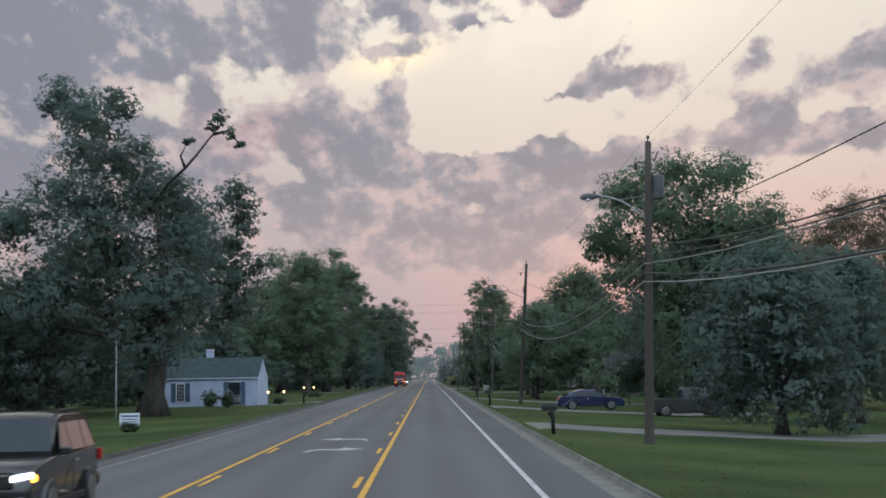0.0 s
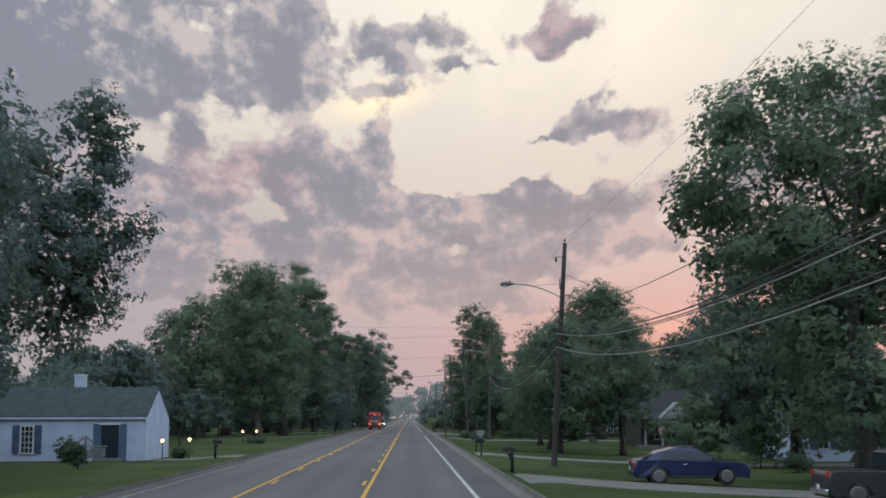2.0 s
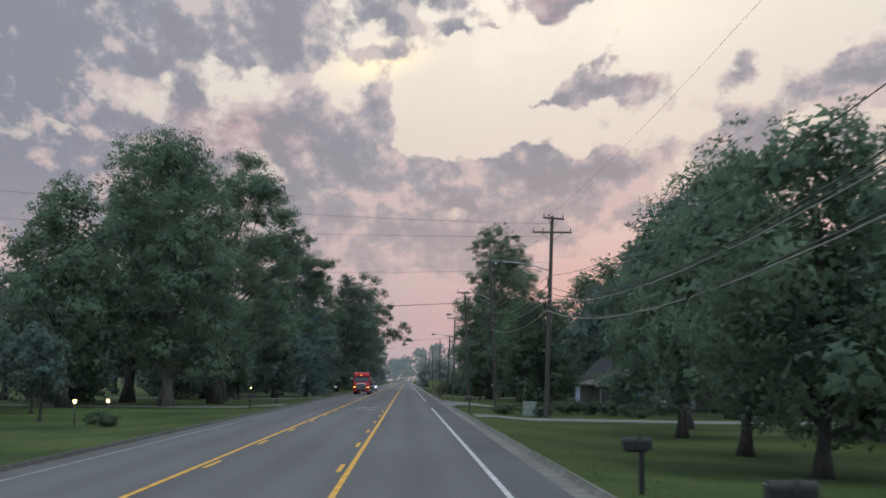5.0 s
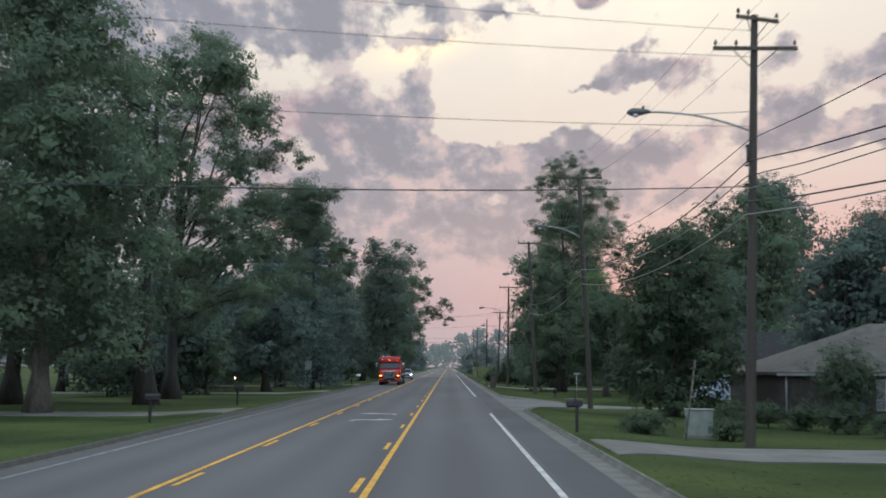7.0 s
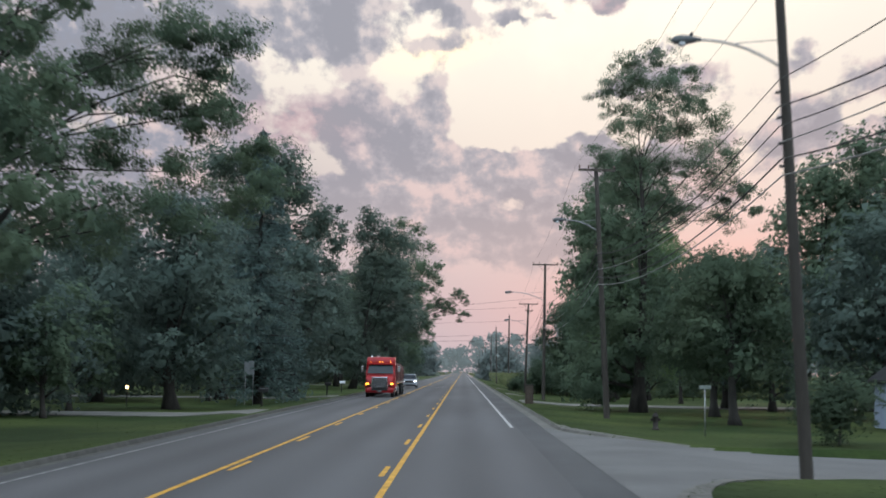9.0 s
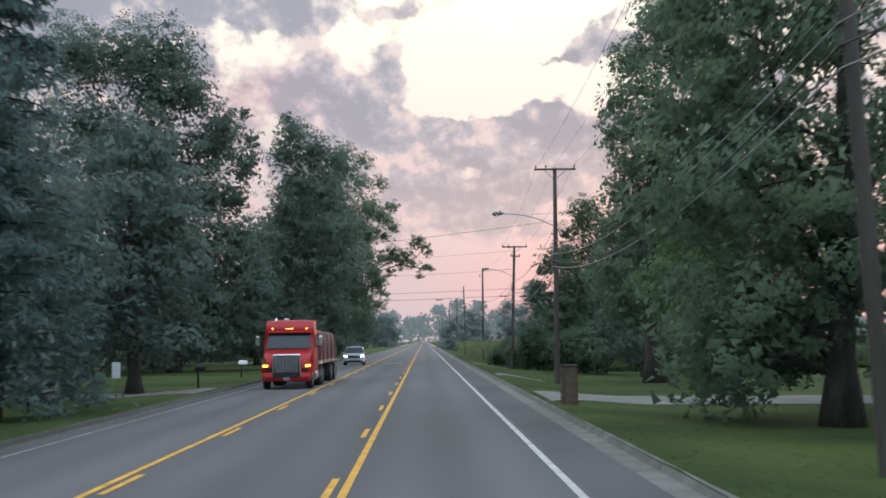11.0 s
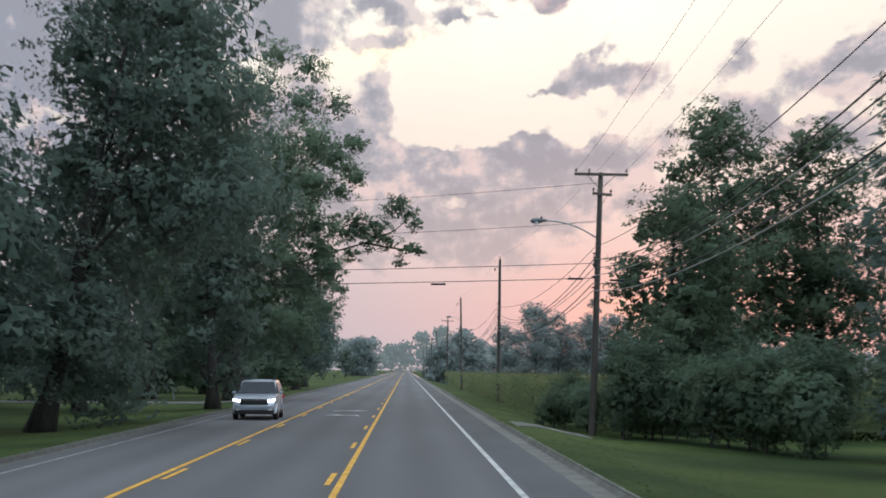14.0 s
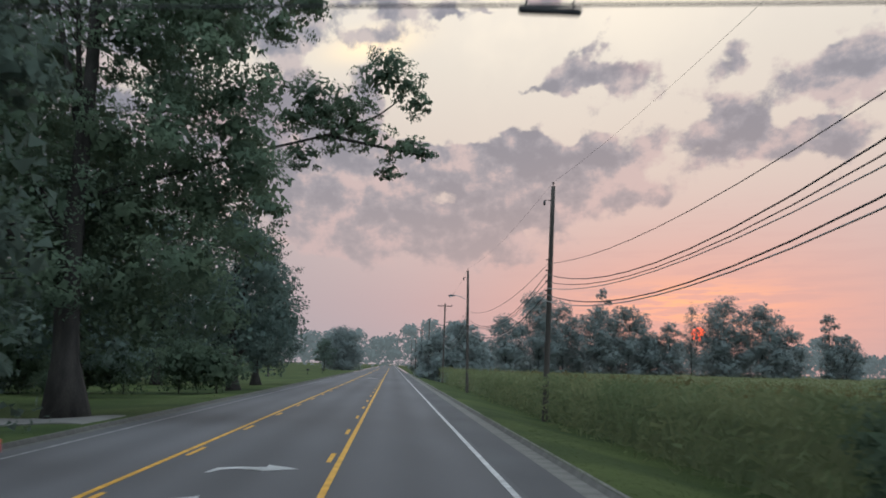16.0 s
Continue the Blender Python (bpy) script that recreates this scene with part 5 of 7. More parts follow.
tree(-18.4, 247.0, "tall open-crowned tree with a wide limb towards the road", h=23, base=4, r=6.6, trunk=0.45, leaf=0.115, density=2.3, gap=0.2, seed=4, limbs=26, bark="bark_dark", deep=1.8, flat=0.62, swell=1.3,
     lobes=[(4.4, 20.6, 1.4), (5.7, 19.0, 1.0), (3.0, 19.3, 1.6), (7.1, 16.9, 1.2), (8.4, 16.3, 0.7), (5.7, 16.1, 1.1), (3.3, 16.4, 1.4), (8.6, 14.0, 1.4), (6.5, 13.8, 1.5), (9.5, 12.8, 1.0), (4.5, 13.0, 1.5), (7.6, 11.8, 1.2),
            (9.1, 11.3, 1.1), (5.4, 10.3, 1.2), (8.0, 9.5, 1.2), (4.0, 9.7, 1.5), (1.7, 14.5, 1.4), (2.3, 11.7, 1.4), (3.3, 22.3, 1.6), (1.3, 20.9, 1.9), (1.8, 24.4, 1.9), (-0.6, 18.3, 1.9), (0.2, 12.6, 1.9), (1.2, 9.1, 1.6),
            (10.3, 13.9, 1.0), (9.8, 11.6, 1.1), (11.3, 9.0, 0.9), (10.2, 8.4, 1.0), (8.6, 7.6, 1.1), (6.8, 8.2, 1.2), (5.8, 7.2, 1.2), (11.0, 10.2, 0.8), (3.6, 7.4, 1.3), (1.8, 6.6, 1.4)],
     bare=[[(0, 0, 8.0), (2.5, 1.2, 10.5), (5.0, 2.4, 12.3), (7.5, 3.0, 13.4), (9.2, 3.2, 13.0)], [(0, 0, 11), (2.5, 1.0, 14.5), (5.0, 2.0, 17.0), (6.8, 2.4, 17.4)]])
tree(-22.5, 262.0, "broad dense leafy tree behind the lawn", h=10.5, base=0.6, r=6.0, trunk=0.4, leaf=0.17, seed=490, n=22, mat="leaf_dark", taper=0.35)
tree(-25.0, 233.7, "tall dense leafy tree behind the lawn", h=21.0, base=2.0, r=6.8, trunk=0.5, leaf=0.19, seed=5, n=17)
tree(-33.0, 235.9, "broad leafy tree behind the lawn", h=18.0, base=1.5, r=6.5, trunk=0.4, leaf=0.19, seed=6, n=16, mat="leaf_hazed")
tree(-39.0, 242.2, "leafy green tree beside the lawn", h=13.0, base=1.2, r=5.0, trunk=0.3, leaf=0.20, seed=7, n=12, mat="leaf_hazed")
tree(-26.0, 212.7, "tall dense leafy tree behind the lawn", h=18.0, base=1.5, r=6.0, trunk=0.4, leaf=0.17, seed=8, n=18)
tree(-19.3, 219.0, "tall dense leafy tree beside the drive", h=23.0, base=1.8, r=7.4, trunk=0.45, leaf=0.125, density=1.2, seed=38, n=32, taper=0.35, bark="bark_pale")
for i, (x, y, h, r) in enumerate(((-20.4, 270.3, 7.2, 3.4), (-18.4, 259.5, 5.5, 2.2), (-17.5, 294.0, 7.5, 3.4), (-20.5, 311.6, 8.0, 3.8))):
    tree(x, y, "small round-headed tree on the lawn", h=h, base=1.3, r=r, trunk=0.14, leaf=0.12, mat="leaf", seed=70 + i, n=12, group="young trees")
tree(-15.8, 273.9, "leafy green tree beside the lawn", h=12.5, base=1.2, r=5.4, trunk=0.35, leaf=0.16, seed=9, n=18, mat="leaf_dark")
spruce(-13.0, 286.6, 18.0, 3.8, "tall dark spruce beside the road", 10)
tree(-17.5, 299.3, "dense dark tree beside the road", h=13.5, base=1.0, r=5.5, trunk=0.35, leaf=0.16, seed=12, n=16, mat="leaf_dark")
tree(-24.0, 288.7, "dense dark tree beside the road", h=13.4, base=1.0, r=6.0, trunk=0.35, leaf=0.19, seed=13, n=16, mat="leaf_dark")
tree(-13.4, 307.8, "dense dark tree beside the road", h=13.5, base=0.9, r=4.6, trunk=0.3, leaf=0.16, seed=14, n=15, mat="leaf_dark")
for i, (x, y, h, r) in enumerate(((-33, 271.7, 14, 6), (-31, 314.2, 15, 6.5), (-40, 297.2, 15, 7), (-28, 342.6, 16, 6.5), (-36, 362.7, 16, 7), (-29, 387.7, 16, 6.5), (-38, 416.1, 16, 7), (-30, 430.9, 14, 6))):
    tree(x, y, "dark leafy tree in the deep woods", h=h, base=0.8, r=r, trunk=0.3, leaf=0.36, density=0.7, mat="leaf_dark", seed=80 + i, n=10, group="background trees")
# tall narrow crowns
tree(-19.8, 353.8, "tall narrow leafy tree, its crown almost to the ground", h=28, base=0.5, r=5, trunk=0.4, leaf=0.14, density=1.2, mat="leaf_hazed", seed=100, limbs=4, flat=1.0,
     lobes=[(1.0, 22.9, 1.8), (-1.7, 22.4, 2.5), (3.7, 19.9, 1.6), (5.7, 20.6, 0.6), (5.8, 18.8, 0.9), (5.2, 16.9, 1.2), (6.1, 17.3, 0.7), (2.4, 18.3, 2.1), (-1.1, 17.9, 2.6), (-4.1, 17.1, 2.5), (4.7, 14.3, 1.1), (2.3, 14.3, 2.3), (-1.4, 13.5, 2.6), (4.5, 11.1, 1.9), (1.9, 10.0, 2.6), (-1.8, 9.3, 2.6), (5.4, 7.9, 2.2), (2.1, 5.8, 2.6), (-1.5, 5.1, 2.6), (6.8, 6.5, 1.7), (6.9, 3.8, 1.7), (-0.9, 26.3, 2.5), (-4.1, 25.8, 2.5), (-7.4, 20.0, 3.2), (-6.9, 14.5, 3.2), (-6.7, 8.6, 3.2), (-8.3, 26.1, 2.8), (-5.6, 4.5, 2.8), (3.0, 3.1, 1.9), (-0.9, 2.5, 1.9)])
tree(-13.0, 360.5, "tall narrow leafy tree, its crown almost to the ground", h=20, base=0.5, r=4, trunk=0.35, leaf=0.11, density=1.2, mat="leaf_hazed", seed=101, limbs=4, flat=1.0, lean=(3.0, 0),
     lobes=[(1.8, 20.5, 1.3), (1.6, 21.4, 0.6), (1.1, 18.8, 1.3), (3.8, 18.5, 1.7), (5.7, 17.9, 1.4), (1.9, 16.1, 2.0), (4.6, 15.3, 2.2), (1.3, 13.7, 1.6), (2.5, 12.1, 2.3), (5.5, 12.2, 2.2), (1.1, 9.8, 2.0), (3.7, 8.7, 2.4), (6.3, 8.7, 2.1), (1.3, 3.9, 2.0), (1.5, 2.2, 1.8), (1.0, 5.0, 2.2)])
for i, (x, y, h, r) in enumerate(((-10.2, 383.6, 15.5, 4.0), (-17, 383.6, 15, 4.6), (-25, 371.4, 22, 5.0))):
    tree(x, y, "leafy tree in the row beside the road", h=h, base=0.6, r=r, trunk=0.3, leaf=0.16, mat="leaf_hazed", seed=102 + i, n=18, taper=0.35)
# the tree whose limb reaches over the road
tree(-11.6, 406.0, "tall tree with a long leafy limb reaching over the road", h=26.0, base=2.5, r=7.4, trunk=0.55, leaf=0.105, density=1.4, seed=16, limbs=6, deep=2.2, swell=1.35,
     lobes=[(8.1, 15.7, 0.8), (6.9, 14.7, 0.9), (5.3, 15.0, 1.2), (3.4, 15.2, 1.5), (1.6, 14.3, 1.7), (4.8, 13.2, 1.2), (2.8, 12.4, 1.5), (-1.8, 13.7, 1.9), (-1.9, 11.0, 1.9), (0.6, 10.3, 1.7), (3.0, 10.2, 1.5), (5.4, 10.9, 1.2), (6.6, 12.1, 0.8), (6.0, 9.2, 1.2), (4.0, 8.1, 1.5), (1.7, 7.8, 1.7), (-0.7, 7.9, 1.9), (6.9, 7.7, 0.7), (6.2, 6.5, 0.9), (4.0, 5.8, 1.4), (1.5, 5.3, 1.6), (-0.9, 5.2, 1.8), (-4.4, 12.0, 2.2), (-3.8, 8.2, 2.2), (2.3, 17.7, 1.8), (4.9, 18.1, 1.6), (-0.9, 18.0, 2.0), (6.7, 17.0, 1.0), (7.7, 18.1, 0.8), (-3.4, 16.8, 2.0)],
     extra=[(2.0, 3.0, 25.0, 1.6, 1.8, 1.4), (4.4, 2.8, 24.0, 1.6, 1.8, 1.4), (3.8, 1.6, 21.2, 2.0, 2.3, 1.7), (6.4, 2.6, 21.2, 1.4, 1.6, 1.2), (8.0, 1.5, 18.3, 1.0, 1.1, 0.8), (0.5, 0.5, 21.5, 2.8, 2.8, 2.4), (-2.5, 0.5, 19.5, 2.8, 2.8, 2.4), (-5, 1, 16, 2.6, 2.6, 2.4), (-5.5, 1, 9.5, 2.8, 2.8, 2.6), (-4.5, 0, 5.0, 2.4, 2.4, 1.9), (-3.6, -1, 3.3, 2.2, 2.2, 1.3), (-0.6, 1.5, 3.5, 2.2, 2.2, 1.3), (2.4, 1.5, 3.7, 1.9, 1.9, 1.2), (4.8, 2.5, 4.0, 1.6, 1.6, 1.1)] + [(a, 5.6, c, q * 1.45, q * 1.4, q * 1.1) for a, c, q in [(7.9, 13.2, 0.9), (9.3, 13.0, 0.9), (10.7, 14.1, 0.9), (11.7, 13.7, 0.8), (12.2, 12.9, 0.5), (11.0, 14.7, 0.6), (8.9, 11.7, 0.8), (10.3, 11.6, 0.7), (11.8, 11.1, 0.7), (12.4, 11.0, 0.5), (11.1, 10.1, 0.4), (7.5, 10.7, 0.6), (7.2, 12.2, 0.9), (8.3, 12.4, 0.8), (9.6, 12.2, 0.7)]],
     bare=[[(0, 0.0, 8.0), (3.5, 2.8, 9.6), (6.5, 4.6, 10.8), (8.8, 5.6, 11.6), (10.6, 5.6, 12.4), (11.6, 5.6, 13.2)], [(8.4, 5.4, 11.5), (10.2, 5.6, 11.2), (11.8, 6.0, 11.0), (12.4, 5.6, 10.8)]])
for i, (x, y, h, r) in enumerate(((-19.3, 414.5, 19, 5.5), (-17.9, 433.2, 17, 5.5), (-11.6, 455.7, 13.5, 5.4), (-12.5, 482.7, 13, 5.6), (-20, 473.7, 15, 6))):
    tree(x, y, "dense dark tree with low branches", h=h, base=1.3, r=r, trunk=0.38, leaf=0.16, mat="leaf_dark", seed=120 + i, n=17)
for i in range(7):
    shrub(-11.5 - i * 2.6, 446.0 - i * 2.2 + (i % 2) * 3, 2.6, 3.6 + (i % 3) * 0.7, "dark undergrowth below the roadside trees", "leaf_thicket", 0.14, 470 + i, 0.9, "undergrowth")
shrub(-15.7, 421.6, 1.4, 1.9, "round dark clipped shrub on the lawn", seed=130)
for i, (x, y, h, r) in enumerate(((-21, 529.8, 5.5, 2.4), (-18, 555.1, 4.8, 2.0), (-17, 698.9, 8.5, 3.6), (-30, 635.5, 11, 5))):
    tree(x, y, "small tree on the far lawn", h=h, base=1.4, r=r, trunk=0.14, leaf=0.22, mat="leaf_hazed", seed=140 + i, n=10, group="far trees")

# right-hand side
tree(15.0, 61.5, "dark dense tree with low branches beside the drive", h=8.6, base=0.2, r=4.7, trunk=0.25, leaf=0.12, mat="leaf_dark", seed=20, n=26, taper=0.3)
tree(19.3, 101.7, "tall broad tree behind the parked cars", h=18, base=3.2, r=7.8, trunk=0.5, leaf=0.11, density=1.15, seed=21, limbs=7, deep=1.8,
     extra=[(a, -0.3, c, q, q, q * 0.9) for a, c, q in ((-5.8, 7.8, 1.2), (-6.4, 6.2, 1.0), (-7.3, 4.8, 0.9), (-7.0, 3.6, 1.0), (-5.5, 5.5, 1.3), (-7.8, 2.6, 0.8), (-6.4, 2.3, 1.0), (-4.7, 10.2, 1.0))],
     lobes=[(-0.6, 18.1, 1.5), (-2.9, 17.4, 1.6), (-4.8, 16.2, 1.6), (-5.8, 13.7, 1.4), (-6.8, 13.0, 1.0), (-4.6, 12.3, 1.7), (-1.7, 14.6, 2.4), (1.6, 17.3, 1.7), (3.9, 17.8, 1.5), (2.7, 13.7, 3.0), (4.2, 12.2, 2.4), (-2.1, 10.5, 2.4), (1.3, 9.6, 3.0), (-5.2, 10.1, 1.1), (7.6, 9.9, 2.4), (-1.1, 7.0, 2.4), (6.7, 6.0, 3.0), (-0.4, 4.0, 1.9), (3.3, 3.1, 2.5), (10.8, 3.4, 2.4), (13.1, 7.3, 2.6), (14.2, 3.0, 2.4), (11.5, 9.3, 2.2), (5.5, 14.0, 1.8), (6.6, 11.5, 2.3), (8.6, 10.8, 2.1)])
tree(29.5, 98.0, "rusty-leaved tree with an airy crown beside the house lawns", h=16.0, base=1.0, r=5.8, trunk=0.3, leaf=0.13, density=1.2, seed=22, n=18, gap=0.2, mat="leaf_rust")
tree(23.6, 126.4, "tall dark leafy tree with low branches before the house", h=16.5, base=1.0, r=7.0, trunk=0.4, leaf=0.15, mat="leaf_dark", seed=41, n=26, density=1.2, taper=0.4)
tree(23.0, 75.9, "dark leafy tree beside the drive", h=10.0, base=1.0, r=4.4, trunk=0.3, leaf=0.16, mat="leaf_dark", seed=23, n=14)
tree(42.0, 123.5, "tall rusty-leaved tree beyond the houses", h=19.0, base=2.0, r=7.0, trunk=0.4, leaf=0.26, seed=24, n=16, mat="leaf_rust", gap=0.2)
for i, (x, y, h, r) in enumerate(((11.3, 145.1, 10.4, 4.2), (11.5, 154.6, 9.4, 3.9), (11.8, 167.0, 9.8, 4.0), (16.2, 147.3, 10.6, 4.0))):
    tree(x, y, "round-headed leafy tree on the lawn", h=h, base=1.1, r=r + 0.3, density=1.3, trunk=0.22, leaf=0.12, taper=0.42, seed=150 + i, n=15, mat="leaf", group="lawn trees")
tree(37.0, 207.7, "broad green tree, paled by haze, behind the brick house", h=14.5, base=1.0, r=9.0, trunk=0.4, leaf=0.34, seed=25, n=16, mat="leaf_hazed")
tree(45.0, 184.4, "broad leafy tree behind the brick house", h=13.0, base=1.0, r=8.0, trunk=0.4, leaf=0.34, seed=26, n=16, mat="leaf_hazed")
for i, (x, y, h, r) in enumerate(((25.5, 241.1, 11.5, 4.8), (31.5, 240.1, 14.0, 5.6), (38.5, 233.7, 15.0, 6.0))):
    tree(x, y, "leafy tree beyond the ranch house", h=h, base=0.8, r=r, trunk=0.3, leaf=0.18, density=1.2, seed=440 + i, n=17, mat="leaf_dark", taper=0.4)
tree(14.4, 178.6, "leafy green tree beside the lawn", h=12.5, base=2.4, r=4.5, trunk=0.25, leaf=0.095, seed=27, n=20, taper=0.4, mat="leaf_dark",
     extra=[(-5.2, 0, 5.0, 1.4, 1.4, 1.1), (-4.2, 0.5, 6.4, 1.6, 1.7, 1.3), (-3.4, -0.5, 4.3, 1.5, 1.5, 1.1), (-5.8, 0, 4.1, 0.9, 0.9, 0.7), (-2.0, 0, 4.0, 1.8, 1.8, 1.3), (0.6, 0.5, 3.6, 2.0, 2.0, 1.3), (-4.6, 0.8, 5.4, 1.5, 1.5, 1.2, -1)])
tree(21.9, 199.8, "tall leafy tree with hanging branches", h=18.5, base=3.0, r=6.7, trunk=0.4, leaf=0.13, seed=28, n=30, gap=0.05, taper=0.35)
tree(10.9, 219.3, "broad dense shrub-like tree, leafy to the ground", h=9.4, base=0.0, r=3.7, trunk=0.2, leaf=0.085, density=1.3, seed=29, n=40, mat="leaf_thicket", taper=0.25)
for i, (x, y, h, r) in enumerate(((12.6, 262.2, 8.2, 4.0), (14.1, 274.9, 9.6, 4.4))):
    tree(x, y, "low spreading tree with a dark trunk", h=h, base=1.7, r=r, trunk=0.24, leaf=0.11, seed=160 + i, n=20, bark="bark_dark", mat="leaf_thicket", taper=0.4)
tree(10.7, 280.2, "tall tree, ivy-clad below and airy above", h=21.5, base=2.0, r=5.0, trunk=0.38, leaf=0.10, seed=30, limbs=34, density=2.0, deep=1.3,
     lobes=[(-3.2, 11.7, 1.2), (-2.1, 10.8, 1.5), (-0.4, 10.4, 1.5), (-3.6, 10.2, 0.7), (-3.1, 8.7, 1.2), (-1.4, 8.1, 1.6), (-2.9, 6.6, 1.7), (-0.9, 6.0, 1.7), (1.5, 8.0, 1.5), (-2.1, 3.7, 1.7), (0.4, 4.3, 1.7), (-2.8, 2.0, 1.5), (-0.8, 2.6, 1.5)],
     thin=[(-1.7, 19.6, 1.2), (-0.1, 20.2, 1.2), (1.4, 19.5, 1.3), (2.8, 18.8, 1.2), (-1.2, 17.6, 1.3), (0.6, 17.3, 1.5), (2.7, 16.9, 1.5), (4.5, 17.5, 1.0), (5.3, 15.6, 0.9), (3.8, 15.0, 1.5), (1.7, 14.7, 1.5), (-0.4, 15.1, 1.3), (-2.2, 15.4, 1.0), (-1.7, 13.2, 1.2), (0.3, 12.6, 1.5), (2.4, 12.5, 1.5), (4.8, 13.4, 1.2), (6.3, 13.4, 0.9), (6.6, 12.2, 0.7), (5.0, 11.6, 1.0), (0.9, 21.5, 1.0), (-0.7, 21.2, 0.9), (2.6, 20.5, 0.9), (4.0, 18.8, 0.7)])
tree(36.0, 305.0, "tall dense leafy tree beyond the low roofs", h=24.5, base=1.0, r=8.2, trunk=0.45, leaf=0.19, seed=42, n=28, taper=0.4, mat="leaf_dark")
tree(24.0, 289.8, "tall leafy tree beside the house lawns", h=17.5, base=1.2, r=5.4, trunk=0.3, leaf=0.16, seed=31, n=17, mat="leaf")
tree(30.5, 286.6, "tall leafy tree beyond the roofs", h=21.0, base=1.2, r=6.8, trunk=0.3, density=1.2, leaf=0.18, seed=32, n=16)
tree(27.0, 290.8, "tall leafy tree behind the corner house", h=19.5, base=1.5, r=5.6, trunk=0.3, leaf=0.19, seed=39, n=18)
tree(34.0, 263.3, "tall rusty-leaved tree beyond the houses", h=16.0, base=1.5, r=6.0, trunk=0.3, leaf=0.22, seed=33, n=15, mat="leaf_rust", gap=0.2)
for i, (x, y, h, r) in enumerate(((18.0, 293.0, 10, 4.5), (20.0, 287.7, 11, 4.6))):
    tree(x, y, "dense leafy tree beside the verge", h=h, base=0.6, r=r, trunk=0.22, leaf=0.13, seed=170 + i, n=14, mat="leaf_dark" if i % 2 else "leaf")
tree(13.3, 325.3, "big tree with a stout dark trunk and dense crown", h=21, base=3.4, r=5.4, trunk=0.5, leaf=0.105, density=1.9, seed=34, limbs=5, deep=1.6, swell=1.35,
     lobes=[(-0.6, 17.6, 1.2), (-1.0, 15.7, 1.1), (-1.5, 16.5, 0.6), (1.2, 16.6, 1.7), (-0.5, 13.8, 1.3), (1.8, 14.1, 1.8), (-1.2, 11.9, 1.0), (0.3, 11.2, 1.7), (-1.3, 9.6, 1.1), (-0.1, 8.3, 1.5), (2.2, 11.2, 1.8), (-2.2, 7.1, 1.2), (-1.5, 5.3, 1.3), (0.5, 5.6, 1.5), (2.0, 8.4, 1.4), (-0.2, 19.9, 1.4), (2.2, 20.0, 1.9), (4.6, 18.9, 1.9), (1.0, 21.9, 1.4), (3.5, 22.3, 1.7), (4.4, 15.5, 1.7), (4.4, 12.8, 1.5), (2.3, 5.6, 1.2), (-1.1, 3.9, 0.8), (0.6, 3.6, 0.7), (4.4, 9.4, 1.4)])
tree(18.5, 314.2, "light-green leafy tree with low branches", h=10, base=3.6, r=5.0, trunk=0.16, leaf=0.07, density=1.5, seed=35, limbs=5, mat="leaf_light", deep=1.5,
     lobes=[(-5.7, 8.1, 1.2), (-6.2, 6.2, 1.0), (-6.7, 4.8, 0.8), (-4.5, 9.2, 1.4), (-2.6, 10.9, 1.6), (-0.9, 12.5, 1.6), (-4.3, 6.7, 1.6), (-2.0, 8.1, 1.8), (-5.3, 4.2, 1.2), (-3.2, 5.0, 1.6), (-1.4, 5.6, 1.6), (-6.2, 3.4, 0.7), (-4.3, 11.1, 0.8), (-3.1, 12.7, 1.2), (-1.2, 14.1, 1.0), (0.3, 9.9, 1.7), (0.4, 6.7, 1.7), (0.1, 3.6, 1.5)])
tree(19.0, 338.2, "leafy green tree beside the lawn", h=14.0, base=1.0, r=5.6, trunk=0.3, leaf=0.16, seed=36, n=16)
tree(17.2, 351.0, "dense leafy tree at the edge of the thicket", h=14.5, base=0.8, r=5.0, trunk=0.3, leaf=0.12, seed=37, n=22, mat="leaf_dark", taper=0.4)
for i, (x, y, h, r) in enumerate(((27.5, 243.0, 12.5, 5.2), (34.5, 249.0, 14.5, 6.0), (22.5, 272.0, 12.0, 5.0))):
    tree(x, y, "dense leafy tree beyond the low roofs", h=h, base=0.4, r=r, trunk=0.3, leaf=0.17, seed=450 + i, n=18, mat="leaf_dark", taper=0.35)
# unseen woods along both sides, back past the start, added to block side light
for i, (x, y, h, r) in enumerate(((-34, 72, 13, 6), (-33, 56, 14, 6), (-35, 40, 13, 6), (-33, 24, 14, 6), (-34, 8, 13, 6), (-35, -10, 14, 6), (-33, -30, 13, 6), (36, 68, 13, 6), (38, 50, 14, 6), (36, 32, 13, 6), (37, 14, 14, 6), (36, -6, 13, 6), (38, -28, 14, 6))):
    tree(x, y, "dark leafy tree in the woods behind the lawn", h=h, base=0.4, r=r, trunk=0.3, leaf=0.36, density=0.8, mat="leaf_dark", seed=460 + i, n=10, group="background trees")
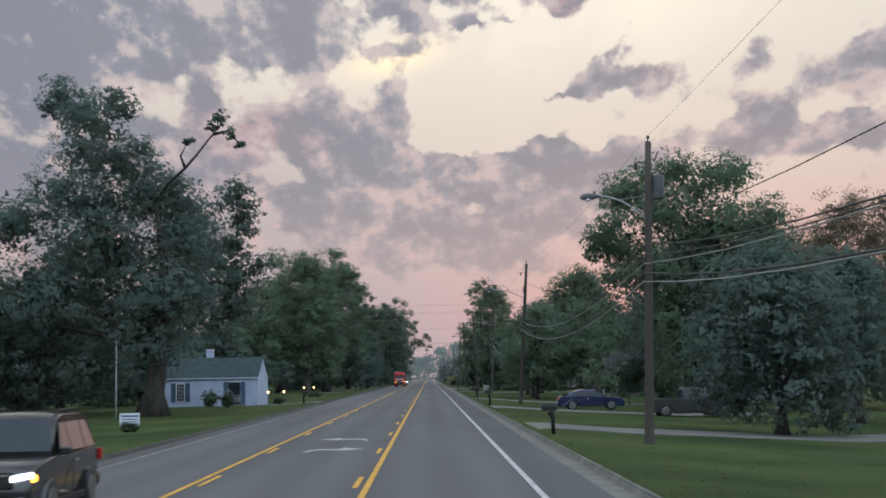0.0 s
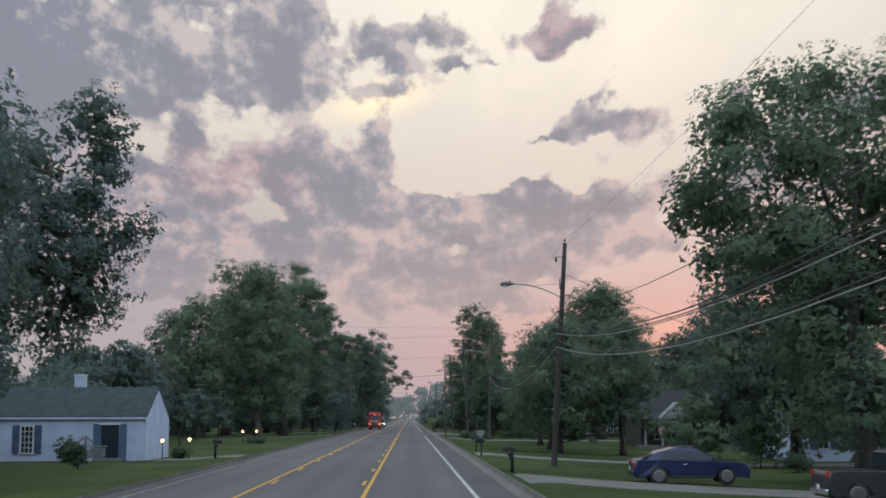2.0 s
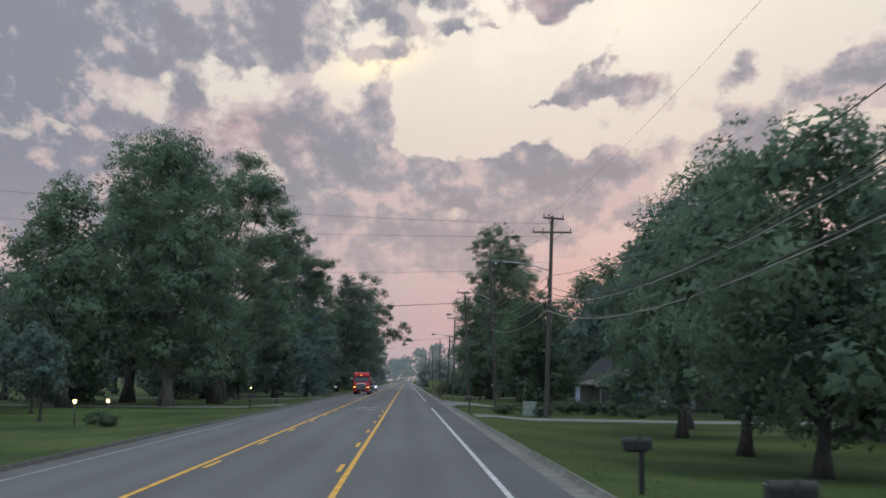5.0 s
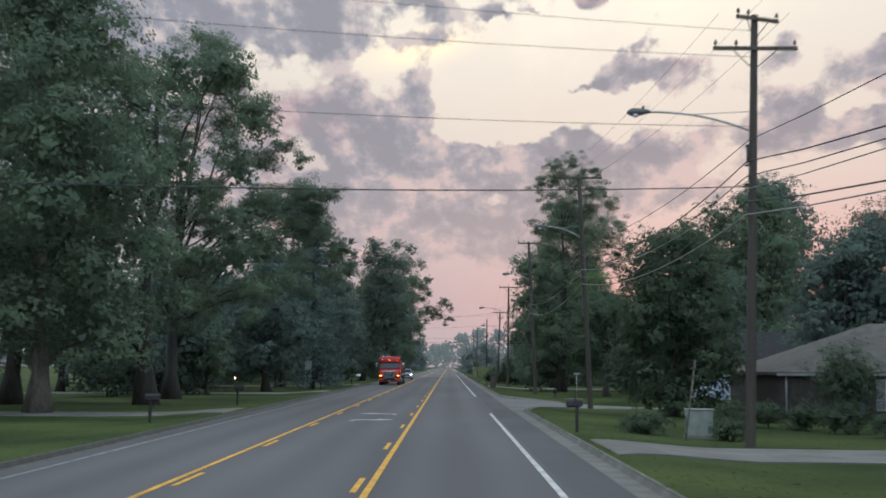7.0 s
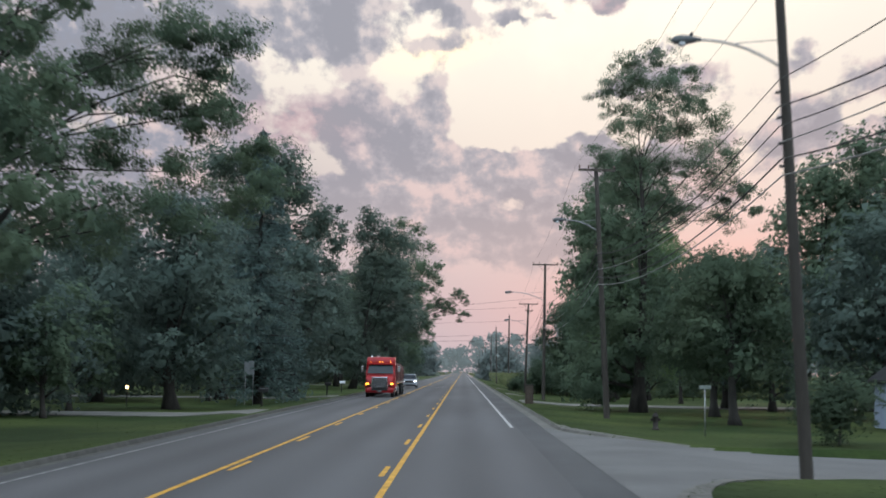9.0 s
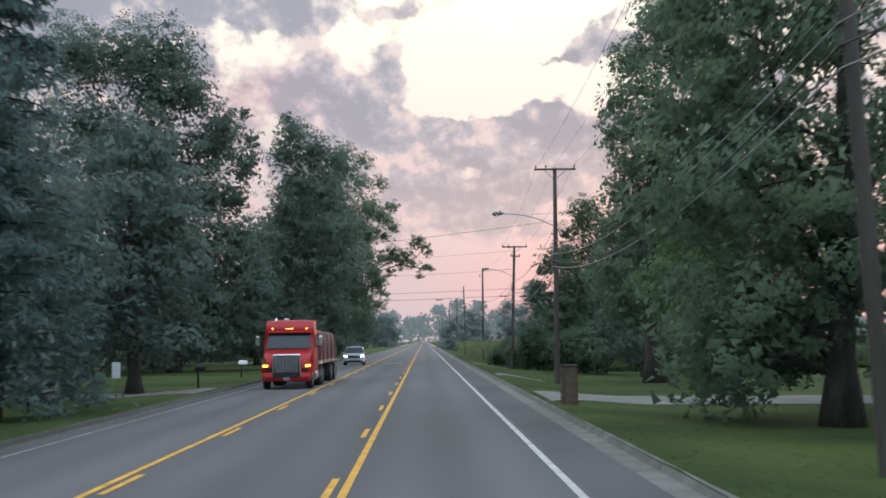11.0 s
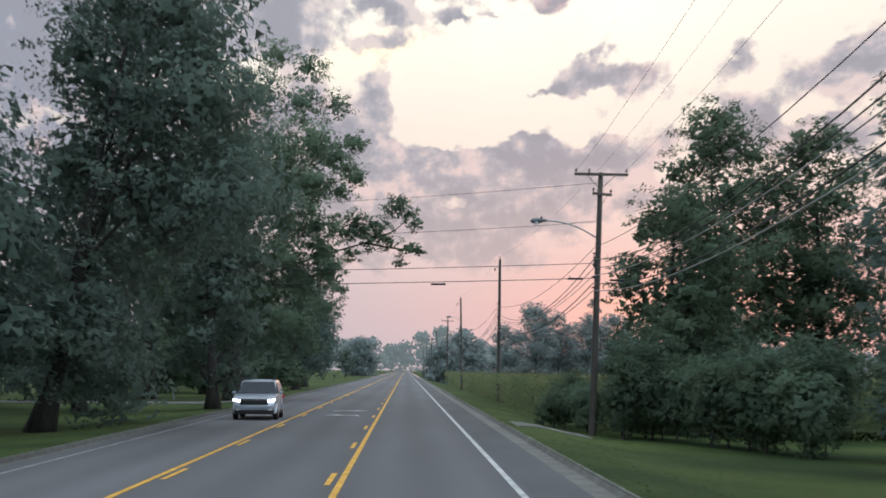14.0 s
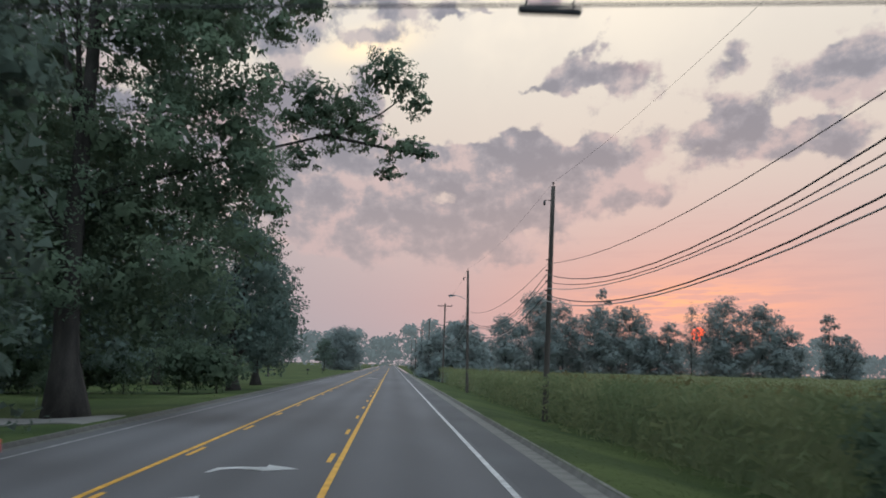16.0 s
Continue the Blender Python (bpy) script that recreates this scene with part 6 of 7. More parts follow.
# the thicket at the edge of the corn
for i, (x, y, h, r, mt) in enumerate(((16.8, 383.6, 18.4, 4.8, "leaf_thicket"), (22.2, 384.6, 17.6, 5.0, "leaf_thicket"), (27.5, 379.6, 15, 5.0, "leaf_thicket"), (13.2, 376.5, 12.5, 4.1, "leaf_thicket"))):
    tree(x, y, "tall leafy tree in the thicket by the corn field", h=h, base=1.0, r=r, trunk=0.32, leaf=0.12, mat=mt, seed=180 + i, n=22, taper=0.4, density=1.5, group="thicket trees")
for i in range(16):
    f = i / 15
    x, y = 14.5 - 6.4 * f + (i % 3) * 0.9, 360.5 + 10.8 * f + (i % 2) * 1.6
    shrub(x, y, 1.9 - 0.4 * f, 4.4 - 1.9 * f + (i % 3) * 0.5, "wild green shrub in the thicket by the corn field", "leaf" if i % 5 == 0 else "leaf_thicket", 0.11 if i < 6 else 0.075, 200 + i, 0.9, "thicket shrubs")
for i, (x, y, r, h) in enumerate(((8.9, 367.4, 1.2, 4.2), (10.3, 368.6, 1.8, 6.0), (9.4, 371.0, 1.5, 5.0), (6.6, 372.6, 1.0, 1.7), (7.3, 374.6, 1.3, 2.4), (8.2, 377.0, 1.5, 3.2))):
    shrub(x, y, r, h, "wild leafy growth round the foot of the pole", "leaf_thicket", 0.075, 236 + i, 1.2, "thicket shrubs")
for i in range(5):
    shrub(18 + i * 3.2, 359.5 + (i % 2) * 3.0, 2.2, 4.2, "wild green shrub in the thicket by the corn field", "leaf_thicket", 0.13, 230 + i, 0.9, "thicket shrubs")
# dark understory that closes the woods behind the lawns
for i in range(50):
    y = 91 + i * 8.5
    x = -30.5 + 2.2 * math.sin(i * 1.7) + (4.5 if 246 < y < 520 else 0.0)
    shrub(x, y, 4.4, 7.2 + 1.6 * math.sin(i * 2.3), "dark undergrowth at the edge of the woods", "leaf_dark", 0.25, 400 + i, 0.7, "undergrowth")
# garden shrubs
shrub(-18.7, 120.0, 1.0, 1.6, "round dark clipped shrub before the cottage", seed=240)
shrub(-15.7, 110.0, 0.6, 1.4, "small dark shrub before the cottage", seed=241)
for i, (x, y, r, h) in enumerate(((-13.4, 126.0, 0.7, 0.8), (-14.8, 175.6, 0.9, 0.8), (-13.8, 172.8, 0.6, 0.6), (24, 153.8, 1.2, 1.0), (27.5, 152.9, 1.2, 1.0), (21.5, 154.6, 1.0, 1.2), (16.6, 211.0, 1.9, 3.7), (18.6, 207.5, 1.4, 1.1), (11.6, 209.1, 1.0, 1.15), (12.5, 207.5, 1.0, 1.1), (13.4, 205.3, 1.0, 1.15), (14.2, 203.0, 1.0, 1.1), (15.0, 200.4, 1.0, 1.1), (15.6, 197.6, 1.0, 1.05), (17.2, 213.3, 1.3, 1.2), (21, 214.3, 1.4, 1.0), (24, 214.3, 1.4, 1.0),
                                  (9.1, 197.6, 0.9, 0.9), (6.7, 200.2, 1.0, 0.85), (12.7, 245.0, 1.8, 3.0), (21.0, 117.3, 1.4, 1.3), (18.6, 92.6, 1.3, 1.0), (-13.6, 65.2, 0.5, 0.5))):
    shrub(x, y, r, h, "dark green shrub beside the lawn", leaf=0.06, seed=250 + i)

shrub(18.2, 127.0, 2.4, 5.2, "tall dark shrub below the leafy tree", leaf=0.09, seed=280)
shrub(20.6, 123.5, 2.2, 4.4, "tall dark shrub below the leafy tree", leaf=0.09, seed=281)

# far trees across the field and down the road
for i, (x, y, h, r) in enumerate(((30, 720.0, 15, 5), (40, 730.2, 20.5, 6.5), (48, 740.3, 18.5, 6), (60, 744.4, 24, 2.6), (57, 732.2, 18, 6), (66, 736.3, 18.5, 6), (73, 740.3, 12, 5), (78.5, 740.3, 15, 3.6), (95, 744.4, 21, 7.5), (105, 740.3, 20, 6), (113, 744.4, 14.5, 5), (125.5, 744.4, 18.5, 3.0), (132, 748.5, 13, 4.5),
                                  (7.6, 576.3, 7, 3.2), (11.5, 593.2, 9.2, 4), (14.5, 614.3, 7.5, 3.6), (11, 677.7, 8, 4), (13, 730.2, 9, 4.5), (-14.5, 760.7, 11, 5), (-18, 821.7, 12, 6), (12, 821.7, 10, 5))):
    tree(x, y, "far leafy tree in the morning haze", h=h * 1.2, base=-1.5, r=r * 1.45, trunk=0.3, leaf=0.32, density=0.8, mat="leaf_far_haze", seed=300 + i, n=16, taper=0.35, gap=0.12 if 35 < x < 62 else 0.0, group="far trees")
tree(84.8, 740.3, "far pointed tree, the low sun glowing through it", h=24.0, base=-1.0, r=5.4, trunk=0.2, leaf=0.22, density=0.7, mat="leaf_far_haze", seed=330, n=16, gap=0.45, taper=0.9, group="far trees")


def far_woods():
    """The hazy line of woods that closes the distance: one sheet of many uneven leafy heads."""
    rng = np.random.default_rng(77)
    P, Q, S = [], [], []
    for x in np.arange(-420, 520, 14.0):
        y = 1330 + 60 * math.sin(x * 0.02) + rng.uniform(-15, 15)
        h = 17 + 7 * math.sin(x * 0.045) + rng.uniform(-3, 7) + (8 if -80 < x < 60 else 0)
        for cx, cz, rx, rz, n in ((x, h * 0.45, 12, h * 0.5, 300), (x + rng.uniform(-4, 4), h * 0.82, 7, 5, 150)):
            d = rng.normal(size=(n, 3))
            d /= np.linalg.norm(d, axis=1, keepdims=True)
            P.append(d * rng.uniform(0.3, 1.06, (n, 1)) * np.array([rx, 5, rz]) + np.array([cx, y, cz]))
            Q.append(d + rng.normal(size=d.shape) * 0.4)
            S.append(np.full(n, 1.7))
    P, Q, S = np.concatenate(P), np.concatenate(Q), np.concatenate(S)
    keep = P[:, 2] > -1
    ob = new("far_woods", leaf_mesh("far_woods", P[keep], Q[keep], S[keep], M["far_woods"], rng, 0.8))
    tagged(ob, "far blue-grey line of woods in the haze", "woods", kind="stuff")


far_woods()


def corn_field():
    """Rows of corn: one stalk mesh set out over the field, kept as one object."""
    rng = np.random.default_rng(5)
    rows = []
    for y0 in np.r_[np.arange(374.5, 470, 0.76), np.arange(470, 640, 1.7)]:
        x0 = 7.5 + max(0, (380 - y0)) * 0.2
        step = 0.30 if y0 < 470 else 0.7
        far = 46 if y0 < 470 else 110
        xs = np.arange(x0, far, step)
        rows.append(np.stack([xs + rng.normal(0, 0.05, len(xs)), np.full(len(xs), y0) + rng.normal(0, 0.06, len(xs))], 1))
    S = np.concatenate(rows)
    edge = (S[:, 0] < 13) | (S[:, 1] < 395)
    n = np.where(edge, 9, 2)
    idx = np.repeat(np.arange(len(S)), n)
    z = rng.uniform(0.1, 2.15, len(idx))
    top = rng.uniform(size=len(idx)) < 0.4
    z = np.where(top, rng.uniform(1.7, 2.35, len(idx)), z)
    g = np.array([ground_z(a, b) for a, b in S])
    P = np.stack([S[idx, 0] + rng.normal(0, 0.16, len(idx)), S[idx, 1] + rng.normal(0, 0.16, len(idx)), g[idx] + z], 1)
    Q = rng.normal(size=P.shape) * np.array([1, 1, 0.5])
    ob = new("corn_field", leaf_mesh("corn_field", P, Q, 0.24, M["corn"], rng, 0.22))
    tagged(ob, "tall green corn standing in rows beside the verge", "corn field", kind="stuff")
    k = rng.choice(len(S), 6000, replace=False)
    T = np.stack([S[k, 0], S[k, 1], g[k] + rng.uniform(2.2, 2.6, len(k))], 1)
    Q = rng.normal(size=T.shape) * np.array([1, 1, 0.1])
    ob2 = new("corn_tassels", leaf_mesh("corn_tassels", T, Q, 0.17, M["tassel"], rng, 0.2))
    tagged(ob2, "pale tassels on top of the corn", "corn tassels", kind="stuff")
    bm = bmesh.new()
    a = [bm.verts.new(p) for p in ((8.7, 376.5, -0.6), (400, 376.5, -0.9), (400, 890, -0.9), (8.7, 890, -0.6))]
    b = [bm.verts.new((v.co.x + (0.6 if v.co.x < 50 else 0), v.co.y, 1.0)) for v in a]
    for f in ((b[0], b[1], b[2], b[3]), (a[0], a[1], b[1], b[0]), (a[3], a[0], b[0], b[3])):
        bm.faces.new(f)
    ob3 = finish("corn_inner", bm, M["corn"])
    tagged(ob3, "dense green inner mass of the corn field", "corn field", kind="stuff")


corn_field()


def grass_blades(name, x0, x1, y0, y1, n, seed, label):
    rng = np.random.default_rng(seed)
    X = x0 + (x1 - x0) * rng.uniform(size=n) ** (1.6)
    Y = rng.uniform(y0, y1, n)
    Z = np.array([ground_z(a, b) for a, b in zip(X, Y)])
    P = np.stack([X, Y, Z + 0.012], 1)
    Q = rng.normal(size=P.shape) * 0.22 + np.array([0, 0, 1.0])
    ob = new(name, leaf_mesh(name, P, Q, 0.045, M["blade"], rng, 0.25))
    tagged(ob, label, "grass", kind="stuff")


grass_blades("grass", KERB_R + 0.02, 14, 18, 420, 60000, 1, "short mown grass of the verge")
grass_blades("grass", KERB_L - 0.02, -20, 20, 440, 30000, 2, "short mown grass of the verge")


# ---- houses ----
def gable_roof(bm, x0, x1, y0, y1, eave, ridge, over=0.35, thick=0.14, hip=0.0):
    """A roof of two slopes, its ridge along x; hip pulls the ridge's ends in."""
    ym = (y0 + y1) / 2
    k = (ridge - eave) / (ym - y0)
    a, b, lo = x0 - over, x1 + over, eave - k * over
    def pts(dz):
        return [(a, y0 - over, lo + dz), (b, y0 - over, lo + dz), (b, y1 + over, lo + dz), (a, y1 + over, lo + dz), (a + hip, ym, ridge + dz), (b - hip, ym, ridge + dz)]
    t = [bm.verts.new(p) for p in pts(thick)]
    u = [bm.verts.new(p) for p in pts(0)]
    for s, flip in ((t, False), (u, True)):
        for f in ((0, 1, 5, 4), (2, 3, 4, 5)) + (((1, 2, 5), (3, 0, 4)) if hip else ()):
            bm.faces.new([s[i] for i in (f[::-1] if flip else f)])
    for i, j in ((0, 1), (2, 3)) + (((1, 2), (3, 0)) if hip else ((1, 5), (5, 2), (3, 4), (4, 0))):
        bm.faces.new((t[i], u[i], u[j], t[j]))
    bmesh.ops.recalc_face_normals(bm, faces=bm.faces)


def house_shell(root, x0, x1, y0, y1, eave, ridge, wall_mat, roof_mat, hip=0.0, over=0.35, trim="shaded_trim"):
    z0 = -0.3
    ym, zr = (y0 + y1) / 2, ridge - 0.02
    for y in (y0, y1):
        part("wall", boxed(((x0 + x1) / 2, y, (z0 + eave) / 2), (x1 - x0 - 0.21, 0.2, eave - z0)), wall_mat, root)
    for x in (x0, x1):
        bm = bmesh.new()
        prof = [(y0 - 0.1, z0), (y1 + 0.1, z0), (y1 + 0.1, eave)] + ([(ym, zr)] if not hip else []) + [(y0 - 0.1, eave)]
        f = [bm.verts.new((x - 0.1, p, q)) for p, q in prof]
        g = [bm.verts.new((x + 0.1, p, q)) for p, q in prof]
        bm.faces.new(f), bm.faces.new(g[::-1])
        for i in range(len(prof)):
            bm.faces.new((f[i], g[i], g[(i + 1) % len(prof)], f[(i + 1) % len(prof)]))
        bmesh.ops.recalc_face_normals(bm, faces=bm.faces)
        part("gable_wall" if not hip else "wall", bm, wall_mat, root)
    bm = bmesh.new()
    gable_roof(bm, x0, x1, y0, y1, eave, ridge, over=over, hip=hip)
    r = part("roof", bm, roof_mat, root)
    part("fascia", boxed(((x0 + x1) / 2, y0 - over - 0.01, eave - (ridge - eave) / ((y1 - y0) / 2) * over + 0.03), (x1 - x0 + 2 * over, 0.04, 0.12)), M[trim], r)


def window(root, c, w, h, axis="y", shutters=None, grid=(2, 3), proud=0.13):
    """A sash window standing in the wall, with frame, bars and panes; axis is the wall's normal, pointing out along its negative."""
    rot = Matrix.Identity(4) if axis == "y" else Matrix.Rotation(radians(90), 4, "Z")
    m = Matrix.Translation(c) @ rot
    bm = bmesh.new()
    for p, s in (((0, 0, h / 2), (w + 0.12, 0.08, 0.08)), ((0, 0, -h / 2), (w + 0.2, 0.12, 0.07)), ((-w / 2, 0, 0), (0.07, 0.08, h)), ((w / 2, 0, 0), (0.07, 0.08, h))):
        box(bm, Vector(p) + Vector((0, -proud, 0)), s)
    bmesh.ops.transform(bm, matrix=m, verts=bm.verts)
    wn = part("window", bm, M["white_trim"], root)
    bm = bmesh.new()
    box(bm, (0, -proud + 0.02, 0), (w, 0.02, h))
    bmesh.ops.transform(bm, matrix=m, verts=bm.verts)
    part("pane", bm, M["glass_dark"], wn)
    bm = bmesh.new()
    for i in range(1, grid[0]):
        box(bm, (-w / 2 + w * i / grid[0], -proud - 0.01, 0), (0.03, 0.03, h))
    for i in range(1, grid[1]):
        box(bm, (0, -proud - 0.012, -h / 2 + h * i / grid[1]), (w, 0.03, 0.03))
    bmesh.ops.transform(bm, matrix=m, verts=bm.verts)
    part("glazing_bars", bm, M["white_trim"], wn)
    if shutters:
        for s in (-1, 1):
            bm = bmesh.new()
            cx = s * (w / 2 + 0.26)
            box(bm, (cx, -proud, 0), (0.42, 0.045, h + 0.1))
            for k in range(9):
                box(bm, (cx, -proud - 0.028, -h / 2 + 0.1 + k * (h - 0.2) / 8), (0.32, 0.02, h / 14), Matrix.Rotation(radians(25), 3, "X"))
            bmesh.ops.transform(bm, matrix=m, verts=bm.verts)
            part("shutter", bm, shutters, wn)


def cottage():
    root = thing("cottage", pose(0, 0, -0.06), "small white painted cottage with blue shutters and green roof", "house", "houses along the road")
    x0, x1, y0, y1 = -23.75, -15.1, 123.1, 130.4
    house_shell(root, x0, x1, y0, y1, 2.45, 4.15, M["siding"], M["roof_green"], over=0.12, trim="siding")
    window(root, (x0 + 1.98, y0, 1.22), 0.72, 1.55, shutters=M["shutter"], grid=(3, 5))
    window(root, (x1 - 0.0, y0 + 3.6, 1.22), 0.72, 1.6, axis="x", shutters=M["shutter"], grid=(3, 5), proud=-0.13)
    bm = bmesh.new()
    box(bm, (x1 - 1.95, y0 - 0.12, 1.02), (1.0, 0.06, 2.06))
    d = part("door", bm, M["glass_dark"], root, "dark front doorway")
    for s, w in ((-1, 0.42), (1, 0.42)):
        part("shutter", boxed((x1 - 1.95 + s * 0.74, y0 - 0.13, 1.05), (w, 0.05, 2.1)), M["shutter"], d)
    part("lintel", boxed((x1 - 1.95, y0 - 0.14, 2.1), (1.2, 0.06, 0.1)), M["white_trim"], d)
    part("step", boxed((x1 - 1.95, y0 - 0.5, 0.06), (1.6, 0.8, 0.16), None, 0.02), M["concrete"], root)
    c = part("chimney", boxed((-19.9, 127.6, 4.45), (0.62, 0.62, 1.1)), M["siding"], root, "white painted chimney")
    part("cap", boxed((-19.9, 127.6, 5.02), (0.72, 0.72, 0.08), None, 0.01), M["white_trim"], c)
    part("gutter", tubed([(x0 - 0.1, y0 - 0.19, 2.36), (x1 + 0.1, y0 - 0.19, 2.36)], 0.045, 6), M["shaded_trim"], root)


def porch_house():
    root = thing("porch_house", pose(-1.9, 81.4, -0.32), "shaded brick bungalow with a white-pillared porch", "house", "houses along the road")
    house_shell(root, 22.0, 35.0, 79.5, 88, 2.5, 5.0, M["brick_shaded"], M["roof_grey"])
    p = part("porch_floor", boxed((26.2, 78.0, 0.12), (9.6, 2.8, 0.3), None, 0.02), M["concrete"], root)
    part("porch_roof", boxed((26.2, 77.9, 2.52), (10.0, 3.2, 0.14), Matrix.Rotation(radians(4), 3, "X"), 0.02), M["roof_grey"], root)
    part("porch_beam", boxed((26.2, 76.75, 2.32), (9.6, 0.16, 0.26), None, 0.01), M["shaded_trim"], root)
    for i in range(7):
        if i != 2:
            part("pillar", lathed((21.8 + i * 1.45, 76.8, 0.25), [(0.14, 0), (0.14, 0.1), (0.10, 0.14), (0.09, 1.85), (0.13, 1.9), (0.13, 1.98)], 10), M["shaded_trim"], root)
    bm = bmesh.new()
    prism(bm, [(-1.5, 0), (1.5, 0), (0, 1.35)], 2.6, Matrix.Translation((24.6, 77.6, 2.55)))
    part("porch_gable", bm, M["sign_grey"], root)
    for s in (-1, 1):
        part("barge_board", boxed((24.6 + s * 0.78, 76.22, 3.24), (2.15, 0.08, 0.14), Matrix.Rotation(radians(s * 42), 3, "Y")), M["shaded_trim"], root)
    for x in (23.5, 27.5, 29.6):
        window(root, (x, 79.5, 1.4), 0.9, 1.3)
    part("door", boxed((25.4, 79.36, 1.25), (0.95, 0.06, 2.05)), M["shutter"], root)
    window(root, (32.5, 79.5, 1.4), 1.4, 1.2, grid=(3, 2))
    # flag on a short staff
    fl = thing("flag", pose(21.6, 157.6, 1.05), "striped red and white flag on a porch staff", "flag")
    part("staff", tubed([(0, 0, 0), (-0.75, -0.2, 1.15)], 0.018, 6), M["white_trim"], fl)
    for k in range(7):
        bm = bmesh.new()
        rows = []
        for j in range(9):
            f = j / 8
            base = Vector((-0.72, -0.19, 1.10)).lerp(Vector((-0.30, -0.08, 0.46)), (k + 0.0) / 7)
            base2 = Vector((-0.72, -0.19, 1.10)).lerp(Vector((-0.30, -0.08, 0.46)), (k + 1.0) / 7)
            off = Vector((-0.10 * f + 0.05 * math.sin(f * 9), 0.07 * math.sin(f * 7 + k), -0.85 * f))
            rows.append((bm.verts.new(base + off), bm.verts.new(base2 + off)))
        for a, b in zip(rows, rows[1:]):
            bm.faces.new((a[0], a[1], b[1], b[0]))
        part("stripe", bm, M["flag_red"] if k % 2 == 0 else M["flag_white"], fl)


def ranch_house():
    root = thing("ranch_house", pose(0, 113.3, -0.42), "low brick ranch house with a tan hipped roof", "house", "houses along the road")
    house_shell(root, 15.4, 34.0, 103.6, 114.6, 2.4, 4.65, M["brick_shaded"], M["roof_tan"], hip=6.0)
    for x in (20.35, 22.3):
        window(root, (x, 103.6, 1.35), 0.55, 1.35, shutters=M["shaded_trim"], grid=(2, 3))
    window(root, (26.0, 103.6, 1.35), 1.6, 1.2, grid=(4, 2))
    part("door", boxed((18.6, 103.46, 1.1), (0.95, 0.06, 2.05)), M["shutter"], root)
    part("downpipe", tubed([(15.5, 103.4, 0), (15.5, 103.4, 2.2)], 0.04, 6), M["shaded_trim"], root)
    gar = thing("garage", pose(0.4, 132.7, -0.42), "pale garage with a dark hipped roof", "garage", "houses along the road")
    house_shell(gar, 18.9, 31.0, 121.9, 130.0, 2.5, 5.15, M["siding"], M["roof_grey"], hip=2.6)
    d = part("garage_door", boxed((21.6, 121.76, 1.15), (2.7, 0.06, 2.2)), M["door_pale"], gar)
    for k in range(4):
        part("panel", boxed((21.6, 121.72, 0.32 + k * 0.54), (2.6, 0.03, 0.48), None, 0.01), M["door_pale"], d)


def white_house():
    root = thing("white_house", pose(-2.1, 69.7, -0.5), "white house half hidden behind the tall tree", "house", "houses along the road")
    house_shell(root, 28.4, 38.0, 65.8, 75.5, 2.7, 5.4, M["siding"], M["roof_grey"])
    for x in (30.0, 32.6, 35.6):
        window(root, (x, 65.8, 1.45), 0.8, 1.5, shutters=M["shutter"])
    part("corner_board", boxed((28.32, 65.68, 1.3), (0.2, 0.06, 2.7)), M["white_trim"], root)


cottage()
porch_house()
ranch_house()
white_house()
brick_pillar()


# ---- vehicles ----
def wheel(root, x, y, r, w, name="wheel"):
    s = 1 if x > 0 else -1
    wh = part(name, tubed([(x - s * w * 0.3, y, r), (x + s * w * 0.1, y, r)], r * 0.5, 12), M["dark_metal"], root)
    part("tyre", lathed((x, y, r), [(r * 0.62, -w / 2), (r * 0.93, -w / 2), (r, -w * 0.34), (r, w * 0.34), (r * 0.93, w / 2), (r * 0.62, w / 2)], 22, "X"), M["rubber"], wh)
    bm = bmesh.new()
    lathe(bm, (x + s * w * 0.5, y, r), [(r * 0.66, -0.02), (r * 0.66, 0.012), (r * 0.58, s * 0.016)], 20, "X")
    for k in range(5):
        a = k * 1.2566
        box(bm, (x + s * w * 0.52, y + math.cos(a) * r * 0.3, r + math.sin(a) * r * 0.3), (0.03, r * 0.56, r * 0.20), Matrix.Rotation(a, 3, "X"))
    part("rim", bm, M["rim"], wh)


def shell(outline, width, belt, roof, tuck, crown=0.06, taper=0.10):
    """A body from its side outline (y, z): width at the belt, drawn in by tuck towards the roof, edges rounded."""
    bm = bmesh.new()
    n = len(outline)
    cy = sum(p[0] for p in outline) / n
    cz = sum(p[1] for p in outline) / n
    ylo, yhi = min(p[0] for p in outline), max(p[0] for p in outline)
    rings = []
    for f, k in ((-1, 0.965), (-0.985, 0.99), (-0.93, 1.0), (-0.5, 1.0), (0, 1.0), (0.5, 1.0), (0.93, 1.0), (0.985, 0.99), (1, 0.965)):
        ring = []
        for y, z in outline:
            t = max(0.0, min(1.0, (z - belt) / max(0.01, roof - belt)))
            low = max(0.0, min(1.0, (0.45 - z) / 0.3))
            w = width / 2 * (1 - 0.04 * low) - tuck * t
            nose = 1 - taper * max(0.0, (abs(2 * (y - ylo) / (yhi - ylo) - 1) - 0.7) / 0.3) ** 2
            ring.append(bm.verts.new((f * w * nose, cy + (y - cy) * k, cz + (z - cz) * k + crown * (1 - f * f) * t * 0.4)))
        rings.append(ring)
    for a, b in zip(rings, rings[1:]):
        for i in range(n):
            q = bm.faces.new((a[i], a[(i + 1) % n], b[(i + 1) % n], b[i]))
            q.smooth = True
    bm.faces.new(rings[0]), bm.faces.new(rings[-1])
    bmesh.ops.triangulate(bm, faces=[f for f in bm.faces if len(f.verts) > 4])
    bmesh.ops.recalc_face_normals(bm, faces=bm.faces)
    return bm


def arches(y0, r, z):
    return [(y0 + r * math.cos(a), z + r * math.sin(a)) for a in (math.pi * k / 8 for k in range(9))]


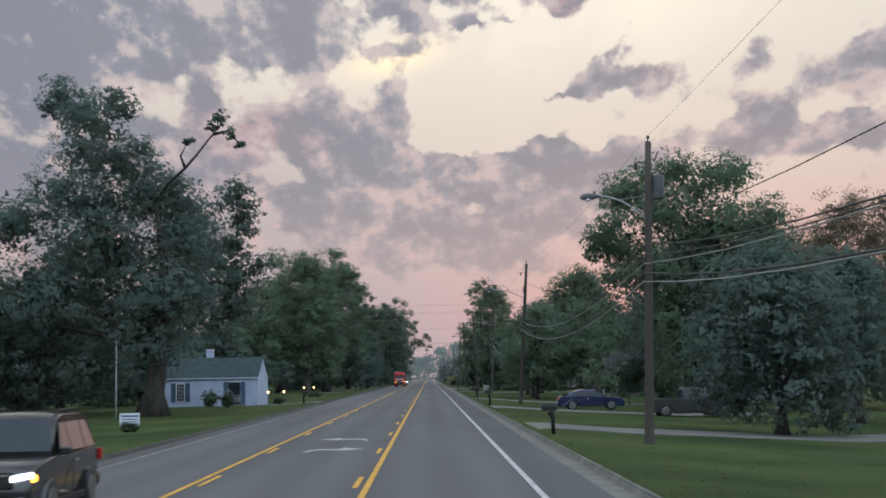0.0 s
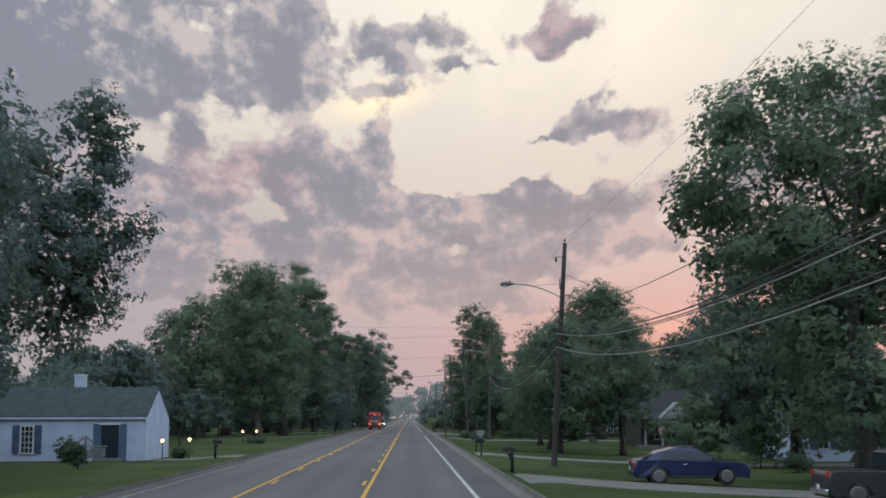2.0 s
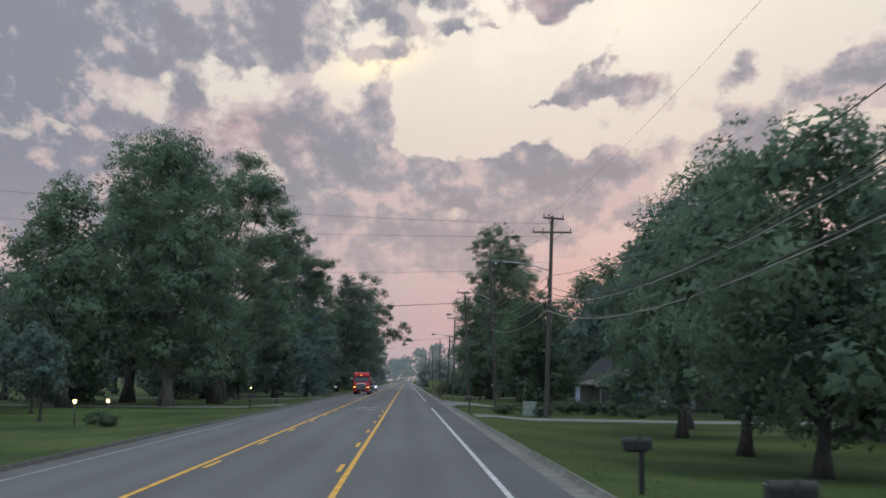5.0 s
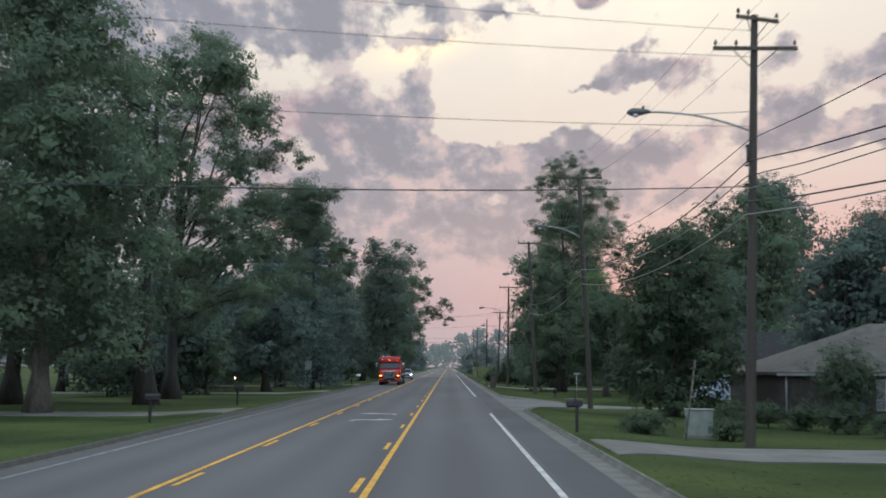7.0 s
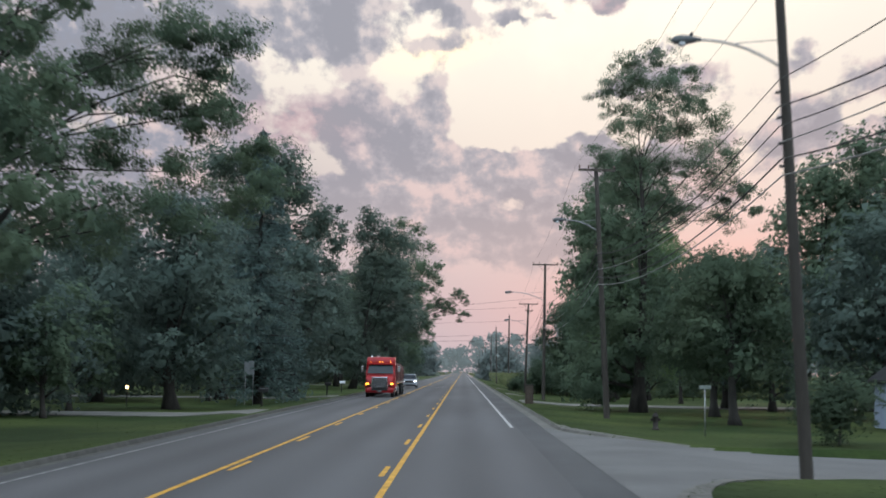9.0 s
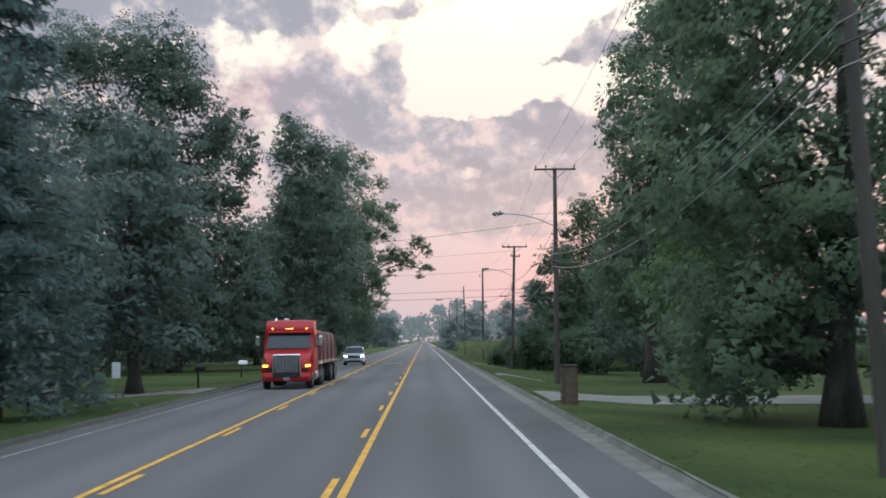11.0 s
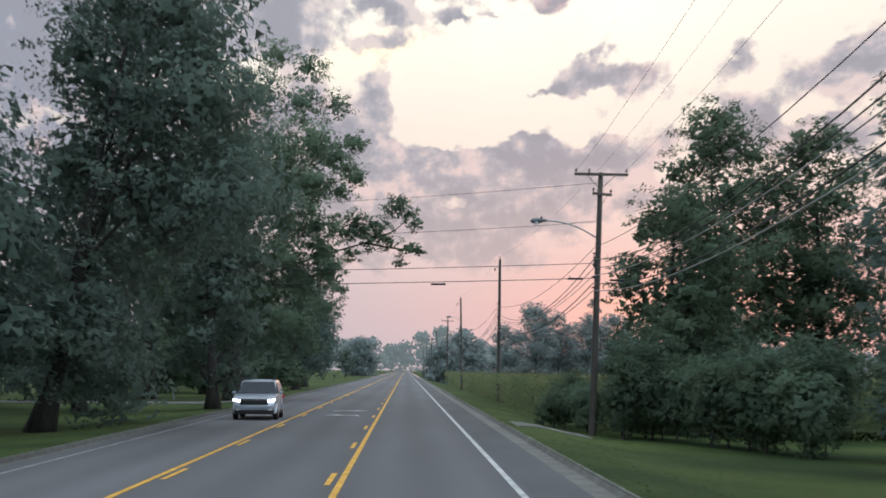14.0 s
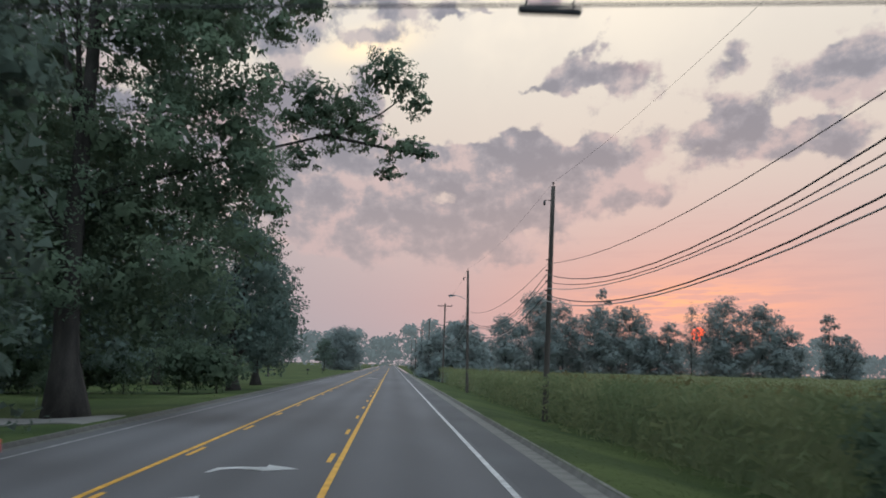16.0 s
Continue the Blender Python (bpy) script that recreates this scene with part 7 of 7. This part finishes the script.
def slab(points, thick=0.012):
    """A thin pane on four or more corners, with thickness."""
    bm = bmesh.new()
    P = [Vector(p) for p in points]
    nrm = (P[1] - P[0]).cross(P[2] - P[0]).normalized() * thick
    a = [bm.verts.new(p) for p in P]
    b = [bm.verts.new(p + nrm) for p in P]
    bm.faces.new(a), bm.faces.new(b[::-1])
    for i in range(len(P)):
        bm.faces.new((a[i], b[i], b[(i + 1) % len(P)], a[(i + 1) % len(P)]))
    bmesh.ops.recalc_face_normals(bm, faces=bm.faces)
    return bm


def car(name, m, label, category, paint, length, width, height, hood, belt, lit, shape="suv", group="vehicles"):
    """A car with its nose towards +y: lower body, cabin, glass, lights and wheels."""
    root = thing(name, m, label, category, group)
    L, r, cl = length / 2, 0.36 if shape != "pickup" else 0.40, 0.28
    fa, ra = L - 0.92, -L + 0.98
    low = [(L, 0.42), (L + 0.02, 0.60), (L - 0.05, hood - 0.12), (L - 0.25, hood), (L - 1.25, hood + 0.09)]
    if shape == "suv":
        low += [(0.9, belt), (-L + 0.12, belt + 0.02), (-L, belt - 0.15)]
    elif shape == "sedan":
        low += [(0.75, belt), (-L + 0.95, belt + 0.05), (-L + 0.12, belt + 0.06), (-L, belt - 0.12)]
    else:
        low += [(0.9, belt), (-0.75, belt), (-0.8, belt - 0.02), (-L + 0.05, belt - 0.02), (-L, belt - 0.2)]
    low += [(-L, 0.42), (-L + 0.1, cl)] + arches(ra, r + 0.07, cl + 0.02)[::-1] + arches(fa, r + 0.07, cl + 0.02)[::-1] + [(L - 0.1, cl)]
    b = part("body", shell(low, width, belt, belt + 0.1, 0.03, taper=0.10 if shape == "suv" else 0.0), paint, root)
    zr = height
    if shape == "suv":
        cab = [(1.05, belt - 0.03), (0.30, zr - 0.06), (-0.1, zr), (-L + 0.95, zr), (-L + 0.42, zr - 0.08), (-L + 0.10, belt - 0.02)]
    elif shape == "sedan":
        cab = [(1.05, belt - 0.03), (0.25, zr - 0.05), (-0.15, zr), (-0.75, zr - 0.02), (-1.35, zr - 0.16), (-L + 0.35, belt + 0.02)]
    else:
        cab = [(1.1, belt - 0.03), (0.45, zr - 0.05), (0.2, zr), (-0.55, zr), (-0.72, zr - 0.08), (-0.78, belt - 0.03)]
    tuck = 0.20
    part("cabin", shell(cab, width - 0.06, belt, zr, tuck, 0.12, taper=0.10 if shape == "suv" else 0.0), paint, root)
    half = lambda z: (width - 0.06) / 2 - tuck * max(0, (z - belt) / (zr - belt))
    # windscreen, rear window and side glass
    y0, z0, y1, z1 = cab[0][0] - 0.02, belt + 0.04, cab[1][0] + 0.03, zr - 0.10
    g = 0.045
    part("windscreen", slab([(-half(z0) + 0.08, y0 - 0.02, z0 + g), (half(z0) - 0.08, y0 - 0.02, z0 + g), (half(z1) - 0.08, y1 + 0.03, z1 + g), (-half(z1) + 0.08, y1 + 0.03, z1 + g)]), M["glass_dark"], root)
    yr0, yr1 = cab[-1][0], cab[-2][0]
    part("rear_window", slab([(half(z0) - 0.1, yr0 - 0.02, z0 + 0.05), (-half(z0) + 0.1, yr0 - 0.02, z0 + 0.05), (-half(z1) + 0.1, yr1 - 0.03, cab[-2][1] - 0.02), (half(z1) - 0.1, yr1 - 0.03, cab[-2][1] - 0.02)]), M["glass_dark"], root)
    lo, hi = belt + 0.05, zr - 0.13
    ends = {"suv": [(0.78, 0.34, 0.02), (-0.03, -0.03, -0.95), (-1.0, -1.0, -L + 0.62)], "sedan": [(0.72, 0.28, -0.12), (-0.17, -0.17, -1.25)], "pickup": [(0.82, 0.5, 0.0), (-0.05, -0.05, -0.66)]}[shape]
    for s in (-1, 1):
        for a, t, c in ends:
            ct = c + (0.18 if c < -1.1 else 0)
            xs = (half(lo) + 0.012) * s, (half(hi) + 0.012) * s
            part("side_window", slab([(xs[0], a, lo), (xs[1], t, hi), (xs[1], ct, hi), (xs[0], c, lo)], 0.01 * s), M["glass_dark"], root)
        part("mirror", boxed((s * (width / 2 + 0.07), 0.82, belt + 0.08), (0.18, 0.10, 0.14), None, 0.03), paint, root)
        part("door_seam", boxed((s * (width / 2 - 0.002), -0.02, 0.66), (0.012, 0.012, belt - 0.45)), M["black_plastic"], b)
        part("door_handle", boxed((s * (width / 2 + 0.004), -0.28, belt - 0.12), (0.03, 0.16, 0.03), None, 0.008), M["chrome"], b)
        part("sill", boxed((s * (width / 2 - 0.03), (fa + ra) / 2, cl + 0.04), (0.06, fa - ra - 0.9, 0.12), None, 0.02), M["black_plastic"], b)
        hl = part("headlight", boxed((s * (width / 2 - 0.24), L - 0.05, hood - 0.17), (0.34, 0.16, 0.085), Matrix.Rotation(radians(-s * 16), 3, "Z") @ Matrix.Rotation(radians(-s * 9), 3, "Y"), 0.03), M["lamp_on"] if lit else M["lens"], root)
        if lit == "amber":
            part("indicator", boxed((s * (width / 2 - 0.12), L - 0.12, hood - 0.20), (0.16, 0.14, 0.11), None, 0.02), M["amber_on"], hl)
        part("tail_light", boxed((s * (width / 2 - 0.13), -L + 0.03, belt - 0.13), (0.22, 0.1, 0.2), None, 0.02), M["red_lens"], root)
        part("fog_lamp", boxed((s * (width / 2 - 0.28), L + 0.0, 0.46), (0.16, 0.05, 0.08), None, 0.01), M["lens"], root)
        wheel(root, s * (width / 2 - 0.11), fa, r, 0.22)
        wheel(root, s * (width / 2 - 0.11), ra, r, 0.22)
    gr = part("grille", boxed((0, L + 0.0, hood - 0.23), (width * 0.62, 0.07, 0.27), None, 0.05), M["black_plastic"], root)
    for k in range(3):
        part("grille_bar", boxed((0, L + 0.04, hood - 0.14 - k * 0.09), (width * (0.60 - 0.09 * k), 0.02, 0.022)), M["dark_metal" if k else "chrome"], gr)
    part("bumper", boxed((0, L - 0.06, 0.36), (width - 0.24, 0.16, 0.20), None, 0.06), M["black_plastic"] if shape != "sedan" else paint, root)
    part("rear_bumper", boxed((0, -L + 0.02, 0.46), (width - 0.14, 0.16, 0.22), None, 0.05), M["chrome"] if shape == "pickup" else paint, root)
    part("number_plate", boxed((0, -L - 0.065, 0.62), (0.32, 0.01, 0.16)), M["sign_white"], root)
    if shape == "suv":
        for s in (-1, 1):
            part("roof_rail", tubed([(s * 0.62, 0.1, zr + 0.02), (s * 0.62, -0.1, zr + 0.07), (s * 0.62, -L + 0.9, zr + 0.07), (s * 0.62, -L + 0.7, zr + 0.01)], 0.022, 6), M["black_plastic"], root)
    if shape == "pickup":
        bed = bmesh.new()
        box(bed, (0, (-L - 0.75) / 2, belt - 0.012), (width - 0.34, L - 1.0, 0.03))
        part("bed_floor", bed, M["black_plastic"], b)
    return root


car("suv", pose(-6.93, 26.2, 0, 0, 0, 181), "black sport utility car with lit headlights on the road", "car", M["black_paint"], 4.6, 1.86, 1.70, 0.98, 1.05, "amber")
car("suv", pose(-6.62, 373.8, 0, 0, 0, 181), "silver sport utility car with lit headlights on the road", "car", M["silver_paint"], 4.9, 1.95, 1.70, 1.02, 1.08, "white")
car("sedan", pose(11.35, 99.0, ground_z(11.35, 99.0) + 0.03, 0, 1.2, -92), "dark blue sedan parked on the driveway", "car", M["blue_paint"], 4.6, 1.82, 1.44, 0.84, 0.93, "", "sedan")
car("pickup", pose(16.8, 90.0, ground_z(16.8, 90.0) + 0.03, 0, 0, -90), "dark grey pickup truck parked beside the tree", "pickup truck", M["grey_paint"], 5.7, 1.95, 1.85, 1.10, 1.18, "", "pickup")
car("pickup", pose(21.4, 247.7, ground_z(25, 254.8) + 0.03, 0, 0, 10), "white pickup parked before the garage", "pickup truck", M["white_paint"], 5.4, 1.95, 1.85, 1.10, 1.18, "", "pickup")


def lorry():
    """A red sleeper-cab tractor with a flatbed whose load is under a tarpaulin; its nose points to +y."""
    root = thing("semi_truck", pose(-6.58, 310.0, 0, 0, 0, 180), "red sleeper-cab truck hauling a tarped flatbed on the road", "truck")
    # nose at y = 0, everything behind it has negative y
    hood = [(0.0, 0.50), (0.03, 1.30), (-0.16, 1.60), (-1.45, 1.92), (-1.45, 0.62), (-1.34, 0.62)] + [(-0.80 + 0.54 * math.cos(a), 0.55 + 0.54 * math.sin(a)) for a in (math.pi - math.pi * k / 8 for k in range(9))] + [(-0.2, 0.5)]
    part("hood", shell(hood, 2.25, 2.5, 3.0, 0.0), M["red_paint"], root)
    cab = [(-1.15, 0.62), (-1.15, 1.86), (-1.62, 2.62), (-1.50, 2.80), (-1.70, 3.18), (-2.1, 3.26), (-3.75, 3.26), (-3.82, 3.1), (-3.82, 0.62)]
    c = part("cab", shell(cab, 2.46, 1.9, 3.3, 0.10, taper=0.02), M["red_paint"], root)
    part("windscreen", slab([(-1.06, -1.10, 1.93), (1.06, -1.10, 1.93), (0.98, -1.545, 2.64), (-0.98, -1.545, 2.64)], 0.02), M["glass_dark"], root)
    part("visor", boxed((0, -1.50, 2.72), (2.1, 0.26, 0.05), Matrix.Rotation(radians(-20), 3, "X"), 0.02), M["red_paint"], c)
    for x in (-0.82, -0.12, 0.0, 0.12, 0.82):
        part("marker_lamp", boxed((x, -1.52, 2.86), (0.10 if abs(x) > 0.5 else 0.085, 0.06, 0.026), None, 0.01), M["amber_on"], c)
    for s in (-1, 1):
        part("side_window", slab([(s * 1.245, -1.45, 1.95), (s * 1.19, -1.66, 2.55), (s * 1.19, -2.15, 2.55), (s * 1.245, -2.15, 1.95)], 0.012 * s), M["glass_dark"], c)
        part("sleeper_window", slab([(s * 1.245, -2.75, 2.0), (s * 1.20, -2.75, 2.4), (s * 1.20, -3.2, 2.4), (s * 1.245, -3.2, 2.0)], 0.012 * s), M["glass_dark"], c)
        part("door_seam", boxed((s * 1.235, -2.32, 1.6), (0.012, 0.02, 1.8)), M["black_plastic"], c)
        mm = part("mirror_arm", tubed([(s * 1.2, -1.3, 1.98), (s * 1.52, -1.22, 2.02), (s * 1.52, -1.22, 2.55), (s * 1.2, -1.45, 2.55)], 0.02, 6), M["black_plastic"], root)
        part("mirror", boxed((s * 1.52, -1.24, 2.28), (0.20, 0.12, 0.46), None, 0.04), M["chrome"], mm)
        part("headlight", boxed((s * 0.88, 0.0, 0.97), (0.34, 0.20, 0.16), Matrix.Rotation(radians(-s * 18), 3, "Z"), 0.05), M["dark_metal"], root)
        part("indicator", boxed((s * 1.0, 0.02, 1.10), (0.23, 0.17, 0.10), Matrix.Rotation(radians(-s * 25), 3, "Z"), 0.04), M["amber_on"], root)
        part("fender", boxed((s * 1.0, -0.62, 0.96), (0.42, 0.98, 0.50), Matrix.Rotation(radians(-s * 5), 3, "Z"), 0.17), M["red_paint"], root)
        part("fuel_tank", tubed([(s * 0.98, -2.0, 0.62), (s * 0.98, -2.05, 0.62), (s * 0.98, -3.25, 0.62), (s * 0.98, -3.3, 0.62)], [0.22, 0.30, 0.30, 0.22], 14), M["chrome"], root)
        part("step", boxed((s * 1.1, -1.75, 0.45), (0.28, 0.6, 0.06), None, 0.01), M["steel"], root)
        wheel(root, s * 1.02, -0.80, 0.50, 0.28)
        for y in (-5.4, -6.7):
            wheel(root, s * 0.96, y, 0.50, 0.5)
        for y in (-13.1, -16.2):
            wheel(root, s * 0.96, y, 0.50, 0.5)
        part("mud_flap", boxed((s * 0.96, -17.0, 0.5), (0.55, 0.02, 0.6)), M["black_plastic"], root)
        part("side_marker", boxed((s * 1.24, -5.1, 1.14), (0.03, 0.14, 0.05)), M["amber_on"], root)
        part("tail_lamp", boxed((s * 1.05, -17.5, 1.08), (0.22, 0.05, 0.10)), M["red_lens"], root)
    gr = part("grille", boxed((0, 0.04, 1.18), (1.16, 0.10, 0.82), None, 0.06), M["black_plastic"], root)
    part("grille_surround", boxed((0, 0.075, 1.60), (1.32, 0.10, 0.10), None, 0.04), M["chrome"], gr)
    for s in (-1, 1):
        part("grille_surround", boxed((s * 0.62, 0.075, 1.18), (0.09, 0.10, 0.86), Matrix.Rotation(radians(s * -4), 3, "Y"), 0.03), M["chrome"], gr)
    for k in range(9):
        part("grille_bar", boxed((0, 0.10, 0.84 + k * 0.083), (1.10, 0.03, 0.022)), M["steel"], gr)
    for k in range(7):
        part("grille_bar", boxed((-0.48 + k * 0.16, 0.10, 1.18), (0.014, 0.025, 0.74)), M["steel"], gr)
    bmp = part("bumper", boxed((0, -0.02, 0.58), (2.34, 0.42, 0.44), None, 0.19), M["red_paint"], root)
    part("air_intake", boxed((0, 0.18, 0.66), (1.30, 0.06, 0.24), None, 0.02), M["black_plastic"], bmp)
    part("number_plate", boxed((0, 0.20, 0.50), (0.30, 0.02, 0.14)), M["sign_grey"], bmp)
    part("chassis", boxed((0, -8.9, 0.78), (0.9, 16.6, 0.26)), M["dark_metal"], root)
    part("exhaust_stack", tubed([(0.9, -3.95, 0.8), (0.9, -3.95, 3.4)], 0.07, 10), M["chrome"], root)
    part("air_horn", boxed((0.25, -2.6, 3.32), (0.22, 0.3, 0.12), None, 0.03), M["white_trim"], c)
    deck = part("flatbed_deck", boxed((0, -11.1, 1.18), (2.48, 12.7, 0.16), None, 0.02), M["steel"], root)
    for k in range(12):
        part("stake_pocket", boxed((1.25, -5.2 - k * 1.05, 1.16), (0.05, 0.12, 0.14)), M["dark_metal"], deck)
    # load under its tarpaulin: creased, drawn in at the top
    bm = bmesh.new()
    rng = random.Random(4)
    rings = []
    for i in range(52):
        y = -5.0 - 12.3 * i / 51
        ring = []
        for x, z in ((-1.2, 1.24), (-1.22, 1.7), (-1.2, 2.2), (-1.16, 2.62), (-0.9, 2.82), (-0.3, 2.90), (0.3, 2.90), (0.9, 2.82), (1.16, 2.62), (1.2, 2.2), (1.22, 1.7), (1.2, 1.24)):
            ring.append(bm.verts.new((x + rng.uniform(-0.06, 0.06) * (1 if z > 1.3 else 0.2), y + rng.uniform(-0.05, 0.05) * (0 < i < 51), z + rng.uniform(-0.05, 0.05) * (z > 1.3) - 0.12 * (i in (8, 9, 21, 30, 31, 43)) * (z > 2.5) - 0.10 * i / 51 * (z > 2.0))))
        rings.append(ring)
    for a, b2 in zip(rings, rings[1:]):
        for k in range(11):
            bm.faces.new((a[k], a[k + 1], b2[k + 1], b2[k])).smooth = True
    bm.faces.new(rings[0]), bm.faces.new(rings[-1])
    bmesh.ops.recalc_face_normals(bm, faces=bm.faces)
    t = part("tarpaulin", bm, M["tarp"], root, "creased maroon tarpaulin over the load")
    for k in range(4):
        y = -6.4 - k * 3.1
        part("strap", tubed([(1.26, y, 1.2), (1.26, y, 1.7), (1.22, y, 2.6), (0.9, y, 2.87), (0, y, 2.94), (-0.9, y, 2.87), (-1.22, y, 2.6), (-1.26, y, 1.7), (-1.26, y, 1.2)], 0.022, 4), M["black_plastic"], t)


lorry()
